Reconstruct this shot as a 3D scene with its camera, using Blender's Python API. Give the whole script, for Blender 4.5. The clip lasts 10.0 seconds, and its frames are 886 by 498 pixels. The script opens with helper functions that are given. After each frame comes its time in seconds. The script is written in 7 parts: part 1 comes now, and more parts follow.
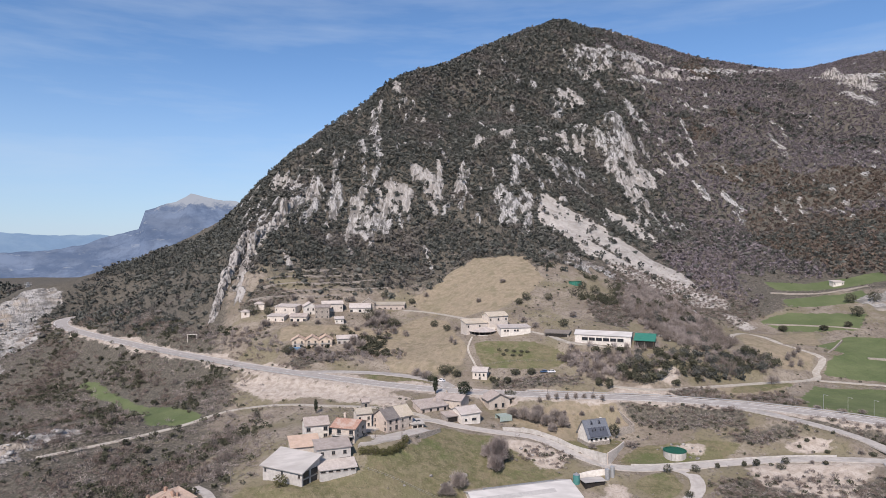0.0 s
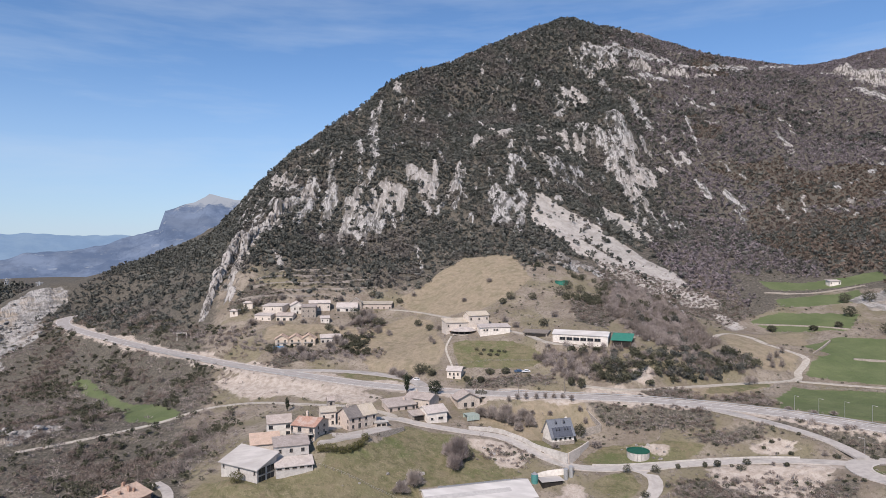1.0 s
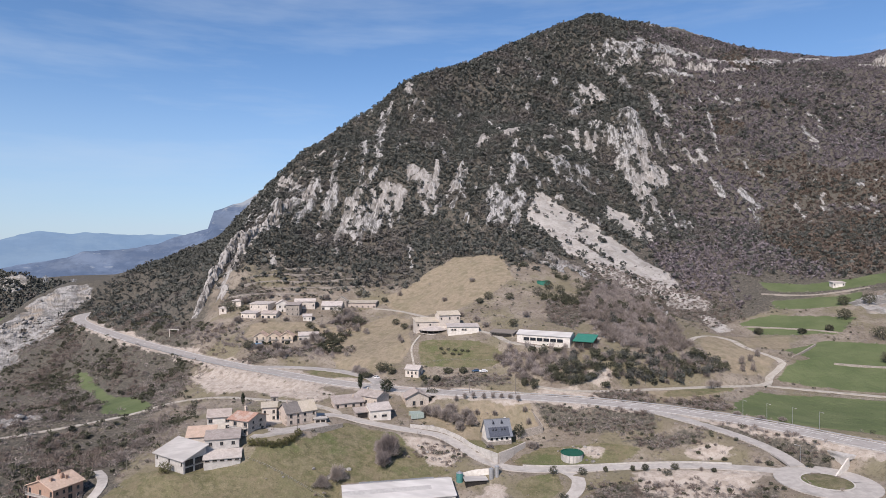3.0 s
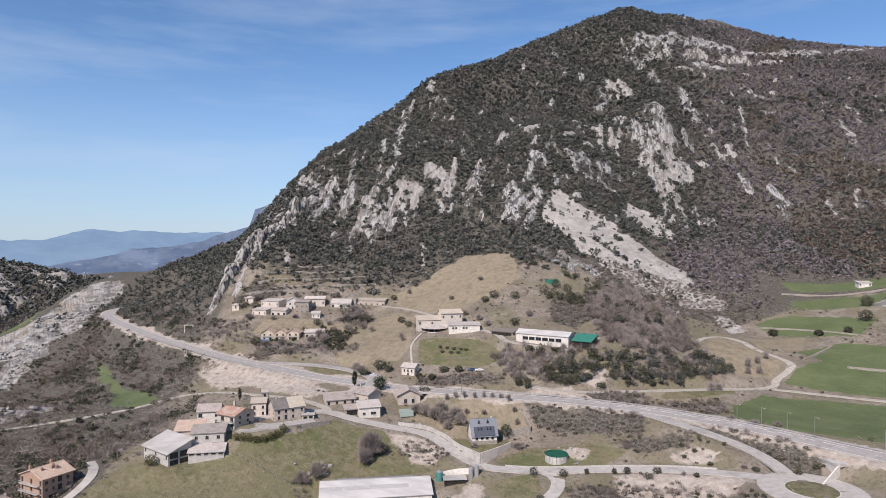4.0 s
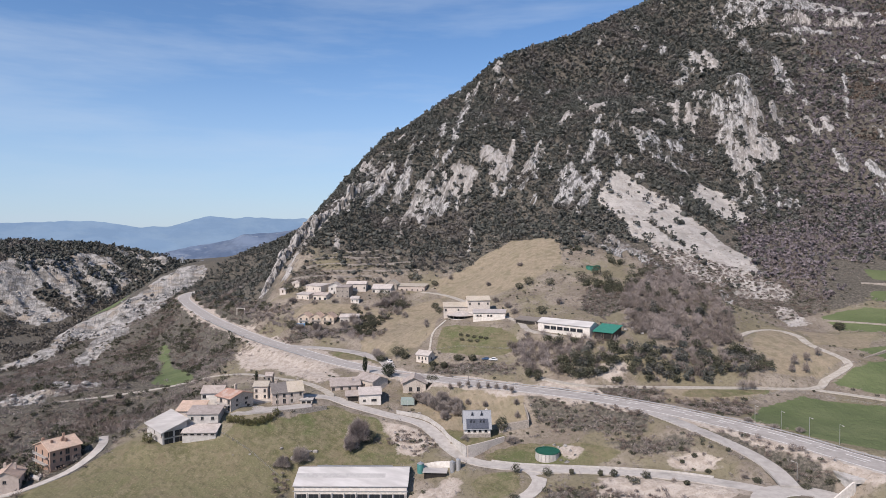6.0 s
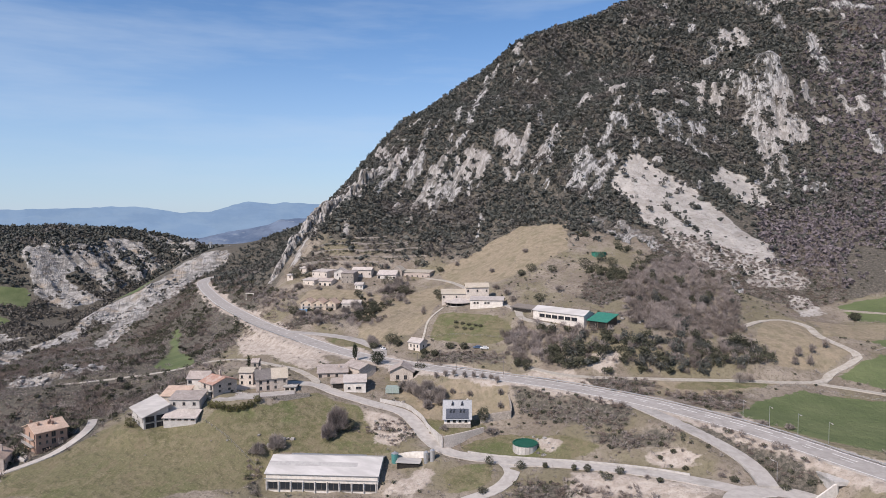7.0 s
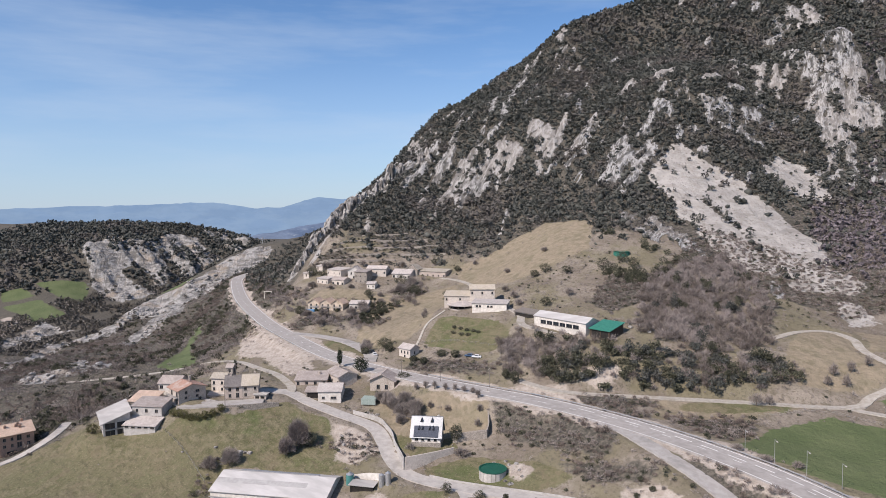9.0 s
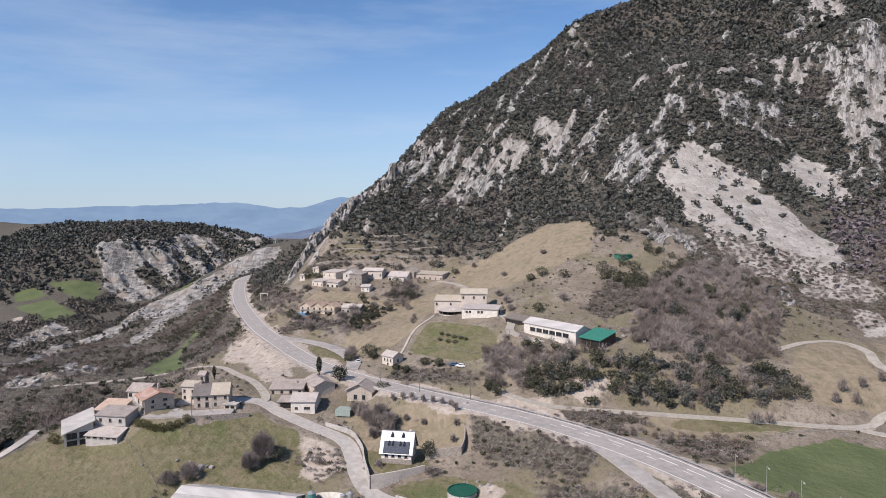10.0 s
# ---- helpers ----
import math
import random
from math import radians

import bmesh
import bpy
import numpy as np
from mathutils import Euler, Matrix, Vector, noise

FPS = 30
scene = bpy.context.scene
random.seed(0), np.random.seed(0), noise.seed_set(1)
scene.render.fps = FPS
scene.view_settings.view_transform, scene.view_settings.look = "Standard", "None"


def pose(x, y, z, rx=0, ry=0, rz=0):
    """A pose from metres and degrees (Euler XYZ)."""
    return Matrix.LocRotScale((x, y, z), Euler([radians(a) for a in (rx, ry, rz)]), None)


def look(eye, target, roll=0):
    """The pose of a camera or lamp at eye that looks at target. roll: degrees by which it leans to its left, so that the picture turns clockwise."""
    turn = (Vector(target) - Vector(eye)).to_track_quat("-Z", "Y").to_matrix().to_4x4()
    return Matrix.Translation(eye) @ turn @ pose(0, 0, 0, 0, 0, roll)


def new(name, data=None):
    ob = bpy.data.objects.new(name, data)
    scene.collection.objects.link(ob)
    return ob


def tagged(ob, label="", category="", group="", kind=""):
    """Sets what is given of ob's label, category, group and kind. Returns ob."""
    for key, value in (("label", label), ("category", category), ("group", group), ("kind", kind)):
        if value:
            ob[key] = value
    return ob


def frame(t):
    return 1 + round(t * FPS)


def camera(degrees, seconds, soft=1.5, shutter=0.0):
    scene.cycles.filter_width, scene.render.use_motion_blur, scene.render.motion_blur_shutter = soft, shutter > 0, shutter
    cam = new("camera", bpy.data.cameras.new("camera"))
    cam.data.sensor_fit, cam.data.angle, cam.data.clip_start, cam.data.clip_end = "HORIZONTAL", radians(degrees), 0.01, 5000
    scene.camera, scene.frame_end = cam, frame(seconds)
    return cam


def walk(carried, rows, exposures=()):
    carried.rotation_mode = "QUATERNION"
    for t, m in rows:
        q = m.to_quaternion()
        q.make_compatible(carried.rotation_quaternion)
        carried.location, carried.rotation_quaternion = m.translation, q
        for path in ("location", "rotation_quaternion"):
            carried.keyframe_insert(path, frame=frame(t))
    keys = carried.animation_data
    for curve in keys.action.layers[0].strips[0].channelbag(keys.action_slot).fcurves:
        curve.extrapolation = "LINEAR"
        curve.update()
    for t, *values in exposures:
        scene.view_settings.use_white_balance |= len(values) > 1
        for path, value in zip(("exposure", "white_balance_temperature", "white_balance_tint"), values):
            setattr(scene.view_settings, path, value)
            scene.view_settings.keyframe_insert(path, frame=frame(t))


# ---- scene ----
import functools
import itertools

cam = camera(68.8, 10.0, soft=0.7)
PATH = [
    (0.0, (-12.5, 1.6, 100.43), (-12.48, 3.6, 100.43), 0.0),
    (0.5, (-0.674, 0.863, 100.532), (-0.682, 2.863, 100.531), -0.0),
    (1, (11.173, 0.155, 100.633), (11.13, 2.155, 100.631), -0.1),
    (1.5, (23.065, -0.536, 100.802), (23.013, 1.463, 100.8), -0.1),
    (2, (34.963, -1.046, 100.943), (34.909, 0.953, 100.943), -0.0),
    (2.5, (46.824, -1.12, 101.041), (46.707, 0.876, 101.039), -0.0),
    (2.7, (51.542, -0.865, 101.065), (51.39, 1.129, 101.062), 0.0),
    (3.8, (77.179, 2.282, 101.391), (76.883, 4.26, 101.38), -0.1),
    (4, (81.73, 3.326, 101.419), (81.406, 5.3, 101.407), -0.0),
    (4.5, (92.79, 7.127, 101.483), (92.349, 9.078, 101.468), -0.1),
    (5, (103.642, 11.951, 101.552), (103.085, 13.872, 101.533), -0.2),
    (5.5, (114.426, 17.495, 101.641), (113.839, 19.407, 101.618), -0.2),
    (6, (124.983, 23.424, 101.711), (124.343, 25.318, 101.652), -0.3),
    (6.2, (129.044, 26.032, 101.736), (128.378, 27.917, 101.658), -0.3),
    (7.3, (150.112, 41.882, 102.083), (149.331, 43.72, 101.974), -0.4),
    (7.5, (153.371, 45.205, 102.122), (152.566, 47.032, 102.011), -0.4),
    (8, (159.982, 54.643, 102.372), (159.097, 56.433, 102.258), -0.5),
    (8.5, (165.226, 64.804, 102.644), (164.304, 66.574, 102.526), -0.6),
    (9, (169.67, 75.395, 102.868), (168.717, 77.149, 102.748), -0.6),
    (9.5, (173.863, 86.209, 103.041), (172.877, 87.945, 102.923), -0.6),
    (10.0, (177.9, 97.1, 103.17), (176.88, 98.82, 103.05), -0.6),
]
walk(cam, [(t, look(eye, target, roll)) for t, eye, target, roll in PATH])

# ---- sun and sky ----
SUN_WAY = Vector((-0.27, -0.80, 0.80)).normalized()
world = bpy.data.worlds.new("sky")
scene.world = world
world.use_nodes = True
sky = world.node_tree.nodes.new("ShaderNodeTexSky")
sky.sky_type, sky.sun_disc = "NISHITA", False
sky.sun_elevation = math.asin(SUN_WAY.z)
sky.sun_rotation = math.atan2(SUN_WAY.x, SUN_WAY.y)
sky.altitude, sky.air_density, sky.dust_density, sky.ozone_density = 800, 1.0, 0.3, 3.0
back = world.node_tree.nodes["Background"]
tint = world.node_tree.nodes.new("ShaderNodeMix")
tint.data_type, tint.blend_type = "RGBA", "MULTIPLY"
tint.inputs["Factor"].default_value = 1.0
tint.inputs[7].default_value = (0.82, 0.965, 1.12, 1)
world.node_tree.links.new(sky.outputs["Color"], tint.inputs[6])
# thin high cloud
where = world.node_tree.nodes.new("ShaderNodeTexCoord")
drawn = world.node_tree.nodes.new("ShaderNodeMapping")
drawn.inputs["Scale"].default_value = (1.6, 1.6, 11.0)
veil = world.node_tree.nodes.new("ShaderNodeTexNoise")
veil.inputs["Scale"].default_value, veil.inputs["Detail"].default_value, veil.inputs["Roughness"].default_value = 1.7, 5.0, 0.6
thin = world.node_tree.nodes.new("ShaderNodeMapRange")
for socket, value in (("From Min", 0.45), ("From Max", 0.8), ("To Max", 0.28)):
    thin.inputs[socket].default_value = value
cloud = world.node_tree.nodes.new("ShaderNodeMix")
cloud.data_type = "RGBA"
cloud.inputs[7].default_value = (6.0, 6.6, 7.4, 1)
level = world.node_tree.nodes.new("ShaderNodeSeparateXYZ")
low = world.node_tree.nodes.new("ShaderNodeMapRange")
low.interpolation_type = "SMOOTHSTEP"
for socket, value in (("From Min", 0.30), ("From Max", -0.05), ("To Max", 0.72)):
    low.inputs[socket].default_value = value
haze = world.node_tree.nodes.new("ShaderNodeMix")
haze.data_type = "RGBA"
haze.inputs[7].default_value = (3.75, 4.55, 6.0, 1)
for a, b in ((where.outputs["Generated"], level.inputs[0]), (level.outputs["Z"], low.inputs["Value"]), (low.outputs["Result"], haze.inputs["Factor"]), (cloud.outputs[2], haze.inputs[6]), (haze.outputs[2], back.inputs["Color"])):
    world.node_tree.links.new(a, b)
for a, b in ((where.outputs["Generated"], drawn.inputs["Vector"]), (drawn.outputs["Vector"], veil.inputs["Vector"]), (veil.outputs["Fac"], thin.inputs["Value"]), (thin.outputs["Result"], cloud.inputs["Factor"]), (tint.outputs[2], cloud.inputs[6])):
    world.node_tree.links.new(a, b)
back.inputs["Strength"].default_value = 0.115
sun = new("sun", bpy.data.lights.new("sun", "SUN"))
sun.data.energy, sun.data.angle, sun.data.color = 5.0, radians(0.5), (1.0, 0.895, 0.835)
sun.matrix_world = look((0, 0, 0), -SUN_WAY)
scene.view_settings.exposure = 0.11
# ---- materials ----
MAT = {}


class Nodes:
    """Short hand for wiring one material."""

    def __init__(self, name):
        self.mat = bpy.data.materials.new(name)
        self.mat.use_nodes = True
        self.tree = self.mat.node_tree
        self.bsdf = self.tree.nodes["Principled BSDF"]
        self.bsdf.inputs["Specular IOR Level"].default_value = 0.25
        MAT[name] = self.mat

    def add(self, kind, **sockets):
        node = self.tree.nodes.new(kind)
        for key, value in sockets.items():
            self.feed(value, node.inputs[key.replace("_", " ")])
        return node

    def feed(self, value, socket):
        if isinstance(value, bpy.types.NodeSocket):
            self.tree.links.new(value, socket)
        elif isinstance(value, tuple) and len(value) == 3 and socket.type == "RGBA":
            socket.default_value = (*value, 1)
        else:
            socket.default_value = value

    def place(self):
        return self.add("ShaderNodeNewGeometry").outputs["Position"]

    def noise(self, scale, detail=3.0, rough=0.55, at=None, stretch=None):
        at = at or self.place()
        if stretch:
            node = self.add("ShaderNodeVectorMath")
            node.operation = "MULTIPLY"
            self.feed(at, node.inputs[0])
            node.inputs[1].default_value = stretch
            at = node.outputs[0]
        node = self.add("ShaderNodeTexNoise", Vector=at, Scale=scale, Detail=detail, Roughness=rough)
        return node.outputs["Fac"]

    def turned(self, degrees, scale):
        """Position turned about z, then scaled along the turned axes."""
        spin = self.add("ShaderNodeVectorRotate", Vector=self.place())
        spin.rotation_type = "Z_AXIS"
        spin.inputs["Angle"].default_value = radians(degrees)
        node = self.add("ShaderNodeVectorMath")
        node.operation = "MULTIPLY"
        self.feed(spin.outputs[0], node.inputs[0])
        node.inputs[1].default_value = scale
        return node.outputs[0]

    def ramp(self, fac, lo, hi, a=0.0, b=1.0):
        node = self.add("ShaderNodeMapRange")
        node.interpolation_type = "SMOOTHSTEP"
        for value, key in ((fac, "Value"), (lo, "From Min"), (hi, "From Max"), (a, "To Min"), (b, "To Max")):
            self.feed(value, node.inputs[key])
        return node.outputs["Result"]

    def maths(self, op, a, b=0.0, clamp=False):
        node = self.add("ShaderNodeMath")
        node.operation, node.use_clamp = op, clamp
        self.feed(a, node.inputs[0])
        self.feed(b, node.inputs[1])
        return node.outputs[0]

    def mix(self, fac, a, b, blend="MIX"):
        node = self.add("ShaderNodeMix")
        node.data_type, node.blend_type = "RGBA", blend
        self.feed(fac, node.inputs["Factor"])
        self.feed(a, node.inputs[6])
        self.feed(b, node.inputs[7])
        return node.outputs[2]

    def layer(self, name):
        node = self.add("ShaderNodeAttribute")
        node.attribute_name = name
        return node.outputs["Fac"]

    def bump(self, fac, strength, distance):
        node = self.add("ShaderNodeBump", Height=fac)
        node.inputs["Strength"].default_value, node.inputs["Distance"].default_value = strength, distance
        self.feed(node.outputs["Normal"], self.bsdf.inputs["Normal"])

    def finish(self, colour, rough=0.9):
        self.feed(colour, self.bsdf.inputs["Base Color"])
        self.feed(rough, self.bsdf.inputs["Roughness"])
        return self.mat


def ground_material():
    n = Nodes("ground")
    big, mid, fine, grit = n.noise(0.012, 4), n.noise(0.06, 4, 0.6), n.noise(0.35, 4, 0.62), n.noise(1.6, 3, 0.6)
    earth = n.mix(n.ramp(mid, 0.35, 0.65), (0.178, 0.147, 0.115), (0.265, 0.226, 0.182))
    earth = n.mix(n.ramp(fine, 0.5, 0.72, 0, 0.7), earth, (0.115, 0.098, 0.066))
    earth = n.mix(n.ramp(grit, 0.6, 0.75, 0, 0.5), earth, (0.42, 0.37, 0.31))
    earth = n.mix(n.ramp(n.noise(0.028, 4, 0.6), 0.46, 0.60, 0, 0.65), earth, (0.165, 0.148, 0.085))
    tuft = n.noise(0.85, 4, 0.7)
    earth = n.mix(n.ramp(tuft, 0.52, 0.62, 0, 0.65), earth, (0.105, 0.090, 0.062))
    litter = n.mix(n.ramp(tuft, 0.4, 0.65), (0.062, 0.058, 0.046), (0.150, 0.130, 0.105))
    earth = n.mix(n.ramp(n.maths("ADD", n.layer("under"), n.maths("MULTIPLY", n.maths("SUBTRACT", fine, 0.5), 0.8)), 0.25, 0.6), earth, litter)
    grassy = n.mix(n.ramp(fine, 0.35, 0.65), (0.112, 0.106, 0.053), (0.180, 0.156, 0.095))
    grassy = n.mix(n.ramp(mid, 0.46, 0.62, 0, 0.7), grassy, (0.090, 0.110, 0.040))
    grassy = n.mix(n.ramp(n.noise(0.03, 4, 0.6), 0.51, 0.62, 0, 0.5), grassy, (0.172, 0.142, 0.090))
    grassy = n.mix(n.ramp(n.noise(0.5, 4, 0.7, at=n.turned(20, (0.25, 1.0, 1.0))), 0.54, 0.64, 0, 0.6), grassy, (0.088, 0.080, 0.046))
    grassy = n.mix(n.ramp(n.noise(0.17, 4, 0.65), 0.53, 0.65, 0, 0.6), grassy, (0.170, 0.138, 0.088))
    grassy = n.mix(n.ramp(grit, 0.55, 0.72, 0, 0.45), grassy, (0.30, 0.26, 0.17))
    grassy = n.mix(n.ramp(tuft, 0.55, 0.7, 0, 0.6), grassy, (0.075, 0.075, 0.035))
    wet = n.mix(n.ramp(mid, 0.3, 0.7), (0.088, 0.112, 0.048), (0.122, 0.142, 0.066))
    wet = n.mix(n.ramp(fine, 0.5, 0.75, 0, 0.5), wet, (0.120, 0.150, 0.060))
    dry = n.mix(n.ramp(fine, 0.3, 0.7), (0.285, 0.232, 0.165), (0.215, 0.180, 0.126))
    dry = n.mix(n.ramp(mid, 0.5, 0.7, 0, 0.3), dry, (0.175, 0.160, 0.095))
    dry = n.mix(n.ramp(n.noise(0.16, 4, 0.65), 0.5, 0.64, 0, 0.6), dry, (0.155, 0.135, 0.085))
    dry = n.mix(n.ramp(tuft, 0.56, 0.7, 0, 0.5), dry, (0.13, 0.11, 0.06))
    soil = n.mix(n.ramp(fine, 0.35, 0.7), (0.43, 0.375, 0.322), (0.30, 0.252, 0.208))
    soil = n.mix(n.ramp(grit, 0.55, 0.7, 0, 0.6), soil, (0.19, 0.165, 0.115))
    cracks = n.noise(0.24, 5, 0.72, stretch=(1.0, 0.30, 0.32))
    stone = n.mix(n.ramp(cracks, 0.42, 0.56), (0.10, 0.097, 0.092), (0.43, 0.415, 0.395))
    stone = n.mix(n.ramp(n.noise(0.5, 4, 0.7, stretch=(1.3, 0.4, 0.3)), 0.52, 0.60, 0, 0.8), stone, (0.10, 0.092, 0.07))
    stone = n.mix(n.ramp(big, 0.45, 0.65, 0, 0.5), stone, (0.40, 0.362, 0.322))
    stone = n.mix(n.ramp(grit, 0.6, 0.75, 0, 0.6), stone, (0.085, 0.085, 0.06))
    slab = n.mix(n.ramp(n.noise(0.12, 5, 0.65), 0.35, 0.65), (0.50, 0.465, 0.425), (0.37, 0.338, 0.30))
    slab = n.mix(n.ramp(n.noise(0.6, 4, 0.6), 0.60, 0.68, 0, 0.85), slab, (0.16, 0.14, 0.10))
    joint = n.noise(0.42, 6, 0.75, at=n.turned(47, (0.34, 1.0, 0.5)))
    slab = n.mix(n.ramp(joint, 0.55, 0.66, 0, 0.55), slab, (0.24, 0.222, 0.20))
    slab = n.mix(n.ramp(n.noise(1.3, 4, 0.75), 0.57, 0.66, 0, 0.5), slab, (0.25, 0.23, 0.205))
    slab = n.mix(n.ramp(n.noise(0.05, 3, 0.5, stretch=(1, 1, 5)), 0.58, 0.7, 0, 0.6), slab, (0.27, 0.25, 0.22))
    colour = earth
    ragged = n.maths("MULTIPLY", n.maths("SUBTRACT", fine, 0.5), 0.9)
    for name, tone in (("dry", dry), ("lawn", grassy), ("green", wet), ("soil", soil), ("scar", slab)):
        edge = n.maths("ADD", ragged, n.maths("MULTIPLY", n.maths("SUBTRACT", mid, 0.5), 1.3)) if name in ("scar", "soil") else ragged
        colour = n.mix(n.ramp(n.maths("ADD", n.layer(name), edge), 0.42, 0.62), colour, tone)
    bare = n.ramp(n.maths("ADD", n.layer("rock"), n.maths("MULTIPLY", n.maths("SUBTRACT", n.noise(0.30, 5, 0.72, stretch=(1.2, 0.33, 0.32)), 0.5), 1.7)), 0.45, 0.55)
    band = n.noise(0.09, 6, 0.75, stretch=(1.0, 0.6, 2.6))
    ledge = n.mix(n.ramp(band, 0.40, 0.58), (0.17, 0.162, 0.15), (0.42, 0.40, 0.375))
    ribs = n.noise(0.26, 5, 0.7, at=n.turned(-41, (1.0, 0.12, 0.15)))
    ledge = n.mix(n.ramp(ribs, 0.52, 0.64, 0, 0.65), ledge, (0.20, 0.183, 0.16))
    ledge = n.mix(n.ramp(tuft, 0.55, 0.66, 0, 0.7), ledge, (0.13, 0.115, 0.085))
    ledge = n.mix(n.ramp(n.noise(0.035, 3, 0.6), 0.52, 0.7, 0, 0.7), ledge, (0.36, 0.29, 0.215))
    colour = n.mix(n.ramp(n.maths("ADD", n.layer("pale"), n.maths("MULTIPLY", n.maths("SUBTRACT", n.noise(0.045, 5, 0.65), 0.5), 1.8)), 0.42, 0.58), colour, ledge)
    colour = n.mix(bare, colour, stone)
    rough_height = n.maths("ADD", n.maths("ADD", n.maths("MULTIPLY", fine, 0.6), n.maths("ADD", n.maths("MULTIPLY", joint, n.maths("MULTIPLY", n.layer("scar"), 1.5)), n.maths("MULTIPLY", n.maths("SUBTRACT", band, ribs), n.maths("MULTIPLY", n.layer("pale"), 2.6)))), n.maths("MULTIPLY", cracks, n.maths("ADD", 0.4, n.maths("MULTIPLY", bare, 2.4))))
    n.bump(rough_height, 0.9, 1.6)
    n.finish(colour, 0.95)


def plain(name, dark, light, scale=1.2, rough=0.85, bump=0.0, stretch=None, stain=None, metal=0.0, fleck=None):
    n = Nodes(name)
    grain = n.noise(scale, 4, 0.6, stretch=stretch)
    colour = n.mix(n.ramp(grain, 0.3, 0.7), dark, light)
    if stain:
        colour = n.mix(n.ramp(n.noise(scale * 0.22, 4, 0.65), 0.5, 0.72, 0, 0.7), colour, stain)
    if fleck:
        colour = n.mix(n.ramp(n.noise(scale * 4, 2), 0.58, 0.7, 0, 0.8), colour, fleck)
    tint = n.add("ShaderNodeObjectInfo").outputs["Random"]
    colour = n.mix(1.0, colour, n.mix(tint, (0.9, 0.9, 0.9), (1.06, 1.05, 1.03)), "MULTIPLY")
    if bump:
        n.bump(grain, bump, 0.2)
    n.bsdf.inputs["Metallic"].default_value = metal
    return n.finish(colour, rough)


def tiled_roof(name, dark, light, patch):
    n = Nodes(name)
    spot = n.add("ShaderNodeTexCoord").outputs["Object"]
    rows = n.add("ShaderNodeTexWave", Vector=spot, Scale=1.3, Distortion=1.2, Detail=2.0)
    rows.bands_direction = "X"
    rows.inputs["Detail Scale"].default_value = 1.5
    grain = n.noise(1.4, 4, 0.65)
    colour = n.mix(n.ramp(grain, 0.3, 0.7), dark, light)
    colour = n.mix(n.ramp(n.noise(0.35, 3, 0.6), 0.5, 0.66, 0, 0.65), colour, patch)
    colour = n.mix(n.maths("MULTIPLY", rows.outputs["Fac"], 0.28), colour, (0.10, 0.085, 0.075))
    tint = n.add("ShaderNodeObjectInfo").outputs["Random"]
    colour = n.mix(1.0, colour, n.mix(tint, (0.88, 0.88, 0.88), (1.07, 1.05, 1.02)), "MULTIPLY")
    n.bump(rows.outputs["Fac"], 0.6, 0.12)
    return n.finish(colour, 0.85)


def leafy(name, dark, light, dry=None, patch=0.03):
    n = Nodes(name)
    bit = n.add("ShaderNodeNewGeometry").outputs["Random Per Island"]
    colour = n.mix(bit, dark, light)
    colour = n.mix(n.ramp(n.noise(0.9, 3, 0.6), 0.4, 0.7, 0, 0.5), colour, tuple(c * 0.55 for c in dark))
    if dry:
        colour = n.mix(n.ramp(n.noise(patch, 3, 0.6), 0.5, 0.66, 0, 0.8), colour, dry)
    stand = n.noise(0.13, 4, 0.7)
    colour = n.mix(n.ramp(stand, 0.52, 0.64, 0, 0.6), colour, tuple(c * 0.62 for c in dark))
    colour = n.mix(n.ramp(stand, 0.48, 0.36, 0, 0.45), colour, tuple(c * 1.2 for c in light))
    return n.finish(colour, 0.8)


ground_material()
plain("asphalt", (0.30, 0.278, 0.258), (0.38, 0.352, 0.328), 0.5, 0.9, 0.1, stain=(0.26, 0.24, 0.22))
plain("pale_asphalt", (0.36, 0.332, 0.305), (0.45, 0.418, 0.385), 0.5, 0.9, 0.1, stain=(0.25, 0.235, 0.215))
plain("gravel", (0.36, 0.325, 0.275), (0.47, 0.43, 0.375), 0.8, 0.95, 0.3, stain=(0.28, 0.245, 0.19))
plain("road_paint", (0.62, 0.61, 0.59), (0.78, 0.77, 0.75), 3.0, 0.7)
plain("concrete", (0.40, 0.375, 0.345), (0.52, 0.49, 0.455), 0.9, 0.9, 0.2, stain=(0.30, 0.275, 0.24))
plain("stone_wall", (0.20, 0.175, 0.15), (0.40, 0.355, 0.31), 2.2, 0.95, 0.6, stain=(0.24, 0.21, 0.18), fleck=(0.47, 0.43, 0.38))
plain("stone_house", (0.40, 0.345, 0.295), (0.56, 0.49, 0.425), 2.0, 0.95, 0.5, stain=(0.26, 0.215, 0.175), fleck=(0.48, 0.42, 0.36))
plain("pale_stone", (0.50, 0.44, 0.385), (0.64, 0.575, 0.51), 1.6, 0.95, 0.4, stain=(0.40, 0.345, 0.295), fleck=(0.46, 0.40, 0.345))
plain("white_plaster", (0.56, 0.515, 0.46), (0.70, 0.655, 0.60), 0.9, 0.9, 0.1, stain=(0.46, 0.41, 0.355))
plain("grey_plaster", (0.40, 0.375, 0.35), (0.52, 0.49, 0.455), 0.9, 0.9, 0.1, stain=(0.34, 0.31, 0.275))
plain("pink_plaster", (0.44, 0.365, 0.315), (0.53, 0.45, 0.39), 0.9, 0.9, 0.1, stain=(0.36, 0.30, 0.26))
plain("ochre_plaster", (0.50, 0.41, 0.32), (0.60, 0.50, 0.40), 0.9, 0.9, 0.1, stain=(0.36, 0.28, 0.20))
plain("brown_brick", (0.33, 0.215, 0.16), (0.42, 0.285, 0.215), 2.5, 0.9, 0.3, stain=(0.26, 0.195, 0.15))
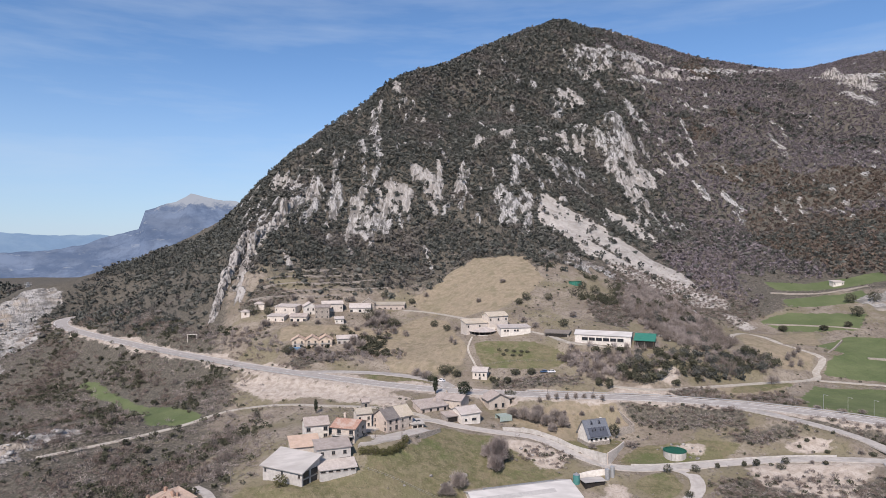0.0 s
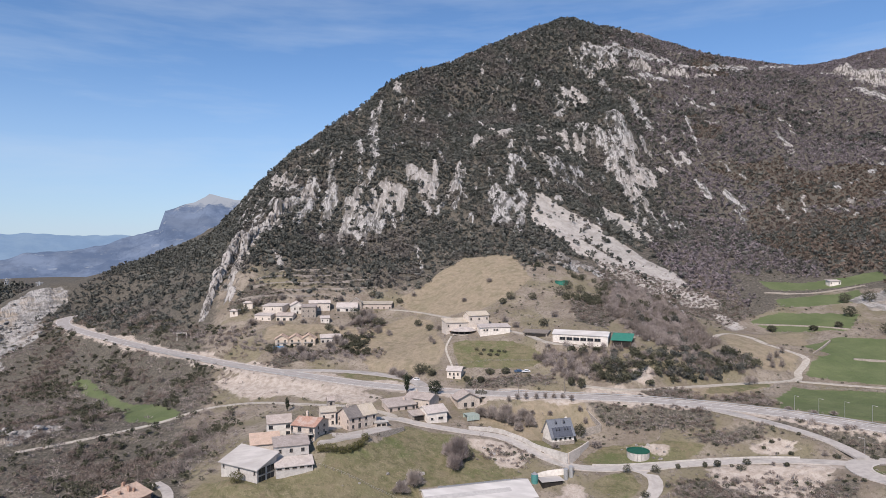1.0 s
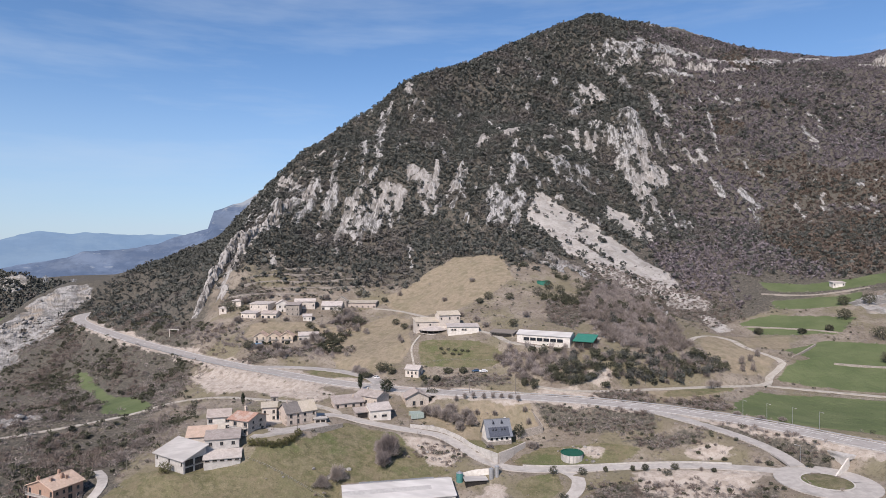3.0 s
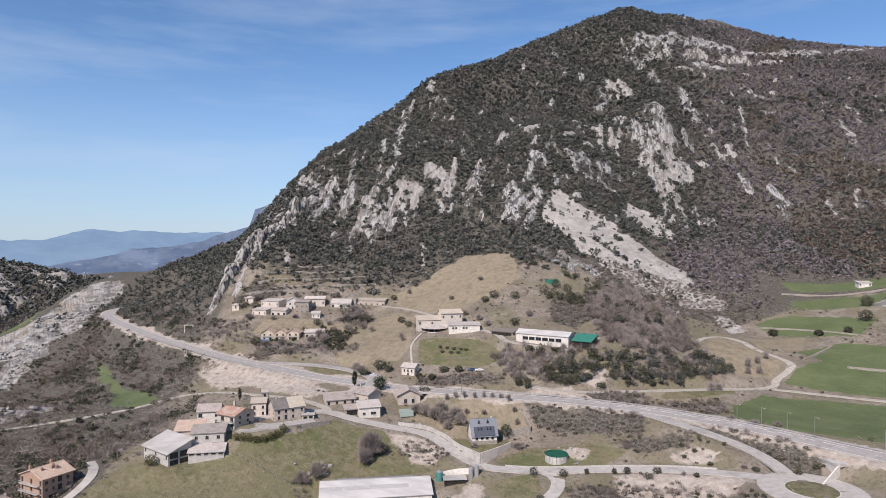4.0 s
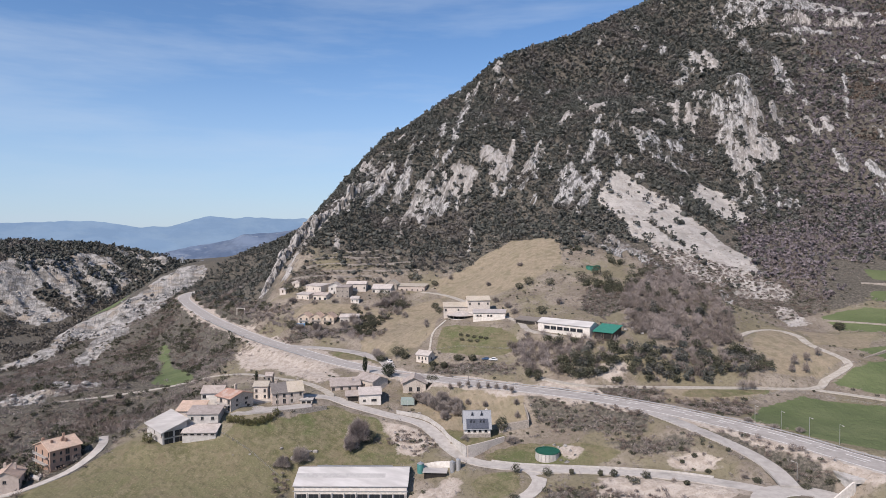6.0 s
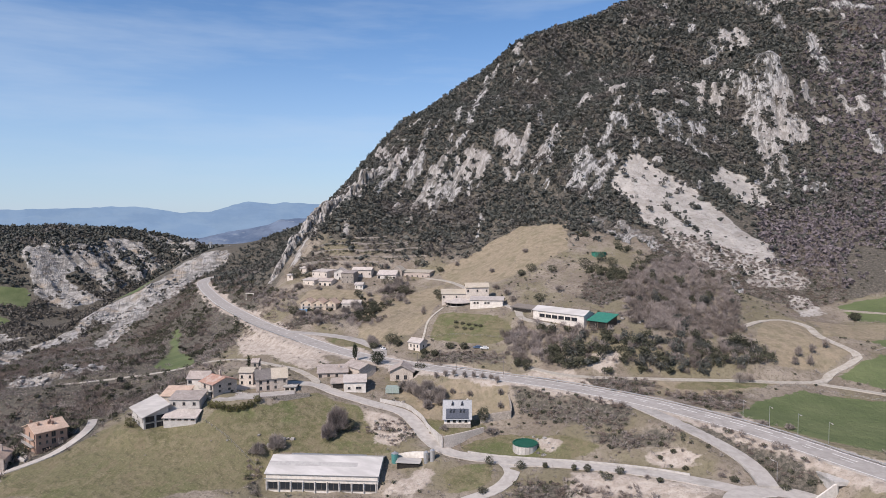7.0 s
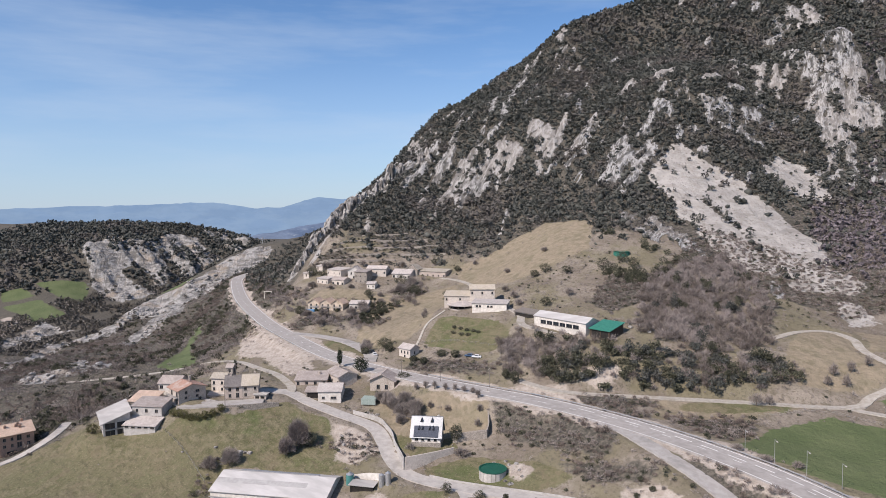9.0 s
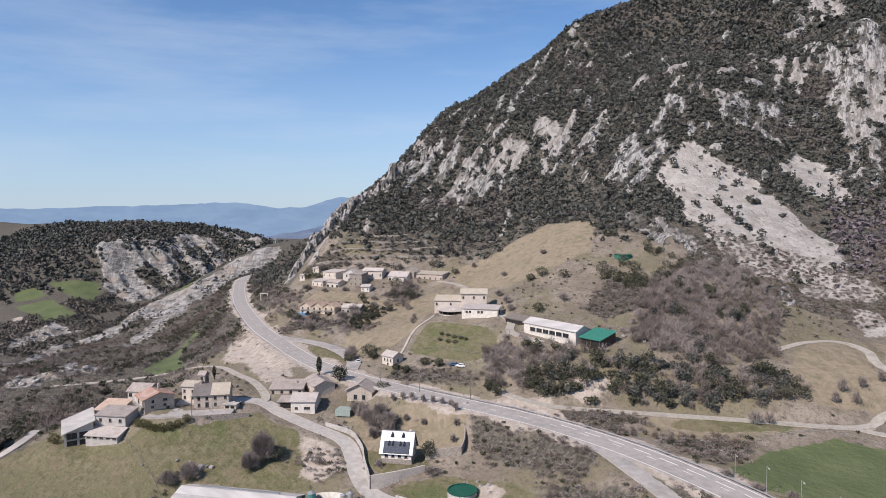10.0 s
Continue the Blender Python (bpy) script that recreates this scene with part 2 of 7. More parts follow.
tiled_roof("grey_tiles", (0.36, 0.31, 0.28), (0.49, 0.43, 0.395), (0.30, 0.262, 0.238))
tiled_roof("dark_tiles", (0.19, 0.172, 0.162), (0.27, 0.245, 0.23), (0.16, 0.145, 0.135))
tiled_roof("pale_tiles", (0.50, 0.445, 0.41), (0.64, 0.585, 0.545), (0.43, 0.375, 0.335))
tiled_roof("clay_tiles", (0.54, 0.395, 0.305), (0.65, 0.50, 0.40), (0.47, 0.36, 0.29))
tiled_roof("red_tiles", (0.42, 0.235, 0.175), (0.52, 0.34, 0.265), (0.56, 0.47, 0.41))
tiled_roof("yellow_tiles", (0.46, 0.405, 0.33), (0.58, 0.52, 0.435), (0.45, 0.39, 0.29))
plain("pale_slate", (0.27, 0.275, 0.285), (0.34, 0.345, 0.355), 2.0, 0.50, 0.1, metal=0.7)
plain("slate", (0.060, 0.067, 0.085), (0.095, 0.104, 0.13), 2.0, 0.85, 0.2)
plain("dull_sheet", (0.36, 0.345, 0.33), (0.45, 0.432, 0.412), 0.5, 0.8)
plain("grey_sheet", (0.33, 0.312, 0.295), (0.45, 0.425, 0.402), 0.3, 0.7, 0.05, stretch=(0.3, 1.2, 1), stain=(0.34, 0.315, 0.29))
plain("white_sheet", (0.44, 0.418, 0.397), (0.58, 0.555, 0.53), 0.25, 0.6, 0.05, stretch=(0.3, 1.2, 1), stain=(0.46, 0.43, 0.40))
plain("green_sheet", (0.030, 0.155, 0.115), (0.048, 0.20, 0.15), 1.0, 0.6)
plain("teal_paint", (0.06, 0.19, 0.18), (0.09, 0.25, 0.23), 1.0, 0.6)
plain("green_liner", (0.012, 0.075, 0.048), (0.020, 0.105, 0.068), 1.5, 0.5)
plain("green_net", (0.27, 0.33, 0.29), (0.35, 0.40, 0.36), 2.0, 0.9)
plain("blue_cover", (0.10, 0.26, 0.46), (0.14, 0.32, 0.54), 1.0, 0.6)
plain("dark_wood", (0.055, 0.040, 0.030), (0.11, 0.080, 0.058), 2.0, 0.8, 0.2)
plain("grey_wood", (0.16, 0.14, 0.12), (0.24, 0.21, 0.185), 2.0, 0.9, 0.2)
# near-black paint standing for the shade inside open bays, porches and the underpass
plain("opening_shade", (0.020, 0.018, 0.016), (0.035, 0.031, 0.028), 1.0, 0.9)
plain("galvanised", (0.40, 0.40, 0.40), (0.52, 0.52, 0.52), 2.0, 0.45, metal=0.6)
plain("rubber", (0.018, 0.018, 0.018), (0.03, 0.03, 0.03), 5, 0.8)
plain("car_white", (0.70, 0.70, 0.70), (0.76, 0.76, 0.76), 1, 0.3)
plain("car_blue", (0.05, 0.09, 0.16), (0.06, 0.11, 0.19), 1, 0.3)
plain("car_dark", (0.03, 0.03, 0.035), (0.05, 0.05, 0.055), 1, 0.3)
plain("bark", (0.09, 0.072, 0.058), (0.16, 0.135, 0.112), 3.0, 0.95, 0.4)
rock = Nodes("cliff_rock")
seams = rock.noise(0.34, 6, 0.75, stretch=(1.0, 0.8, 0.22))
rock.bump(seams, 1.0, 2.5)
rock.finish(rock.mix(rock.ramp(rock.noise(1.4, 3), 0.58, 0.72, 0, 0.6), rock.mix(rock.ramp(seams, 0.42, 0.56), (0.13, 0.118, 0.105), (0.44, 0.41, 0.38)), (0.09, 0.09, 0.065)), 0.95)
pale = Nodes("ridge_rock")
grain = pale.noise(0.5, 5, 0.7)
pale.bump(grain, 0.8, 0.8)
pale.finish(pale.mix(pale.ramp(grain, 0.38, 0.62), (0.20, 0.188, 0.172), (0.44, 0.418, 0.39)), 0.95)
glass = Nodes("glass")
glass.bsdf.inputs["Specular IOR Level"].default_value = 0.5
glass.finish((0.022, 0.026, 0.032), 0.08)
# evergreen is lifted and greyed towards blue: distance haze put into the leaf colour
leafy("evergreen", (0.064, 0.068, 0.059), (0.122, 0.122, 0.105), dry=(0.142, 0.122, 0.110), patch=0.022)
leafy("oak_leaf", (0.050, 0.052, 0.034), (0.116, 0.112, 0.074))
leafy("hedge_leaf", (0.080, 0.080, 0.030), (0.165, 0.150, 0.066))
leafy("cypress_leaf", (0.016, 0.024, 0.012), (0.038, 0.048, 0.024))
# the purplish blue in bare_scrub is also haze painted into its colour
leafy("bare_scrub", (0.135, 0.114, 0.120), (0.238, 0.204, 0.212), dry=(0.160, 0.132, 0.130), patch=0.02)
leafy("valley_brush", (0.100, 0.090, 0.076), (0.190, 0.168, 0.142))
leafy("red_scrub", (0.102, 0.076, 0.060), (0.182, 0.138, 0.106), dry=(0.15, 0.12, 0.105), patch=0.025)
leafy("twigs", (0.215, 0.183, 0.162), (0.345, 0.298, 0.265))
leafy("wood_twigs", (0.235, 0.200, 0.182), (0.375, 0.322, 0.294))
leafy("dark_wood_twigs", (0.142, 0.118, 0.104), (0.262, 0.220, 0.194))
leafy("dark_twigs", (0.185, 0.155, 0.143), (0.33, 0.28, 0.258))
leafy("brown_twigs", (0.145, 0.112, 0.094), (0.235, 0.188, 0.160))
leafy("tall_grass", (0.20, 0.165, 0.10), (0.33, 0.28, 0.18))
# ---- the lie of the land ----
def value_noise(x, y, seed=0):
    xi, yi = np.floor(x).astype(np.int64), np.floor(y).astype(np.int64)
    fx, fy = x - xi, y - yi
    fx, fy = fx * fx * fx * (fx * (fx * 6 - 15) + 10), fy * fy * fy * (fy * (fy * 6 - 15) + 10)

    def cell(i, j):
        h = (i * 374761393 + j * 668265263 + seed * 974634777) & 0xFFFFFFFF
        h = ((h ^ (h >> 13)) * 1274126177) & 0xFFFFFFFF
        return ((h ^ (h >> 16)) & 0xFFFF) / 32767.5 - 1

    low = cell(xi, yi) * (1 - fx) + cell(xi + 1, yi) * fx
    high = cell(xi, yi + 1) * (1 - fx) + cell(xi + 1, yi + 1) * fx
    return low * (1 - fy) + high * fy


def fbm(x, y, size, octaves=4, seed=0, gain=0.5):
    total, amp, norm = 0.0, 1.0, 0.0
    for k in range(octaves):
        total = total + amp * value_noise(x / size + 17.3 * k, y / size - 9.1 * k, seed + k)
        norm, amp, size = norm + amp, amp * gain, size / 2.03
    return total / norm


def smooth(a, b, v):
    t = np.clip((v - a) / (b - a), 0, 1)
    return t * t * (3 - 2 * t)


def from_line(px, py, line):
    """Distance of points from a polyline of (x, y, z) and the line's height beside them."""
    best, height = np.full(px.shape, 1e9), np.zeros(px.shape)
    for a, b in zip(line[:-1], line[1:]):
        dx, dy = b[0] - a[0], b[1] - a[1]
        t = np.clip(((px - a[0]) * dx + (py - a[1]) * dy) / max(dx * dx + dy * dy, 1e-9), 0, 1)
        d = np.hypot(px - a[0] - t * dx, py - a[1] - t * dy)
        near = d < best
        best[near] = d[near]
        height[near] = (a[2] + t * (b[2] - a[2]))[near]
    return best, height


def inside(px, py, ring):
    """Signed distance to a ring of (x, y): positive inside."""
    d, odd = np.full(px.shape, 1e9), np.zeros(px.shape, bool)
    for a, b in zip(ring, ring[1:] + ring[:1]):
        dx, dy = b[0] - a[0], b[1] - a[1]
        t = np.clip(((px - a[0]) * dx + (py - a[1]) * dy) / max(dx * dx + dy * dy, 1e-9), 0, 1)
        d = np.minimum(d, np.hypot(px - a[0] - t * dx, py - a[1] - t * dy))
        if a[1] != b[1]:
            odd ^= ((a[1] > py) != (b[1] > py)) & (px < dx * (py - a[1]) / dy + a[0])
    return np.where(odd, d, -d)


# landforms: ridges, spurs, terraces and valley floors as lines of (x, y, height)
LAND = {}
LAND["west_spur"] = [(-170, 465, 58), (-163, 500, 88), (-156, 534, 116), (-140, 574, 144), (-150, 620, 166), (-146, 645, 192)]
LAND["summit_ridge"] = [(-158, 672, 198), (-146, 734, 229), (-120, 764, 255), (-88, 777, 277), (-60, 780, 297), (-46, 820, 316), (-30, 862, 335), (-10, 905, 354), (22, 970, 386), (56, 1041, 419), (93, 1077, 444), (144, 1131, 481), (202, 1205, 521), (225, 1222, 530)]
LAND["top_plateau"] = [(258, 1212, 514), (320, 1232, 512), (391, 1302, 520), (520, 1470, 530), (560, 1300, 468), (670, 1200, 428), (735, 1158, 442), (900, 1150, 480), (1100, 1100, 450)]
LAND["second_summit"] = [(395, 1490, 588), (430, 1515, 598), (470, 1520, 572)]
LAND["cliff_foot"] = [(294, 1040, 398), (408, 1172, 430), (481, 1166, 436)]
LAND["face_west"] = [(-100, 560, 118), (-68, 652, 203), (-75, 671, 215), (-20, 735, 246), (11, 812, 272)]
LAND["face_middle"] = [(-34, 530, 100), (-32, 598, 157), (-7, 658, 198), (76, 677, 213), (154, 820, 257), (142, 1003, 380)]
LAND["face_rib"] = [(20, 612, 154), (70, 630, 172), (209, 787, 265), (263, 1012, 389)]
LAND["face_ribs"] = [(101, 701, 223), (151, 743, 207), (240, 775, 207), (299, 868, 259), (369, 990, 340), (60, 606, 158), (301, 706, 151), (289, 1042, 408), (-25, 594, 146), (-87, 685, 215), (4, 672, 198), (394, 686, 147), (169, 857, 279)]
LAND["scar_top"] = [(90, 605, 147), (149, 620, 134), (163, 646, 135), (239, 750, 191), (327, 825, 236), (443, 926, 300)]
LAND["scar_foot"] = [(108, 508, 96), (186, 494, 72), (209, 542, 83), (272, 580, 91), (305, 674, 124), (392, 690, 149), (525, 873, 249)]
LAND["east_flank"] = [(325, 600, 102), (480, 640, 150), (650, 700, 220), (900, 800, 300)]
LAND["upper_meadows"] = [(294, 522, 72), (247, 443, 52), (198, 442, 46), (200, 376, 42), (211, 368, 37), (192, 348, 30.5)]
LAND["east_knoll"] = [(314, 471, 66), (330, 440, 62), (360, 420, 66), (420, 430, 80)]
LAND["lower_meadow"] = [(150, 312, 28.5), (190, 300, 27.5), (240, 290, 27), (300, 280, 27), (300, 340, 34), (420, 330, 44)]
LAND["terraces"] = [(-153, 477, 80), (-90, 480, 76), (-34, 484, 73), (-12, 482, 71), (30, 480, 86), (55, 490, 94)]
LAND["hamlet_shelf"] = [(-122, 436, 55), (-95, 436, 56), (-73, 447, 57), (-36, 457, 58), (-10, 440, 57), (10, 420, 56)]
LAND["farm_shelf"] = [(5, 378, 51), (42, 373, 50), (63, 362, 50), (96, 347, 48), (108, 340, 47)]
LAND["under_farm"] = [(10, 332, 33.5), (50, 335, 38), (89, 319, 34), (125, 328, 31), (179, 354, 37)]
LAND["wood_edge"] = [(140, 350, 41), (165, 372, 43), (150, 420, 57), (90, 430, 70), (50, 440, 74)]
LAND["row_shelf"] = [(-108, 392, 40), (-76, 396, 41), (-62, 404, 42), (-27, 398, 43), (-1, 382, 48)]
LAND["hamlet_front"] = [(-82, 424, 51), (-50, 438, 53), (-110, 412, 47)]
LAND["road_cut"] = [(-164, 428, 40), (-140, 400, 36), (-128, 352, 22), (-90, 327, 25), (-60, 310, 26), (-29, 290, 29)]
LAND["west_slope"] = [(-134, 335, 17), (-166, 311, 13), (-171, 356, 12), (-187, 376, 14), (-224, 312, 10), (-237, 306, 6)]
LAND["west_hollow"] = [(-241, 401, 0), (-300, 420, -6), (-340, 380, -8), (-300, 300, 0)]
LAND["pass_side"] = [(-259, 471, 25), (-302, 473, 11), (-324, 506, 19), (-253, 551, 52), (-200, 520, 68)]
LAND["pale_ridge"] = [(-408, 462, -8), (-432, 505, 3), (-446, 540, 10), (-450, 568, 17), (-452, 611, 31), (-455, 655, 47), (-468, 712, 56), (-510, 790, 44), (-545, 880, 44), (-470, 885, 68), (-377, 800, 85), (-346, 806, 102), (-310, 802, 117)]
LAND["behind_ridge"] = [(-470, 500, -20), (-496, 560, -16), (-512, 620, -12), (-530, 690, 2), (-400, 640, 41)]
LAND["pale_ridge_flank"] = [(-330, 540, 34), (-403, 532, 8), (-368, 457, -6), (-402, 449, -12), (-330, 400, -8)]
LAND["west_valley"] = [(-513, 492, -22), (-634, 556, -6), (-560, 420, -26), (-700, 480, -20), (-500, 620, -14)]
LAND["badland_crest"] = [(-1150, 700, 90), (-1000, 720, 88), (-840, 760, 86), (-770, 860, 80), (-703, 887, 68), (-609, 897, 48)]
LAND["badland_slope"] = [(-722, 646, 54), (-690, 736, 52), (-677, 830, 48), (-900, 600, 50), (-1100, 560, 40)]
LAND["badland_foot"] = [(-651, 616, -2), (-640, 690, 18), (-653, 733, 19), (-600, 740, 4), (-552, 700, 0)]
LAND["village_bank"] = [(-42, 234, 20), (-41, 245, 27), (-32, 259, 27.5), (-62, 262, 26), (-11, 283, 26.8), (3, 282, 24.3), (13, 300, 25.5)]
LAND["village_west"] = [(-70, 236, 19), (-94, 227, 13.5), (-98, 207, 9), (-120, 215, 6), (-134, 287, 8), (-100, 270, 17)]
LAND["lawn"] = [(-61, 213, 12), (-38, 222, 12.8), (-15, 232, 14.3), (0, 252, 18.5), (20, 262, 18), (30, 250, 13)]
LAND["shed_yard"] = [(4, 216, 6), (30, 222, 6), (48, 230, 7.5), (60, 240, 12), (20, 190, 4), (-30, 180, 6), (-80, 180, 6)]
LAND["garden"] = [(52, 270, 18.3), (62, 284, 21.5), (40, 292, 24), (60, 298, 27), (76, 281, 19)]
LAND["rough_slope"] = [(83, 262, 15.6), (100, 258, 17.5), (122, 266, 22), (135, 263, 24), (100, 275, 23), (128, 276, 27)]
LAND["below_lane"] = [(112, 236, 15.6), (90, 238, 14), (80, 220, 9), (130, 215, 13), (170, 200, 15), (220, 190, 16)]
LAND["near_ground"] = [(0, 120, -4), (100, 120, -2), (220, 120, 4), (-150, 120, -8), (-220, 240, 0), (300, 200, 18)]
LAND["behind"] = [(0, -200, 10), (600, -100, 40), (-600, -100, -10), (500, 260, 40), (800, 300, 120), (-500, 250, -25)]
LAND["back_slopes"] = [(-240, 740, 138), (-240, 900, 165), (-120, 1000, 220), (0, 1250, 330), (150, 1500, 380), (-300, 1100, 120)]
LAND["north_west_plain"] = [(-900, 1100, -70), (-1200, 1500, -150), (-700, 1500, -120), (-1500, 900, -30), (-1600, 400, 10), (-600, 1050, -20)]
# roads and tracks as centre lines of (x, y, height), with half widths
ROADS, HALF = {}, {}
ROADS["main_road"] = [(-330, 650, 37), (-348, 620, 36.5), (-352, 594, 35.5), (-330, 555, 34.8), (-285, 510, 34.2), (-215, 448, 33.8), (-160, 406, 33), (-116, 375, 32.4), (-74, 350, 32), (-34, 328, 31.7), (0, 316, 31.4), (40, 308, 31.2), (82, 303, 30.8), (105, 298.5, 30.4), (128, 291, 30.0), (150, 280.5, 29.5), (168, 269.5, 29), (190, 252, 28.4), (240, 214, 27.6), (330, 150, 27)]
HALF["main_road"] = 5.6
ROADS["old_road_loop"] = [(-88, 361, 32.2), (-66, 360, 32.6), (-45, 354, 33), (-27, 345, 33), (-12, 334, 32.6), (-6, 324, 31.8)]
HALF["old_road_loop"] = 3.3
ROADS["slip_road"] = [(108, 294.6, 30.2), (121, 287.2, 30.0), (133, 277.5, 29.2), (146, 267.4, 27.3), (155.7, 259, 25.2), (160.6, 252.5, 23.4), (163, 245, 22.1)]
HALF["slip_road"] = 2.9
ROADS["village_lane"] = [(-44, 262, 27.6), (-28, 274, 27.8), (-16, 280, 27), (-4, 278.5, 25), (12, 277.5, 22.6), (29, 276, 20.6), (38, 270, 18.6), (46, 262.5, 16.6), (56, 256, 14.9), (68, 254, 14.6), (84, 254, 15.2), (100, 253.5, 16.6), (118, 251.5, 18.4), (134, 248, 20), (148, 243, 21.2), (157, 240, 21.4)]
HALF["village_lane"] = 3.0
ROADS["side_lane"] = [(80, 253, 15), (85, 246, 14.4), (83, 237, 12.4), (75, 229, 10.4), (60, 216, 7.5), (40, 200, 6)]
HALF["side_lane"] = 2.6
ROADS["west_track"] = [(-190, 290, 8), (-160, 306, 11), (-137, 319, 14.2), (-117, 328, 19), (-90, 322, 23.5), (-62, 309, 26), (-38, 297, 28), (-20, 286, 27.6), (-16, 281, 27)]
HALF["west_track"] = 1.8
ROADS["lower_lane"] = [(-135, 178, 3), (-112, 188, 4.8), (-99, 193.5, 6.6), (-93.2, 200.5, 8.4), (-89.2, 208, 10.2), (-88.4, 215, 12), (-89, 222, 14), (-93, 229, 14.8), (-100, 236, 14.6)]
HALF["lower_lane"] = 1.8
ROADS["gravel_track"] = [(72, 318, 33.4), (93, 314, 32.4), (125, 325, 31.4), (154, 333, 31.4), (188, 344, 31), (196, 355, 33), (206, 366, 36.6), (208, 374, 39), (196, 390, 43), (193, 404, 45), (184, 412, 46.4), (172, 403, 46.8), (162, 386, 46)]
HALF["gravel_track"] = 1.9
ROADS["field_track"] = [(186, 343, 30.9), (201, 342, 30), (214, 339, 29.4), (250, 325, 29.2), (300, 300, 29)]
HALF["field_track"] = 1.8
ROADS["farm_drive"] = [(-36, 451, 58), (-22, 447, 57.4), (-8, 437, 56.4), (14, 410, 55), (40, 383, 52.4), (52, 371, 51), (60, 354, 49.6), (78, 346, 48.4)]
HALF["farm_drive"] = 1.9
ROADS["foot_path"] = [(8, 374, 50), (5, 361, 45), (8, 347, 39), (10, 338, 35)]
HALF["foot_path"] = 0.55
# old terrace walls above the hamlet
TERRACES = [[(-136, 472), (-102, 482), (-69, 493)], [(-136, 465), (-97, 475), (-57, 489)], [(-122, 459), (-85, 471), (-48, 480)], [(-122, 481), (-89, 495)], [(-144, 454), (-105, 458), (-81, 465)]]
# patches of ground cover as rings of (x, y)
COVER = {"green": [], "lawn": [], "dry": [], "soil": [], "scar": [], "pale": [], "copse": []}
COVER["green"] += [[(-252, 434), (-235, 427), (-178, 365), (-131, 331), (-126, 319), (-144, 320), (-154, 322), (-194, 373)], [(155, 290), (162, 310), (170, 321), (182, 334), (194, 332), (220, 330), (330, 290), (330, 230), (210, 262), (176, 276)],
                   [(198, 352), (210, 366), (232, 384), (300, 370), (300, 312), (220, 342)], [(212, 452), (238, 461), (285, 445), (260, 418), (220, 428)], [(255, 528), (345, 520), (340, 500), (255, 509)],
                   [(246, 488), (312, 492), (302, 465), (246, 471)], [(216, 390), (246, 409), (300, 390), (280, 362), (236, 372)]]
COVER["green"] += [[(-710, 566), (-675, 613), (-655, 604), (-619, 571), (-642, 562)], [(-727, 532), (-713, 550), (-681, 549), (-687, 530), (-701, 518)], [(-685, 512), (-666, 545), (-589, 534), (-593, 499), (-629, 503)], [(-480, 590), (-450, 620), (-430, 560), (-455, 540)]]
COVER["lawn"] += [[(8, 368), (44, 368), (58, 343), (46, 335), (12, 343)], [(-62, 352), (-44, 350), (-26, 341), (-12, 330), (-40, 338)], [(-100, 196), (-86, 210), (-80, 231), (-63, 229), (-41, 234), (-36, 244), (-21, 253), (-10, 273), (10, 271), (22, 262), (40, 250), (-2, 235), (-4, 214), (-40, 190), (-80, 180)],
                  [(60, 262), (74, 273), (98, 272), (112, 264), (100, 257), (62, 258)], [(60, 243), (76, 249), (80, 240), (68, 232)]]
COVER["lawn"] += [[(133, 324), (152, 333), (169, 338), (169, 330), (152, 322), (134, 319)]]
COVER["lawn"] += [[(40, 274), (44, 270), (56, 260), (66, 275), (60, 282)]]
COVER["dry"] += [[(10, 290), (66, 303), (72, 288), (60, 282), (40, 274), (30, 284)]]
COVER["dry"] += [[(-34, 468), (-13, 484), (1, 499), (17, 506), (55, 493), (64, 452), (45, 429), (26, 420), (6, 426), (-16, 438)], [(-58, 394), (-46, 424), (-21, 439), (-6, 425), (4, 361), (2, 346), (-20, 346), (-36, 356)],
                 [(172, 402), (192, 416), (199, 388), (206, 374), (192, 355), (172, 348), (168, 369)], [(196, 424), (232, 420), (220, 387), (198, 391)],
                 [(126, 323), (154, 331), (175, 336), (160, 322), (128, 306)], [(-112, 400), (-112, 420), (-70, 424), (-40, 420), (-60, 408)]]
COVER["soil"] += [[(79, 271), (86, 274), (93, 272), (98, 266), (94, 263), (89, 268)], [(-648, 490), (-647, 501), (-592, 486), (-549, 438)], [(-132, 368), (-102, 356), (-52, 326), (-24, 308), (-30, 296), (-64, 318), (-100, 330)], [(28, 254), (17, 268), (30, 271), (40, 262), (40, 253)], [(104, 247), (116, 250), (142, 243), (151, 237), (130, 222), (106, 233)],
                  [(92, 323), (100, 330), (110, 334), (112, 326), (104, 320)], [(40, 300), (70, 312), (92, 320), (96, 306), (70, 300)], [(122, 260), (138, 262), (150, 255), (134, 254)], [(44, 232), (52, 246), (60, 244), (56, 228)]]
COVER["scar"] += [[(77, 562), (83, 588), (92, 612), (106, 600), (120, 594), (135, 583), (144, 567), (155, 555), (171, 527), (181, 519), (188, 493), (170, 476), (157, 464), (148, 462), (137, 473), (123, 490), (116, 506), (107, 508), (100, 530), (91, 546)],
                  [(147, 612), (160, 650), (174, 648), (188, 624), (191, 594), (172, 588), (160, 601)]]
COVER["scar"] += [[(169, 472), (182, 485), (196, 482), (202, 476), (184, 462), (171, 458)], [(194, 455), (198, 455), (205, 443), (195, 433), (192, 444)]]
CRACK = [(116, 540, 0), (129, 524, 0), (140, 511, 0), (150, 491, 0), (161, 477, 0), (168, 464, 0)]
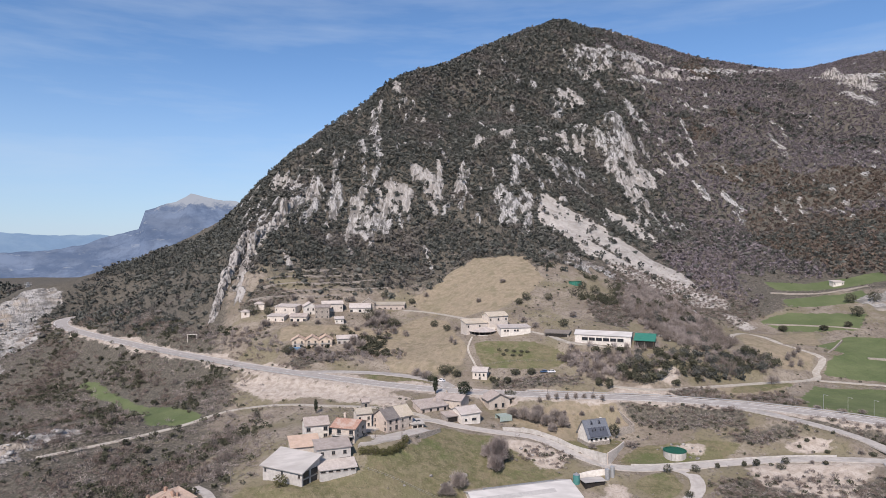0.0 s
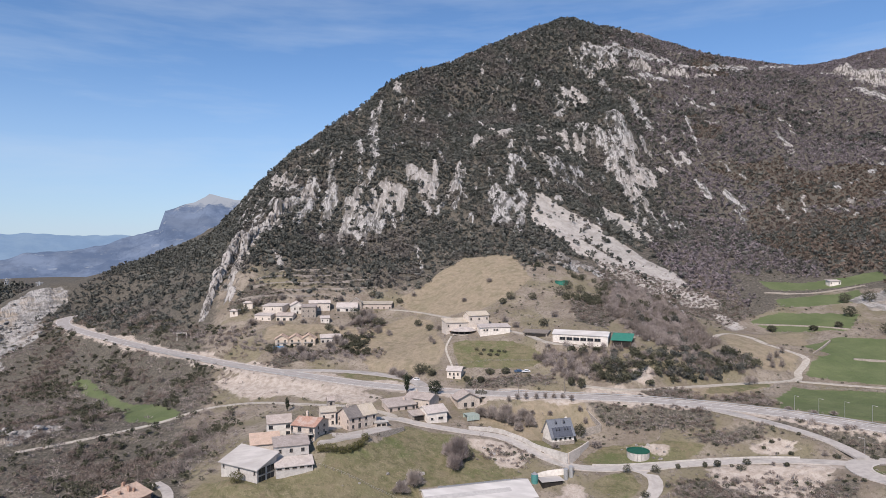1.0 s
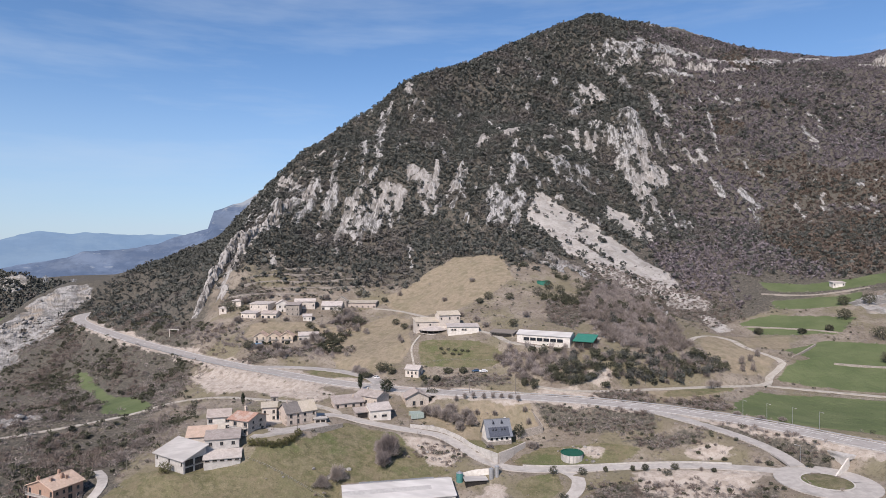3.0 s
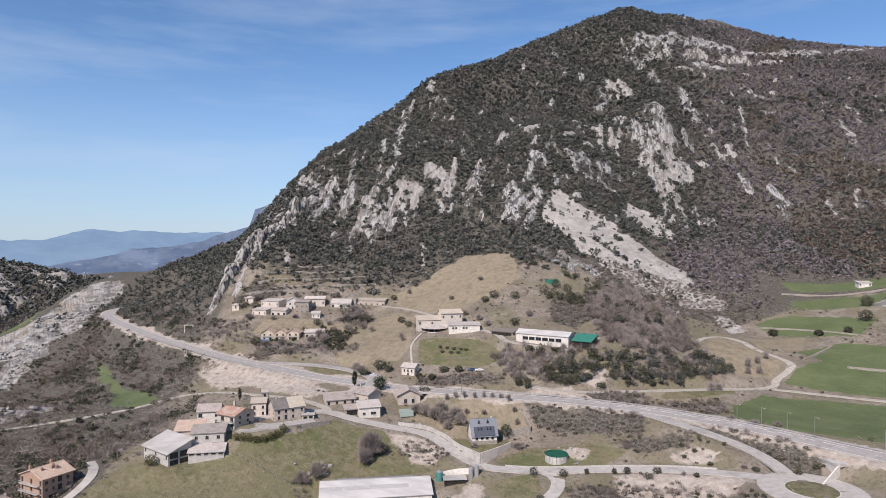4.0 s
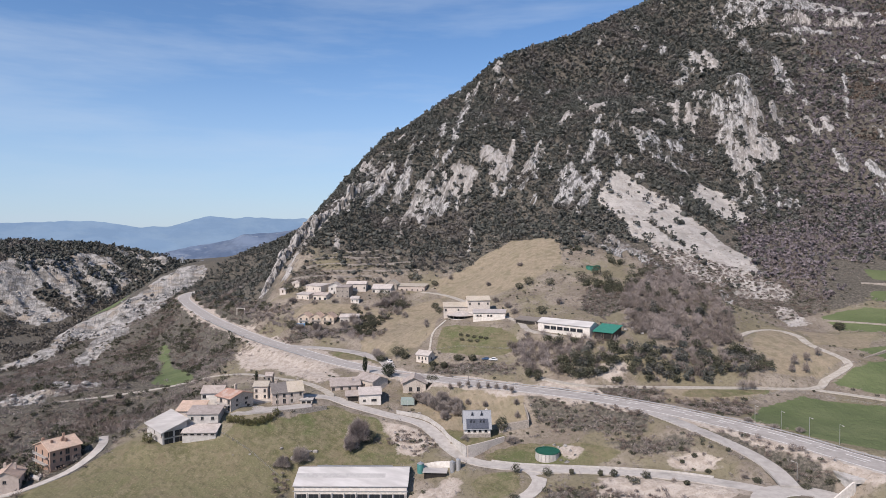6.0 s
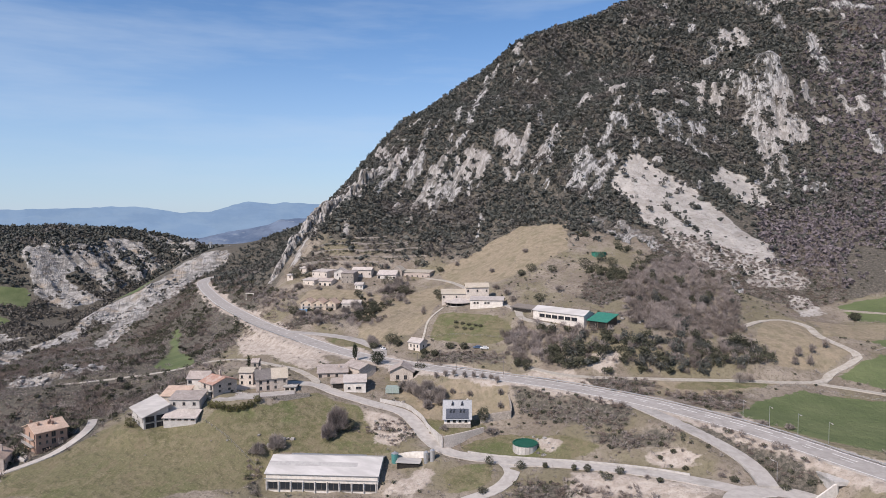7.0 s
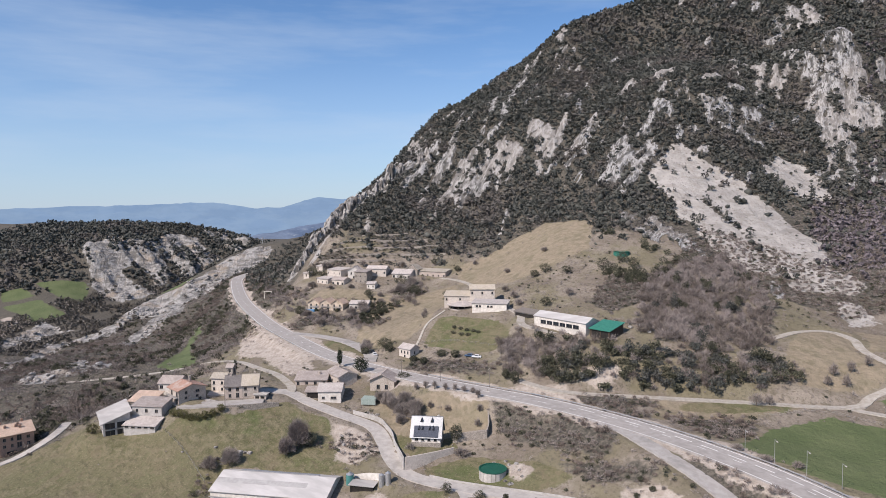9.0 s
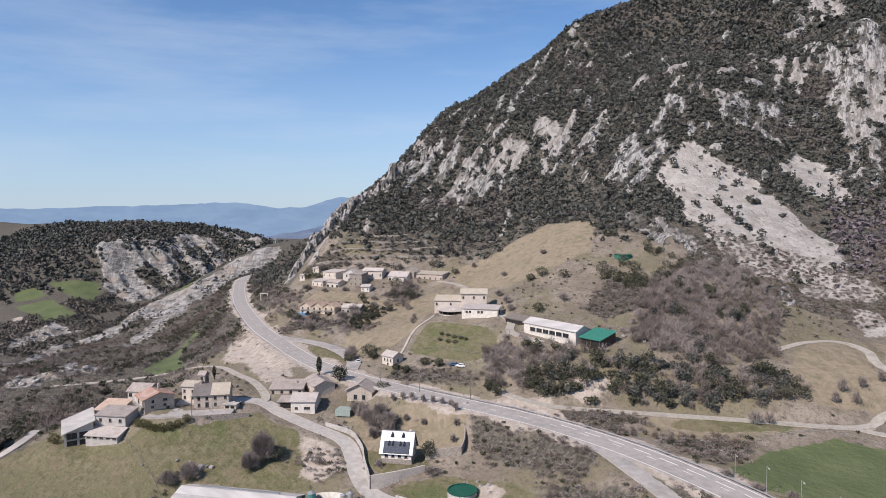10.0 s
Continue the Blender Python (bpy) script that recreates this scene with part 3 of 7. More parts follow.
COVER["pale"] += [[(-438, 644), (-443, 685), (-421, 698), (-410, 677), (-403, 639), (-378, 593), (-336, 530), (-349, 523), (-372, 507), (-378, 491), (-415, 478), (-434, 500), (-438, 532), (-429, 553), (-424, 588)], [(-440, 640), (-428, 680), (-407, 692), (-396, 660), (-390, 615), (-386, 582)]]
COVER["pale"] += [[(-414, 477), (-404, 498), (-390, 450), (-415, 424), (-307, 329), (-291, 309), (-394, 376), (-446, 443), (-424, 458)], [(-530, 429), (-575, 496), (-516, 491), (-500, 450), (-455, 390)]]
COVER["pale"] += [[(-374, 487), (-364, 507), (-350, 485), (-316, 422), (-333, 427)], [(-209, 303), (-203, 313), (-196, 306), (-199, 298)], [(-222, 288), (-206, 292), (-198, 284), (-205, 280)]]
COVER["pale"] += [[(-720, 640), (-733, 703), (-698, 720), (-727, 795), (-701, 822), (-629, 801), (-600, 667), (-586, 633), (-600, 612), (-641, 605), (-681, 625)], [(-714, 857), (-691, 883), (-629, 871), (-620, 830), (-664, 842)], [(296, 470), (330, 478), (345, 455), (320, 440), (300, 452)]]
COVER["copse"] += [[(-668, 662), (-659, 684), (-620, 676), (-588, 666), (-601, 656), (-645, 656)], [(-676, 736), (-646, 741), (-613, 719), (-655, 728)]]
COVER["pale"] += [[(-361, 348), (-404, 389), (-427, 426), (-416, 441), (-393, 425), (-411, 412), (-345, 353), (-296, 315)], [(-208, 303), (-280, 354), (-225, 328), (-203, 311), (-196, 298)], [(-217, 284), (-215, 292), (-210, 296), (-204, 293), (-211, 290), (-214, 284)], [(-195, 312), (-206, 327), (-181, 312), (-180, 306)], [(-342, 439), (-349, 464), (-379, 522), (-348, 498), (-332, 462), (-331, 443), (-328, 432)]]
# rock outcrops by area: (x, y) to (x, y) and half width
CRAGS = {}
CRAGS["west_face"] = [(-61, 790, -56, 755, 5), (-77, 756, -80, 735, 4), (-84, 739, -81, 711, 5), (-81, 706, -68, 633, 7), (-96, 693, -85, 639, 5), (-58, 696, -50, 637, 2), (-84, 628, -80, 607, 3), (-135, 643, -129, 646, 3), (-169, 632, -125, 576, 10), (-126, 611, -116, 593, 3), (-146, 631, -131, 619, 3), (-99, 586, -100, 573, 4), (-83, 577, -85, 569, 5), (-68, 597, -58, 574, 5), (-60, 599, -36, 592, 5), (-41, 589, -40, 576, 4)]
CRAGS["west_ribs"] = [(-34, 622, -22, 598, 5.9), (-22, 620, -8, 594, 5.9), (-10, 639, -8, 608, 4.0), (-19, 587, -12, 578, 3.3), (14, 625, 0, 592, 4.6), (5, 604, -6, 575, 3.3), (19, 613, 8, 580, 2.6), (-12, 675, -1, 650, 3.3), (-16, 710, 3, 682, 2), (-102, 543, -104, 524, 2), (-84, 564, -71, 545, 4.0), (-88, 549, -81, 518, 3.3), (-67, 549, -67, 533, 2.6), (-64, 569, -53, 545, 2), (-23, 534, -16, 505, 2.6), (-134, 506, -119, 486, 2.6)]
CRAGS["middle_face"] = [(87, 1033, 91, 965, 4), (102, 935, 104, 914, 4), (34, 765, 60, 686, 2), (67, 670, 71, 659, 4), (86, 670, 90, 659, 2), (92, 686, 113, 709, 3), (112, 796, 136, 773, 6), (136, 853, 144, 839, 5), (142, 799, 138, 719, 5), (150, 772, 156, 726, 3), (119, 703, 132, 720, 6), (159, 798, 164, 778, 5), (101, 665, 107, 648, 6), (109, 663, 140, 682, 8), (139, 678, 157, 676, 8), (114, 646, 129, 653, 6)]
CRAGS["lower_face"] = [(95, 631, 105, 633, 4), (139, 649, 146, 652, 5), (69, 649, 60, 613, 6), (44, 642, 43, 623, 3), (49, 601, 54, 584, 7), (86, 626, 89, 616, 4), (77, 643, 80, 636, 4), (71, 491, 82, 508, 4), (89, 495, 103, 486, 4), (114, 483, 121, 468, 3), (175, 468, 196, 479, 4), (161, 458, 163, 442, 3)]
CRAGS["great_cliff"] = [(168, 914, 169, 878, 12), (180, 924, 184, 885, 9), (153, 882, 150, 850, 7), (204, 784, 212, 763, 15), (185, 762, 201, 753, 19), (192, 749, 214, 732, 20), (188, 731, 199, 686, 14), (213, 725, 213, 706, 9), (231, 729, 226, 711, 8), (178, 773, 182, 747, 9), (197, 996, 211, 982, 11), (221, 958, 232, 937, 9), (258, 928, 257, 874, 7), (259, 875, 259, 840, 7), (238, 790, 238, 772, 9)]
CRAGS["east_ribs"] = [(239, 761, 248, 755, 8), (268, 846, 272, 819, 4), (268, 794, 274, 770, 4), (283, 794, 287, 775, 6), (324, 896, 321, 857, 4), (314, 838, 306, 792, 3), (302, 774, 303, 764, 3), (283, 744, 285, 707, 4), (289, 990, 307, 996, 9), (263, 972, 280, 975, 6), (320, 994, 334, 1001, 5), (359, 994, 365, 992, 4), (354, 926, 360, 925, 4)]
CRAGS["knob"] = [(72, 502, 88, 494, 6), (90, 499, 106, 482, 6), (108, 484, 123, 467, 5), (84, 486, 98, 474, 5)]
CRAGS["far_crest"] = [(604, 1057, 638, 1054, 7), (638, 1050, 684, 1018, 16), (630, 1010, 656, 985, 14), (606, 975, 622, 935, 10), (395, 1490, 450, 1500, 26), (450, 1500, 500, 1475, 20)]
CRAGS["crest"] = [(235, 1035, 330, 1085, 26), (330, 1085, 430, 1120, 30), (430, 1120, 490, 1115, 26), (530, 1120, 600, 1140, 14), (219, 1000, 260, 1010, 8), (-154, 462, -158, 500, 5), (-158, 500, -152, 532, 6), (-154, 520, -136, 572, 7)]
THICKETS = [[(128, 311), (142, 316), (158, 318), (161, 312), (154, 294), (142, 299)], [(98, 310), (112, 319), (126, 321), (125, 317), (108, 308)], [(70, 297), (83, 295), (106, 286), (119, 278), (107, 275), (84, 282), (74, 291)], [(141, 275), (155, 267), (169, 254), (172, 247), (160, 248), (150, 263)], [(92, 304), (96, 310), (117, 315), (126, 301), (106, 302)],
            [(15, 320), (60, 318), (60, 327), (15, 330)], [(-62, 428), (-56, 443), (-35, 432), (-42, 418)], [(-112, 366), (-90, 384), (-55, 394), (-50, 386), (-86, 370), (-104, 362)], [(110, 445), (120, 500), (190, 490), (205, 528), (216, 520), (196, 450), (172, 440)],
            [(85, 215), (90, 240), (120, 240), (150, 225), (140, 212)], [(-11, 231), (-9, 235), (-6, 234), (-4, 228), (0, 221), (3, 219), (0, 215), (-6, 219)], [(18, 258), (24, 268), (40, 266), (42, 258), (36, 254)], [(-96, 404), (-80, 412), (-62, 412), (-66, 404)], [(-150, 446), (-140, 470), (-112, 462), (-116, 448)], [(186, 440), (200, 500), (236, 520), (250, 500), (240, 468), (208, 452)], [(96, 372), (112, 400), (100, 430), (84, 420), (82, 384)], [(-36, 388), (-30, 372), (-44, 372), (-56, 384)], [(104, 270), (130, 272), (140, 264), (118, 262)],
            [(134, 278), (155, 272), (177, 250), (175, 244), (164, 247), (152, 264)], [(94, 294), (109, 292), (121, 284), (120, 272), (108, 276), (97, 280)]]


def relief(px, py):
    """Height of the open land, before roads and rock."""
    return RELIEF(np.asarray(px, float), np.asarray(py, float))


def fit_relief():
    pts = np.array([p for line in LAND.values() for p in line] + [p for n in ("main_road",) for p in ROADS[n]], float)
    ring = [(4800 * math.cos(a), 4800 * math.sin(a), -70 + 120 * (math.cos(a) > 0.5)) for a in np.linspace(0, math.tau, 24, endpoint=False)]
    ring += [(2200 * math.cos(a), 2200 * math.sin(a), -40 + 240 * max(0, math.cos(a - 0.6))) for a in np.linspace(0, math.tau, 16, endpoint=False)]
    pts = np.vstack([pts, ring])
    n, soft2 = len(pts), 14.0 ** 2
    k = np.zeros((n + 3, n + 3))
    k[:n, :n] = np.sqrt((pts[:, None, 0] - pts[None, :, 0]) ** 2 + (pts[:, None, 1] - pts[None, :, 1]) ** 2 + soft2) - np.eye(n) * 2.0
    k[:n, n], k[:n, n + 1:] = 1, pts[:, :2] / 1000
    k[n:, :n] = k[:n, n:].T
    w = np.linalg.solve(k, np.concatenate([pts[:, 2], np.zeros(3)]))

    def at(px, py):
        flat_x, flat_y = px.ravel(), py.ravel()
        out = w[n] + w[n + 1] * flat_x / 1000 + w[n + 2] * flat_y / 1000
        for (cx, cy, _), wi in zip(pts, w[:n]):
            out = out + wi * np.sqrt((flat_x - cx) ** 2 + (flat_y - cy) ** 2 + soft2)
        return out.reshape(px.shape)
    return at


RELIEF = fit_relief()
def along(line, step=3.0):
    """A smooth polyline through the control points."""
    pts = [Vector(p) for p in line]
    pts = [2 * pts[0] - pts[1]] + pts + [2 * pts[-1] - pts[-2]]
    out = []
    for p0, p1, p2, p3 in zip(pts, pts[1:], pts[2:], pts[3:]):
        n = max(2, int((p2 - p1).length / step))
        for k in range(n):
            t = k / n
            out.append(0.5 * (2 * p1 + (p2 - p0) * t + (2 * p0 - 5 * p1 + 4 * p2 - p3) * t * t + (3 * p1 - p0 - 3 * p2 + p3) * t ** 3))
    return out + [pts[-2]]


WAYS = {name: along(line) for name, line in ROADS.items()}
ISLAND = Vector((166.5, 230.7, 21.6))
PADS = [(22.7, 221.8, 4.6, 7), (35.8, 226, 4.8, 7), (9.3, 217.6, 4.6, 7), (-102.5, 214.5, 9.2, 6.5), (16, 304, 26.2, 4.5), (-62.0, 230.5, 18.4, 9), (-31.0, 260.0, 26.9, 9), (54, 275, 18.4, 8)]


def crag_amount(x, y, z):
    """How much bare rock stands out of the slope."""
    out = np.full(x.shape, -0.3)
    up = smooth(85, 125, z) * smooth(470, 520, y)
    west = 1 - smooth(215, 290, x + 25 * value_noise(x / 90, y / 90, 5))
    streak = 0.95 * fbm(x - 0.12 * y, y * 0.28, 7.5, 3, 11, 0.65) + 0.45 * fbm(x, y, 70, 2, 12)
    spare = 0.27 + 0.20 * smooth(660, 790, y + 0.3 * x) + 0.2 * smooth(560, 520, y)
    out = np.maximum(out, up * west * (0.5 + 1.5 * (streak - spare)) + (up * west - 1) * 0.6)
    out = np.maximum(out, up * (1 - west) * (0.5 + 1.5 * (fbm(x, y * 0.6, 11, 3, 14, 0.65) - 0.42)) + (up * (1 - west) - 1) * 0.6)
    cut = fbm(x - 0.1 * y, y * 0.4, 6, 3, 21, 0.7)
    for ax, ay, bx, by, half in itertools.chain.from_iterable(CRAGS.values()):
        near = (np.abs(x - (ax + bx) / 2) < abs(bx - ax) / 2 + 60) & (np.abs(y - (ay + by) / 2) < abs(by - ay) / 2 + 60)
        if near.any():
            d, _ = from_line(x[near], y[near], [(ax, ay, 0), (bx, by, 0)])
            out[near] = np.maximum(out[near], 1.0 - 0.62 * d / half + 0.80 * cut[near])
    return np.clip(out, -0.3, 1)


def ground_cover(x, y):
    wob = 2.2 * fbm(x, y, 14, 3, 31)
    masks = {}
    for key, rings in COVER.items():
        m = np.zeros(x.shape)
        for ring in rings:
            xs, ys = [p[0] for p in ring], [p[1] for p in ring]
            near = (x > min(xs) - 20) & (x < max(xs) + 20) & (y > min(ys) - 20) & (y < max(ys) + 20)
            if near.any():
                edge = 3.0 if key in ("green", "lawn", "dry") else 6.0
                m[near] = np.maximum(m[near], smooth(-edge, edge, inside(x[near], y[near], ring) + {"pale": 3, "scar": 2.5}.get(key, 0) + wob[near] * {"pale": 2.4, "scar": 1.2}.get(key, 1)))
        masks[key] = m
    masks["pale"] = masks["pale"] * (1 - masks.pop("copse"))
    return masks


def land(x, y):
    """Height of the finished ground, with rock, roads and building plots."""
    z = relief(x, y)
    rock = crag_amount(x, y, z)
    masks = ground_cover(x, y)
    rock = rock * (1 - masks["scar"]) - 0.3 * masks["scar"]
    split, _ = from_line(x, y, CRACK)
    masks["scar"] = masks["scar"] * smooth(0.1, 1.6, split + 1.2 * fbm(x, y, 6, 2, 34))
    hill = smooth(470, 560, y) * smooth(60, 110, z)
    z = z + hill * (3.5 * fbm(x, y, 60, 3, 41) + 5.0 * np.clip(rock, 0, 1) * (0.6 + 1.1 * fbm(x, y * 0.3, 9, 3, 42, 0.6)))
    gully = np.abs(fbm(x + 0.35 * y, y * 0.45, 26, 3, 44))
    wild = smooth(-230, -300, x) * smooth(1500, 1000, np.hypot(x, y))
    ravine = np.abs(fbm(0.24 * x + 0.97 * y, (0.97 * x - 0.24 * y) * 0.22, 30, 3, 49)) * smooth(-540, -580, x)
    ribs = np.abs(fbm(0.24 * x + 0.97 * y, (0.97 * x - 0.24 * y) * 0.16, 15, 2, 52))
    z = z + masks["scar"] * 1.2 * fbm(x, y, 12, 3, 43) + masks["pale"] * (wild * (7 * gully + 18 * ravine + 11 * ribs * smooth(-540, -580, x) - 5) + 4.2 * fbm(x, y, 15, 3, 50) + 1.6 * np.abs(fbm(x + y, y - x, 7, 2, 51)))
    z = z + smooth(-110, -160, x) * smooth(560, 480, y) * 2.6 * fbm(x, y, 34, 4, 45) + 0.5 * fbm(x, y, 9, 3, 46)
    terrace = smooth(462, 470, y) * smooth(540, 500, y) * smooth(-160, -140, x) * smooth(0, -30, x)
    z = z + terrace * 1.3 * np.abs(((y + 6 * value_noise(x / 30, y / 60, 47)) / 9.0) % 1.0 - 0.5)
    far = smooth(1500, 2600, np.hypot(x, y))
    z = z + far * 30 * fbm(x, y, 700, 3, 48)
    most, total, weight = np.zeros(x.shape), np.zeros(x.shape), np.full(x.shape, 1e-9)
    for name, line in WAYS.items():
        xs, ys = [p.x for p in line], [p.y for p in line]
        near = (x > min(xs) - 25) & (x < max(xs) + 25) & (y > min(ys) - 25) & (y < max(ys) + 25)
        if near.any():
            d, h = from_line(x[near], y[near], [tuple(p) for p in line])
            half = HALF[name]
            reach = 9.0 if half > 2.4 else 4.0
            w = 1 - smooth(half + 0.8, half + reach, d)
            under = np.where(d < half + 1.2, 0.35, 0.02)
            most[near] = np.maximum(most[near], w)
            if name == "main_road":
                verge = 0.85 * (1 - smooth(half + 1.5, half + 5.5, d + 2.5 * fbm(x[near], y[near], 12, 2, 33)))
                masks["soil"][near] = np.maximum(masks["soil"][near], verge)
            total[near] += w ** 3 * (h - under)
            weight[near] += w ** 3
    z = z * (1 - most) + total / weight * most
    d = np.hypot(x - ISLAND.x, y - ISLAND.y)
    w = 1 - smooth(17, 26, d)
    z = z * (1 - w) + (ISLAND.z - 0.3 + 0.55 * (d < 8)) * w
    for cx, cy, cz, r in PADS:
        d = np.hypot(x - cx, y - cy)
        w = 1 - smooth(r, r + 5, d)
        z = z * (1 - w) + cz * w
    return z, rock, masks


def spaced(lo, fine_lo, fine_hi, hi, fine, growth):
    mid = list(np.arange(fine_lo, fine_hi + fine / 2, fine))
    for step_sign, end in ((-1, lo), (1, hi)):
        step, v, extra = fine, (mid[0] if step_sign < 0 else mid[-1]), []
        while (v - end) * step_sign < 0:
            step = min(step * growth, 260)
            v = v + step_sign * step
            extra.append(v)
        mid = extra[::-1] + mid if step_sign < 0 else mid + extra
    return np.array(mid)


def mesh_of(name, verts, faces):
    me = bpy.data.meshes.new(name)
    verts, faces = np.asarray(verts, np.float32), np.asarray(faces, np.int32)
    side = faces.shape[1]
    me.vertices.add(len(verts))
    me.vertices.foreach_set("co", verts.ravel())
    me.loops.add(faces.size)
    me.loops.foreach_set("vertex_index", faces.ravel())
    me.polygons.add(len(faces))
    me.polygons.foreach_set("loop_start", np.arange(0, faces.size, side, dtype=np.int32))
    me.polygons.foreach_set("loop_total", np.full(len(faces), side, np.int32))
    me.update(calc_edges=True)
    return me


def put_layer(me, name, values):
    layer = me.attributes.new(name, "FLOAT", "POINT")
    layer.data.foreach_set("value", np.asarray(values, np.float32).ravel())


def crest(x):
    return np.interp(x, [-420, -330, -160, -60, 56, 225, 330, 520, 800], [860, 800, 700, 800, 1060, 1250, 1260, 1300, 1250])


def undergrowth(x, y, z):
    """Leaf litter and low scrub under the bushes of the wild slopes."""
    hill = smooth(458, 500, y + 22 * fbm(x, y, 50, 3, 62)) * smooth(40, 70, z + 14 * fbm(x, y, 30, 2, 64))
    west = smooth(-90, -120, x + 0.35 * (y - 300)) * np.maximum(0.9 * smooth(-0.35, 0.15, fbm(x, y, 26, 3, 66)), 0.8 * smooth(-100, -130, x))
    low = np.full(x.shape, -1e9)
    for ring in THICKETS:
        low = np.maximum(low, inside(x, y, ring))
    return np.maximum(0.8 * smooth(-2, 2, low), np.maximum(hill, west)) * (1 - 0.3 * smooth(-0.1, 0.4, fbm(x, y, 30, 3, 72)))


def build_ground():
    xs = spaced(-4850, -330, 350, 4850, 2.5, 1.02)
    xs = np.concatenate([xs[xs < -740], np.arange(-738, -331, 4.2), xs[xs > -332]])
    ys_a = spaced(-4850, 150, 540, 560, 2.6, 1.05)
    ys_a = ys_a[ys_a < 545]
    ys_b = np.concatenate([np.arange(548, 900, 3.6), np.arange(900, 1250, 5.0)])
    far, step = [1250.0], 6.0
    while far[-1] < 4800:
        step = min(step * 1.06, 260)
        far.append(far[-1] + step)
    ys = np.concatenate([ys_a, ys_b, far])
    gx, gy = np.meshgrid(xs, ys)
    z, rock, masks = land(gx, gy)
    n, m = len(xs), len(ys)
    idx = np.arange(n * m).reshape(m, n)
    faces = np.stack([idx[:-1, :-1], idx[:-1, 1:], idx[1:, 1:], idx[1:, :-1]], -1).reshape(-1, 4)
    me = mesh_of("ground", np.stack([gx, gy, z], -1).reshape(-1, 3), faces)
    me.polygons.foreach_set("use_smooth", np.ones(len(faces), bool))
    put_layer(me, "rock", rock)
    put_layer(me, "under", undergrowth(gx, gy, z))
    for key in ("green", "lawn", "dry", "soil", "scar", "pale"):
        put_layer(me, key, masks[key])
    me.materials.append(MAT["ground"])
    return tagged(new("ground", me), "mountain slopes, fields and scrubland of rock, soil and grass", "ground", kind="structure")


def height(x, y):
    return float(land(np.array([float(x)]), np.array([float(y)]))[0][0])
# ---- building tools ----
def part(name, me, material, parent=None, label=""):
    """One mesh object under a thing."""
    if isinstance(me, bmesh.types.BMesh):
        bm, me = me, bpy.data.meshes.new(name)
        bm.to_mesh(me)
        bm.free()
    if not me.materials:
        me.materials.append(MAT[material])
    ob = new(name, me)
    ob.parent = parent
    return tagged(ob, label)


def base(name, m, label, category, group=""):
    ob = new(name)
    ob.empty_display_size = 0.5
    ob.matrix_world = m
    return tagged(ob, label, category, group)


def poly_mesh(name, verts, faces):
    me = bpy.data.meshes.new(name)
    me.from_pydata([tuple(v) for v in verts], [], faces)
    me.update()
    return me


def boxes(name, specs):
    """A mesh of boxes, each (x0, x1, y0, y1, z0, z1)."""
    verts, faces = [], []
    for x0, x1, y0, y1, z0, z1 in specs:
        k = len(verts)
        verts += [(x, y, z) for z in (z0, z1) for x, y in ((x0, y0), (x1, y0), (x1, y1), (x0, y1))]
        faces += [tuple(k + i for i in f) for f in ((3, 2, 1, 0), (4, 5, 6, 7), (0, 1, 5, 4), (1, 2, 6, 5), (2, 3, 7, 6), (3, 0, 4, 7))]
    return poly_mesh(name, verts, faces)


def slab(name, corners, thick):
    """A plate with the given upper corners."""
    n = len(corners)
    up = [Vector(c) for c in corners]
    normal = (up[1] - up[0]).cross(up[2] - up[0]).normalized()
    if normal.z < 0:
        up.reverse()
        normal = -normal
    verts = up + [v - normal * thick for v in up]
    faces = [tuple(range(n)), tuple(range(2 * n - 1, n - 1, -1))] + [(i, i + n, (i + 1) % n + n, (i + 1) % n) for i in range(n)]
    return verts, faces


def joined(name, pieces):
    verts, faces = [], []
    for v, f in pieces:
        k = len(verts)
        verts += list(v)
        faces += [tuple(i + k for i in g) for g in f]
    return poly_mesh(name, verts, faces)


def tube(name, rings, sides=8, closed=True):
    """A round mesh through (x, y, z, radius)."""
    verts, faces = [], []
    for x, y, z, r in rings:
        verts += [(x + r * math.cos(math.tau * i / sides), y + r * math.sin(math.tau * i / sides), z) for i in range(sides)]
    for k in range(len(rings) - 1):
        faces += [(k * sides + i, k * sides + (i + 1) % sides, (k + 1) * sides + (i + 1) % sides, (k + 1) * sides + i) for i in range(sides)]
    if closed:
        faces += [tuple(range(sides - 1, -1, -1)), tuple((len(rings) - 1) * sides + i for i in range(sides))]
    return poly_mesh(name, verts, faces)


WINDOWS = {}


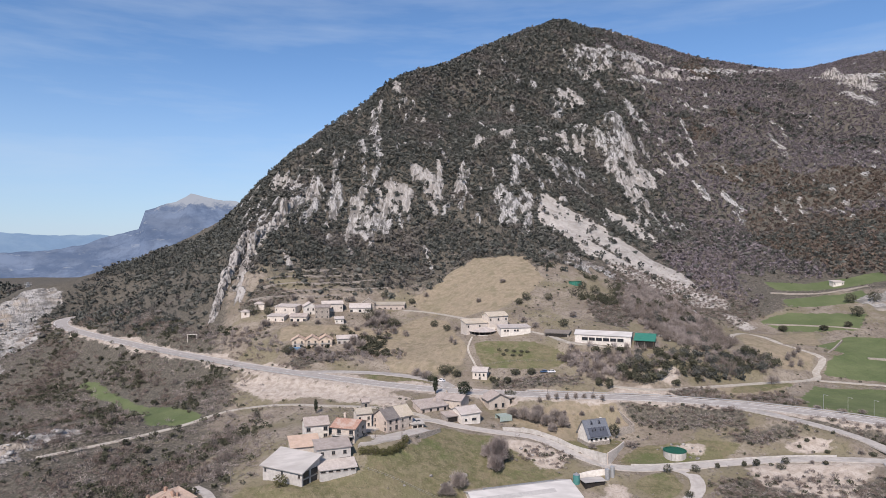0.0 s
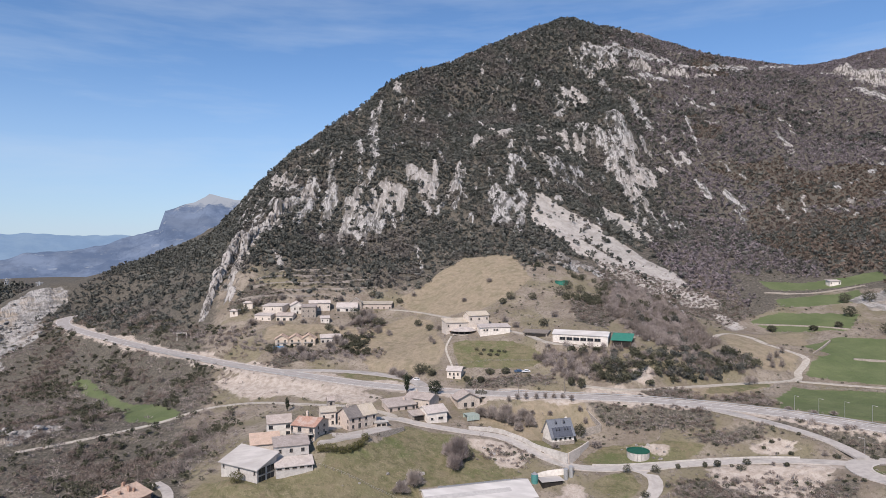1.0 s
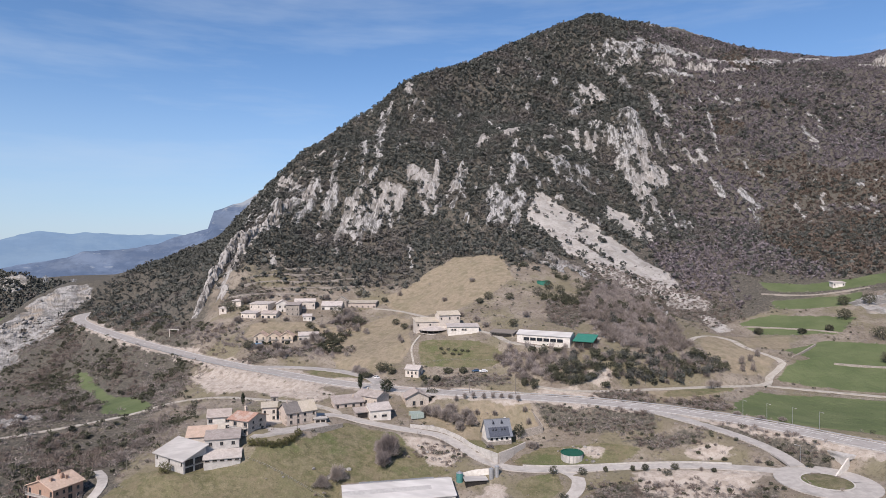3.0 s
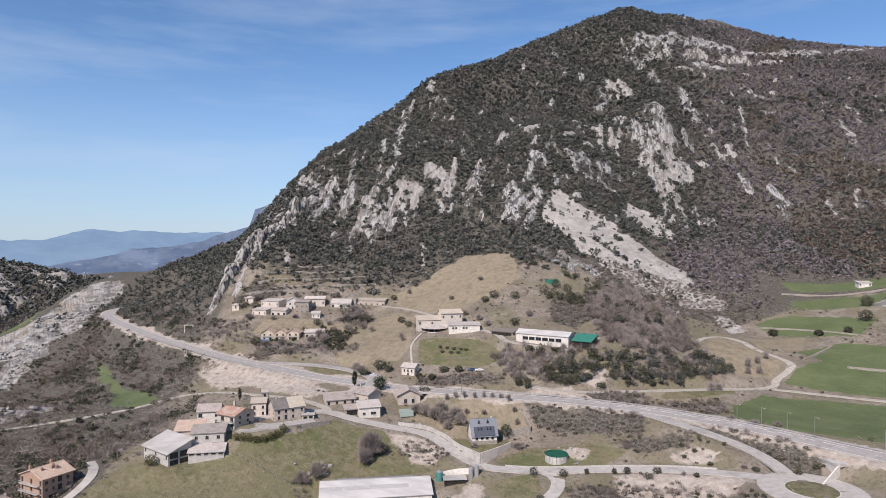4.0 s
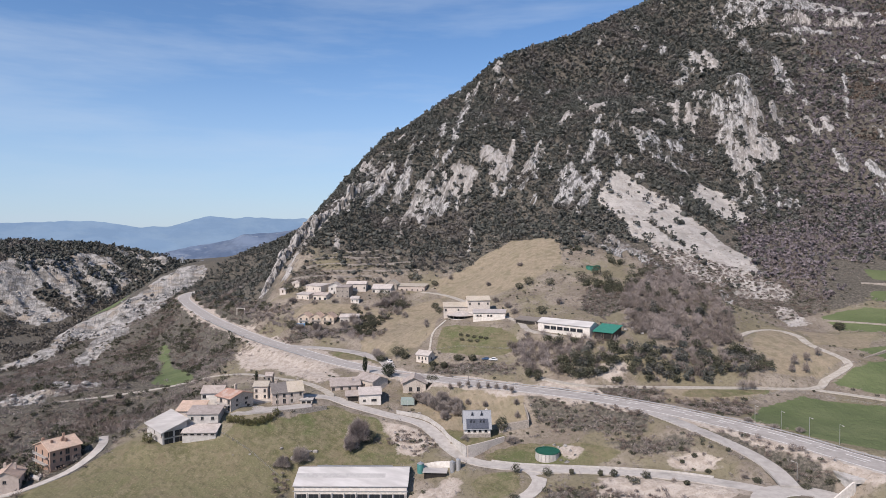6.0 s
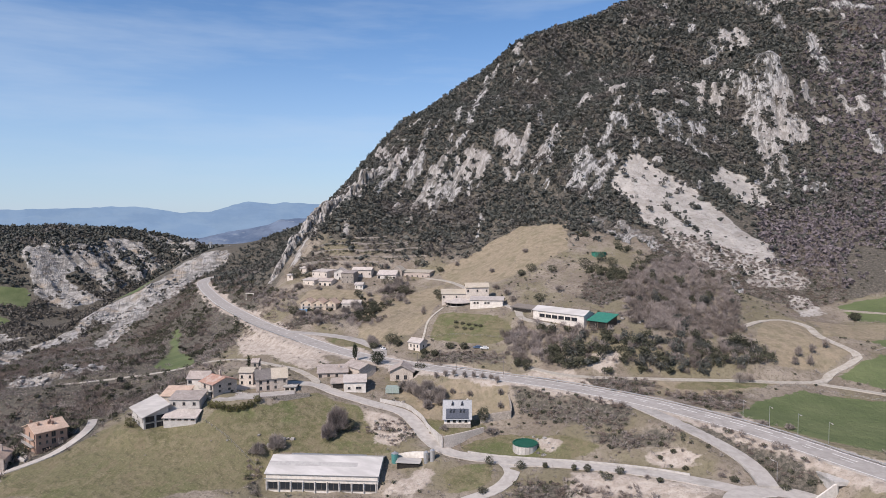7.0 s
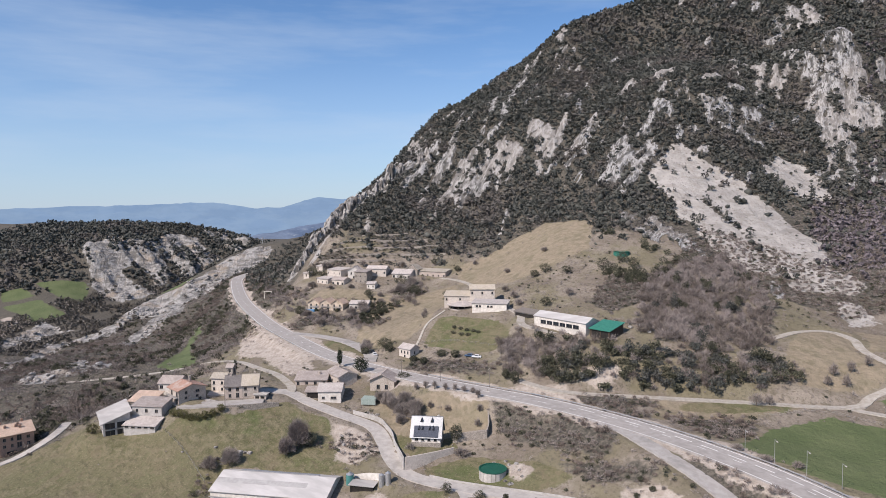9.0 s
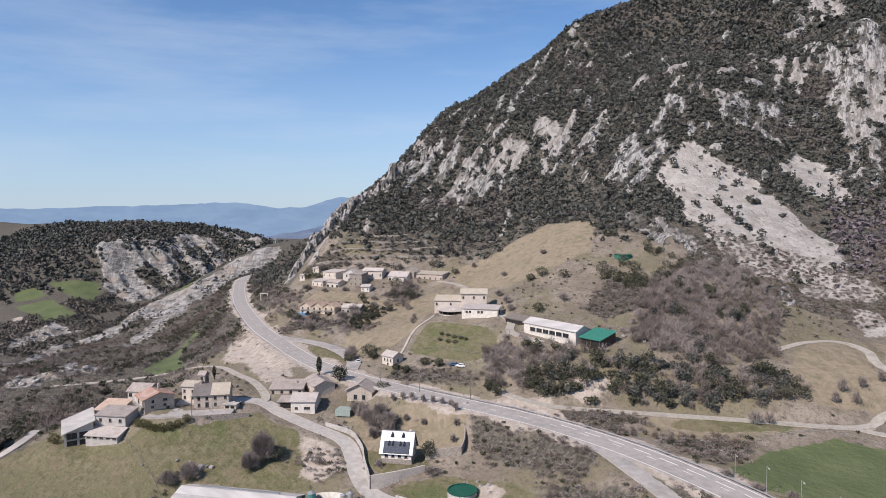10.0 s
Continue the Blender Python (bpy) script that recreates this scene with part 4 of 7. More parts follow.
def window(parent, m, w, h, shutter=""):
    """A framed pane set in its opening; x across, z up, looking to -y."""
    key = (round(w, 2), round(h, 2))
    if key not in WINDOWS:
        b = 0.07
        frame_me = boxes("window", [(-w / 2, w / 2, -0.04, 0.04, 0, b), (-w / 2, w / 2, -0.04, 0.04, h - b, h), (-w / 2, -w / 2 + b, -0.04, 0.04, b, h - b), (w / 2 - b, w / 2, -0.04, 0.04, b, h - b), (-0.03, 0.03, -0.03, 0.03, b, h - b),
                                    (-w / 2 - 0.12, w / 2 + 0.12, -0.32, -0.04, -0.1, 0)])
        frame_me.materials.append(MAT["grey_wood"])
        pane_me = boxes("pane", [(-w / 2 + 0.02, w / 2 - 0.02, -0.012, 0.012, 0.02, h - 0.02)])
        pane_me.materials.append(MAT["glass"])
        WINDOWS[key] = frame_me, pane_me
    ob = part("window", WINDOWS[key][0], "", parent)
    ob.matrix_local = m
    part("pane", WINDOWS[key][1], "", ob)
    if shutter:
        for sx in (-1, 1):
            sh = part("shutter", boxes("shutter", [(-w / 4, w / 4, -0.05, 0, 0, h)]), shutter, ob)
            sh.matrix_local = pose(sx * w * 0.77, -0.2, 0)
    return ob


def wall_with_holes(pieces, o, u, n, width, z0, z1, holes, depth=0.22):
    """One wall face from o along u, with openings (u0, u1, z0, z1) and their reveals."""
    us = sorted({0.0, width, *[v for h in holes for v in h[:2]]})
    zs = sorted({z0, z1, *[v for h in holes for v in h[2:]]})
    verts, faces = [], []

    def quad(a, b, c, d):
        k = len(verts)
        verts.extend([a, b, c, d])
        faces.append((k, k + 1, k + 2, k + 3))

    def at(uu, zz, back=0.0):
        p = o + u * uu - n * back
        return Vector((p.x, p.y, zz))
    for a, b in zip(us, us[1:]):
        for c, d in zip(zs, zs[1:]):
            mu, mz = (a + b) / 2, (c + d) / 2
            if not any(h[0] < mu < h[1] and h[2] < mz < h[3] for h in holes):
                quad(at(a, c), at(b, c), at(b, d), at(a, d))
    for h in holes:
        a, b, c, d = h
        quad(at(a, c), at(a, c, depth), at(b, c, depth), at(b, c))
        quad(at(a, d, depth), at(a, d), at(b, d), at(b, d, depth))
        quad(at(a, c, depth), at(a, c), at(a, d), at(a, d, depth))
        quad(at(b, c), at(b, c, depth), at(b, d, depth), at(b, d))
        quad(at(a, c, depth + 0.25), at(b, c, depth + 0.25), at(b, d, depth + 0.25), at(a, d, depth + 0.25))
    pieces.append((verts, faces))


def house(name, x, y, z, yaw, length, width, eave, rise, walls, roof, label, kind="gable", front=(), right=(), left=(), rear=(), chimney=(), overhang=0.5, category="house", group="", doors=(), roof_thick=0.22, below=4.0, high=None):
    """A building: x along its front, front facing -y. front/right/left/rear: openings (u, sill, w, h). kind: gable (ridge along x), cross (ridge along y), shed (rises to the rear), flat."""
    thing = base(name, pose(x, y, z, 0, 0, yaw), label, category, group)
    l2, w2 = length / 2, width / 2
    sides = {"front": (Vector((-l2, -w2, 0)), Vector((1, 0, 0)), Vector((0, -1, 0)), length, front), "right": (Vector((l2, -w2, 0)), Vector((0, 1, 0)), Vector((1, 0, 0)), width, right),
             "rear": (Vector((l2, w2, 0)), Vector((-1, 0, 0)), Vector((0, 1, 0)), length, rear), "left": (Vector((-l2, w2, 0)), Vector((0, -1, 0)), Vector((-1, 0, 0)), width, left)}
    pieces, panes = [], []
    for key, (o, u, n, span, holes) in sides.items():
        top = eave + (rise if kind == "shed" and key == "rear" else 0)
        cut = [(h[0] - h[2] / 2, h[0] + h[2] / 2, h[1], h[1] + h[3]) for h in holes]
        if key == "front":
            cut += [(d[0] - d[1] / 2, d[0] + d[1] / 2, 0.0, d[2]) for d in doors]
        wall_with_holes(pieces, o, u, n, span, -below, top, cut)
        for h in holes:
            p = o + u * h[0] - n * 0.14
            panes.append((pose(p.x, p.y, h[1], 0, 0, math.degrees(math.atan2(u.y, u.x))), h[2], h[3], h[4] if len(h) > 4 else ""))
    e, r, ov = eave, eave + rise, overhang
    if kind == "gable":
        for sx in (-1, 1):
            pieces.append(([(sx * l2, -w2, e), (sx * l2, w2, e), (sx * l2, 0, r)], [(0, 1, 2) if sx > 0 else (2, 1, 0)]))
        drop = ov * rise / w2
        plates = [slab("r", [(-l2 - ov, -w2 - ov, e - drop), (l2 + ov, -w2 - ov, e - drop), (l2 + ov, 0, r), (-l2 - ov, 0, r)], -roof_thick), slab("r", [(-l2 - ov, 0, r), (l2 + ov, 0, r), (l2 + ov, w2 + ov, e - drop), (-l2 - ov, w2 + ov, e - drop)], -roof_thick)]
    elif kind == "cross":
        for sy in (-1, 1):
            pieces.append(([(-l2, sy * w2, e), (l2, sy * w2, e), (0, sy * w2, r)], [(0, 1, 2) if sy < 0 else (2, 1, 0)]))
        drop = ov * rise / l2
        plates = [slab("r", [(-l2 - ov, -w2 - ov, e - drop), (0, -w2 - ov, r), (0, w2 + ov, r), (-l2 - ov, w2 + ov, e - drop)], -roof_thick), slab("r", [(0, -w2 - ov, r), (l2 + ov, -w2 - ov, e - drop), (l2 + ov, w2 + ov, e - drop), (0, w2 + ov, r)], -roof_thick)]
    elif kind == "shed":
        for sx in (-1, 1):
            pieces.append(([(sx * l2, -w2, e), (sx * l2, w2, e), (sx * l2, w2, r)], [(0, 1, 2) if sx > 0 else (2, 1, 0)]))
        drop = ov * rise / width
        plates = [slab("r", [(-l2 - ov, -w2 - ov, e - drop), (l2 + ov, -w2 - ov, e - drop), (l2 + ov, w2 + ov, r + drop), (-l2 - ov, w2 + ov, r + drop)], -roof_thick)]
    else:
        plates = [slab("r", [(-l2 - ov, -w2 - ov, e), (l2 + ov, -w2 - ov, e), (l2 + ov, w2 + ov, e), (-l2 - ov, w2 + ov, e)], -roof_thick)]
    part("wall", joined("wall", pieces), walls, thing)
    part("roof", joined("roof", plates), roof, thing)
    if kind in ("gable", "cross") and "sheet" not in roof:
        along_x = kind == "gable"
        a = (l2 if along_x else w2) + ov
        cap = [(-a, a, -0.14, 0.14, r + roof_thick - 0.08, r + roof_thick + 0.1)] if along_x else [(-0.14, 0.14, -a, a, r + roof_thick - 0.08, r + roof_thick + 0.1)]
        part("ridge_tiles", boxes("ridge_tiles", cap), roof, thing)
    for m, w, h, shutter in panes:
        window(thing, m, w, h, shutter)
    # some doors are flat panels painted near-black for the shade in an opening
    for d in doors:
        ob = part("door", boxes("door", [(-d[1] / 2, d[1] / 2, -0.04, 0.04, 0, d[2])]), d[3] if len(d) > 3 else "dark_wood", thing)
        ob.matrix_local = pose(-l2 + d[0], -w2 + 0.16, 0)
    for cx, cy, top in chimney:
        ob = part("chimney", boxes("chimney", [(-0.4, 0.4, -0.4, 0.4, -3.0, 0), (-0.5, 0.5, -0.5, 0.5, 0, 0.12), (-0.3, 0.3, -0.3, 0.3, 0.12, 0.4)]), walls, thing)
        ob.matrix_local = pose(cx, cy, top)
    PADS_DONE.append(thing)
    return thing


PADS_DONE = []


def even(span, count, sill, w=1.0, h=1.25, margin=1.2, shutter=""):
    """Evenly spaced openings along a wall."""
    step = (span - 2 * margin) / max(count - 1, 1)
    return tuple((margin + k * step if count > 1 else span / 2, sill, w, h, shutter) for k in range(count))


def ribbon(line, left, right, lift=0.0, depth=0.7):
    """A strip along a line between two sideways offsets, with closed flanks."""
    verts, faces = [], []
    for k, p in enumerate(line):
        t = (line[min(k + 1, len(line) - 1)] - line[max(k - 1, 0)])
        s = Vector((t.y, -t.x, 0)).normalized()
        for off, dz in ((left, -depth), (left, 0), (right, 0), (right, -depth)):
            q = p + s * off
            verts.append((q.x, q.y, p.z + lift + dz))
    for k in range(len(line) - 1):
        a, b = 4 * k, 4 * (k + 1)
        faces += [(a + i, b + i, b + i + 1, a + i + 1) for i in range(3)]
    last = 4 * (len(line) - 1)
    faces += [(0, 1, 2, 3), (last + 3, last + 2, last + 1, last)]
    me = poly_mesh("strip", verts, faces)
    bm = bmesh.new()
    bm.from_mesh(me)
    bmesh.ops.recalc_face_normals(bm, faces=bm.faces)
    bm.to_mesh(me)
    bm.free()
    return me
# ---- ground and roads ----
build_ground()
for way, (surface, text) in {"main_road": ("asphalt", "two-lane grey asphalt main road with worn white lines"), "old_road_loop": ("pale_asphalt", "old pale asphalt loop beside the main road"), "slip_road": ("pale_asphalt", "pale asphalt slip road down to the roundabout"),
                             "village_lane": ("pale_asphalt", "narrow pale asphalt village lane"), "side_lane": ("pale_asphalt", "narrow pale lane leading to the sheds"), "west_track": ("gravel", "pale gravel track across the scrub slope"),
                             "lower_lane": ("pale_asphalt", "narrow concrete lane beside the brown house"), "gravel_track": ("gravel", "pale gravel track winding between the fields"), "field_track": ("gravel", "pale gravel track along the green meadow"),
                             "farm_drive": ("gravel", "pale gravel drive between hamlet and farm"), "foot_path": ("gravel", "worn footpath up the dry meadow")}.items():
    lift = {"main_road": 0.06, "old_road_loop": 0.04, "slip_road": 0.10}.get(way, 0.0)
    me = ribbon(WAYS[way], -HALF[way], HALF[way], lift)
    me.name = way
    ob = tagged(part(way, me, surface), text, "road", kind="structure")
    if way in ("main_road",):
        for off in (-4.9, 4.9):
            part("road_marking", ribbon(WAYS[way], off - 0.13, off + 0.13, lift + 0.02, 0.1), "road_paint", ob)
        line = WAYS[way]
        for k in range(0, len(line) - 1, 4):
            part("road_marking", ribbon(line[k:k + 2], -0.1, 0.1, lift + 0.02, 0.1), "road_paint", ob)
        for k in range(0, len(line) - 1, 3):
            if 100 < line[k].x < 190:
                part("road_marking", ribbon(line[k:k + 3], -2.05, -1.75, lift + 0.02, 0.1), "road_paint", ob)
ring = [ISLAND + Vector((12.3 * math.cos(a), 12.3 * math.sin(a), 0)) for a in np.linspace(0, math.tau, 49)]
rb = tagged(part("roundabout", ribbon(ring, -4.0, 4.0, 0.03), "pale_asphalt"), "pale asphalt roundabout round a grass island", "road", kind="structure")
part("kerb", ribbon([ISLAND + Vector((8.1 * math.cos(a), 8.1 * math.sin(a), 0)) for a in np.linspace(0, math.tau, 49)], -0.25, 0.25, 0.16, 0.5), "concrete", rb, "pale concrete kerb ring")
me = tube("grass_island", [(ISLAND.x, ISLAND.y, ISLAND.z - 0.5, 8.0), (ISLAND.x, ISLAND.y, ISLAND.z + 0.1, 7.95), (ISLAND.x, ISLAND.y, ISLAND.z + 0.5, 4), (ISLAND.x, ISLAND.y, ISLAND.z + 0.6, 0.5)], 32)
put_layer(me, "lawn", np.ones(len(me.vertices)))
put_layer(me, "rock", np.full(len(me.vertices), -0.3))
part("grass_island", me, "ground", rb, "rough grass island of the roundabout")
# ---- the village ----
def win(span, rows, **kw):
    return tuple(o for count, sill in rows for o in even(span, count, sill, **kw))


# the open end galleries are filled with dark glass panes for the shade inside
house("barn_house", -64.5, 233.5, 17.9, -29, 18, 9.5, 5.3, 3.2, "grey_plaster", "grey_sheet", "large pale barn house with a wide sloping slab roof", kind="shed", front=win(18, [(3, 3.2)]), right=((2.4, 0.3, 3.4, 2.2), (6.6, 0.3, 3.6, 2.2), (2.4, 3.1, 3.4, 2.2), (6.6, 3.1, 3.6, 2.4)), overhang=0.8, roof_thick=0.35)
house("white_house", -51.0, 240.6, 20.5, 20, 12.4, 7.4, 7.6, 1.4, "grey_plaster", "grey_tiles", "pale grey two-storey house with three dark square windows", kind="shed", front=((2, 5.2, 1.1, 1.3), (6, 5.2, 1.2, 1.3), (10.2, 5.2, 1.3, 1.3), (10.2, 3.0, 4.0, 0.9)), overhang=0.5)
house("lean_to", -48.3, 234.4, 18.2, 20, 13, 5.4, 4.2, 1.5, "grey_plaster", "pale_tiles", "low pale grey lean-to under a pale roof", kind="shed", front=win(13, [(5, 3.2)], w=1.6, h=0.6), category="outbuilding")
house("red_roof_house", -46.4, 253.6, 26.4, 73, 11.2, 9.5, 6.0, 1.8, "stone_house", "red_tiles", "stone house with a patched red and pale tiled roof", kind="cross", front=((3.2, 4.2, 1.0, 1.1), (7.8, 4.2, 1.6, 1.0), (3.0, 2.2, 1.0, 1.0), (7.6, 2.2, 1.2, 1.0), (8.6, 0.4, 1.1, 1.6)), left=((3, 0.6, 1.4, 2), (8, 0.6, 1.4, 2), (3, 3.4, 1.6, 1.8), (8, 3.4, 1.6, 1.8)), overhang=0.7, chimney=((2.5, 3, 9.2),))
house("back_house", -60.5, 258.5, 25.5, 20, 9, 8, 6.2, 2.2, "white_plaster", "grey_tiles", "white house with balconies and a grey tiled roof", front=win(9, [(2, 1.2), (2, 3.9)], w=1.6, h=1.4), right=win(8, [(2, 3.9)]))
house("clay_roof_house", -62.5, 246.5, 21.5, 20, 10.5, 8, 5.4, 2.0, "pale_stone", "clay_tiles", "low pale stone house with arched openings and a clay tiled roof", kind="shed", front=win(10.5, [(3, 1.2)], w=1.3, h=1.8), left=win(8, [(2, 1.2)], w=1.3, h=1.8))
house("dormer_house", -32.8, 266.2, 26.8, 40, 6.8, 9.4, 5.4, 3.2, "pink_plaster", "dark_tiles", "plastered stone house with a steep dark grey roof", front=((1.9, 3.3, 1.1, 1.4), (4.9, 3.3, 1.1, 1.4), (1.9, 0.8, 1.1, 1.4), (4.9, 0.6, 1.3, 1.9)), left=win(9.4, [(2, 3.2), (2, 0.8)]), chimney=((-1.5, 0, 9.6),))
house("pale_roof_house", -27.8, 270.4, 26.9, 40, 6.2, 9.3, 5.4, 3.2, "stone_house", "yellow_tiles", "stone house end with a yellowish tiled roof", front=win(6.2, [(2, 3.3), (2, 0.8)]), chimney=((1.5, 1, 9.2),))
house("tower_house", -43.0, 268.5, 27.0, 20, 6, 6.4, 6.4, 1.4, "pale_stone", "yellow_tiles", "narrow pale stone house with a stone bell tower", front=win(6, [(2, 1.2), (2, 3.8)]))
house("bell_tower", -42.5, 273.5, 28.0, 20, 3, 3, 8.5, 1.2, "stone_wall", "grey_tiles", "small square stone bell tower", front=((1.5, 6.2, 1.0, 1.6),), right=((1.5, 6.2, 1.0, 1.6),), overhang=0.3, category="tower")
house("garage_row", -20.9, 269.0, 26.2, 22, 5, 3.5, 2.4, 0.3, "stone_house", "concrete", "low stone garages with dark openings beside the lane", kind="flat", doors=((1.4, 1.7, 1.8, "opening_shade"), (3.6, 1.7, 1.8, "opening_shade")), category="outbuilding")
house("arcade_house", -15.4, 294.5, 26.8, 30, 13.5, 8, 3.0, 1.8, "pink_plaster", "grey_tiles", "low plastered house with a grey tiled roof by the lane", kind="shed", front=win(13.5, [(4, 0.9)], w=1.2, h=1.5), chimney=((3, 1, 5.2),))
house("long_roof_house", -5.2, 302.0, 27.0, -28, 13, 9, 4.4, 1.8, "stone_house", "grey_tiles", "stone house with a long grey tiled roof", front=win(13, [(3, 1.4)]), chimney=((-3, 0.5, 7.0),))
house("pale_front_house", 0.2, 288.0, 24.2, 28, 9.5, 10, 4.6, 2.0, "white_plaster", "pale_tiles", "white house with a bright pale roof beside the lane", front=((2.2, 1.4, 1.2, 1.0), (6.4, 1.4, 2.4, 1.0)), kind="gable", right=win(10, [(2, 1.0)]))
house("open_porch", -6.6, 284.8, 25.2, 28, 6, 5, 2.6, 0.9, "stone_wall", "grey_tiles", "dark open porch with a grey roof", kind="shed", doors=((3.0, 4.6, 2.1, "opening_shade"),), category="outbuilding")
house("stone_gable_house", 15.4, 305.2, 26.4, 18, 10.6, 8.2, 4.4, 2.6, "stone_house", "grey_tiles", "stone house whose gable has two dark arched openings", kind="cross", front=((3.6, 0.6, 1.4, 1.9), (7.2, 0.6, 1.4, 1.9)), overhang=0.9)
house("small_annex", 7.5, 312.0, 26.6, 18, 7, 8, 3.2, 1.6, "stone_house", "grey_tiles", "low stone annex with a grey tiled roof", kind="shed")


def slate_house():
    thing = house("slate_house", 54.0, 275.2, 18.3, 20, 10.4, 8.0, 4.2, 5.6, "white_plaster", "pale_slate", "white house with a steep pale slate roof and dark dormers", front=((1.8, 2.2, 1.1, 1.3), (4.1, 2.2, 1.1, 1.3), (6.3, 2.2, 1.1, 1.3), (8.6, 2.2, 1.1, 1.3)), right=win(8, [(2, 2.2)]), overhang=0.6, chimney=((4.0, 0.6, 10.0),))
    part("stone_base", boxes("stone_base", [(-5.35, 5.35, -4.15, 4.15, -3.0, 1.7)]), "stone_wall", thing, "rough stone base course")
    for kx, along_y, z0, size in ((-1.9, -0.95, 8.3, 0.6), (1.9, -0.95, 8.3, 0.6), (-2.6, -2.7, 5.85, 0.55), (-1.3, -2.7, 5.85, 0.55), (1.3, -2.7, 5.85, 0.55), (2.6, -2.7, 5.85, 0.55)):
        verts = [(-size, -0.7, 0), (size, -0.7, 0), (0, -0.7, 1.5), (-size, 1.6, 0), (size, 1.6, 0), (0, 1.2, 1.5)]
        ob = part("dormer", poly_mesh("dormer", verts, [(0, 1, 2), (0, 2, 5, 3), (1, 4, 5, 2), (3, 5, 4), (0, 3, 4, 1)]), "slate", thing, "small pointed slate dormer")
        ob.matrix_local = pose(kx, along_y, z0)
        front = part("pane", poly_mesh("pane", [(-size * 0.7, -0.72, 0.1), (size * 0.7, -0.72, 0.1), (0, -0.72, 1.15)], [(0, 1, 2)]), "glass", ob)
    # one flat dark slate plate laid over the lower front slope
    v, f = slab("panel", [(-4.4, -4.5, 3.72), (4.4, -4.5, 3.72), (4.4, -2.15, 7.0), (-4.4, -2.15, 7.0)], -0.36)
    part("solar_array", joined("solar_array", [(v, f)]), "slate", thing, "dark slate plate over the lower front slope")


slate_house()
house("stone_hut", 10.2, 334.2, 33.0, -14, 7.4, 6, 5.0, 1.6, "pale_stone", "pale_tiles", "small pale stone hut standing in the dry meadow", front=((1.6, 2.6, 0.9, 1.3), (3.7, 2.6, 0.9, 1.3), (5.8, 2.6, 0.9, 1.3), (3.7, 0.1, 1.1, 1.9)), right=((3, 2.4, 0.9, 1.3),))

# ---- the farm ----
house("farm_house", 22.5, 390.0, 54.0, 26, 13, 8.5, 6.6, 2.0, "pale_stone", "yellow_tiles", "tall stone farmhouse with a yellowish tiled roof", front=win(13, [(3, 4.0)]))
house("farm_middle", 11.5, 386.5, 51.8, 20, 17, 9, 5.0, 1.6, "pale_stone", "yellow_tiles", "stone farm range with a pale yellowish roof", kind="shed", front=win(17, [(3, 2.6)]))
def round_wing(x, y, z, turn):
    """A half-round wing: low wall, porch wall painted near-black as shade behind posts, fanned roof."""
    thing = base("farm_wing_round", pose(x, y, z, 0, 0, turn), "half-round farm wing with a fanned pale roof over a dark porch", "house")
    angles = [math.pi + math.pi * k / 14 for k in range(15)]

    def drum(radius, z0, z1):
        verts = [(radius * math.cos(a), radius * math.sin(a), h) for a in angles for h in (z0, z1)]
        return verts, [(2 * k, 2 * k + 2, 2 * k + 3, 2 * k + 1) for k in range(14)]
    part("wall", joined("wall", [drum(7.6, -3.0, 1.0), ([(-7.6, 0, -3), (7.6, 0, -3), (7.6, 0, 4.6), (-7.6, 0, 4.6)], [(0, 1, 2, 3)])]), "white_plaster", thing)
    part("porch_wall", joined("porch_wall", [drum(6.4, -1.0, 3.2)]), "opening_shade", thing, "wall behind the porch painted near-black as shade")
    for a in angles[1::2]:
        ob = part("post", boxes("post", [(-0.14, 0.14, -0.14, 0.14, 0.9, 3.0)]), "grey_wood", thing)
        ob.location = (7.5 * math.cos(a), 7.5 * math.sin(a), 0)
    for k in range(14):
        p = [(8.6 * math.cos(angles[k + i]), 8.6 * math.sin(angles[k + i]), 2.75) for i in (0, 1)]
        q = [(1.2 * math.cos(angles[k + i]), 1.2 * math.sin(angles[k + i]), 4.7) for i in (1, 0)]
        part("roof_panel", joined("roof_panel", [slab("r", p + q, -0.2)]), "pale_tiles", thing)
    return thing


round_wing(14.5, 382.5, 49.6, 8)
house("farm_wing", 32.5, 379.0, 50.3, 12, 18, 8, 4.6, 1.0, "white_plaster", "pale_tiles", "white farm wing with small dark windows", kind="shed", front=((2.5, 2.6, 1.2, 1.0), (4.2, 2.6, 1.2, 1.0), (8.5, 2.6, 1.2, 1.0), (10.2, 2.6, 1.2, 1.0)), right=((4, 0.8, 3.5, 3.2),))
house("open_cart_shed", 56.5, 370.5, 49.5, -23, 14, 6, 3.2, 1.0, "stone_wall", "grey_wood", "dark open-fronted cart shed", kind="shed", doors=((7, 12.4, 2.7, "opening_shade"),), category="shed")
# dark panes along the front stand for the shade in the long opening
house("long_barn", 79.5, 357.0, 48.6, -22.5, 30, 9, 4.8, 1.9, "white_plaster", "white_sheet", "long white barn with a pale sheet roof and a dark opening", front=win(30, [(6, 1.7)], w=3.3, h=1.7, margin=5.5), category="barn", overhang=0.4)
# dark walls and panels stand for the shade under the open roof
house("green_barn", 100.0, 349.5, 48.2, -22.5, 10, 9.5, 3.4, 2.4, "dark_wood", "green_sheet", "open barn end with a bright green sheet roof", kind="shed", doors=((2.9, 4.2, 2.9, "opening_shade"), (7.4, 4.0, 2.9, "opening_shade")), category="barn", overhang=0.6)

# ---- the upper hamlet ----
house("hamlet_house", -113.0, 441.5, 54.5, -14, 15, 9.5, 7.2, 1.0, "pale_stone", "pale_tiles", "large old stone house of the upper hamlet", kind="shed", front=win(15, [(3, 1.4), (3, 4.4)], w=0.9), rear=())
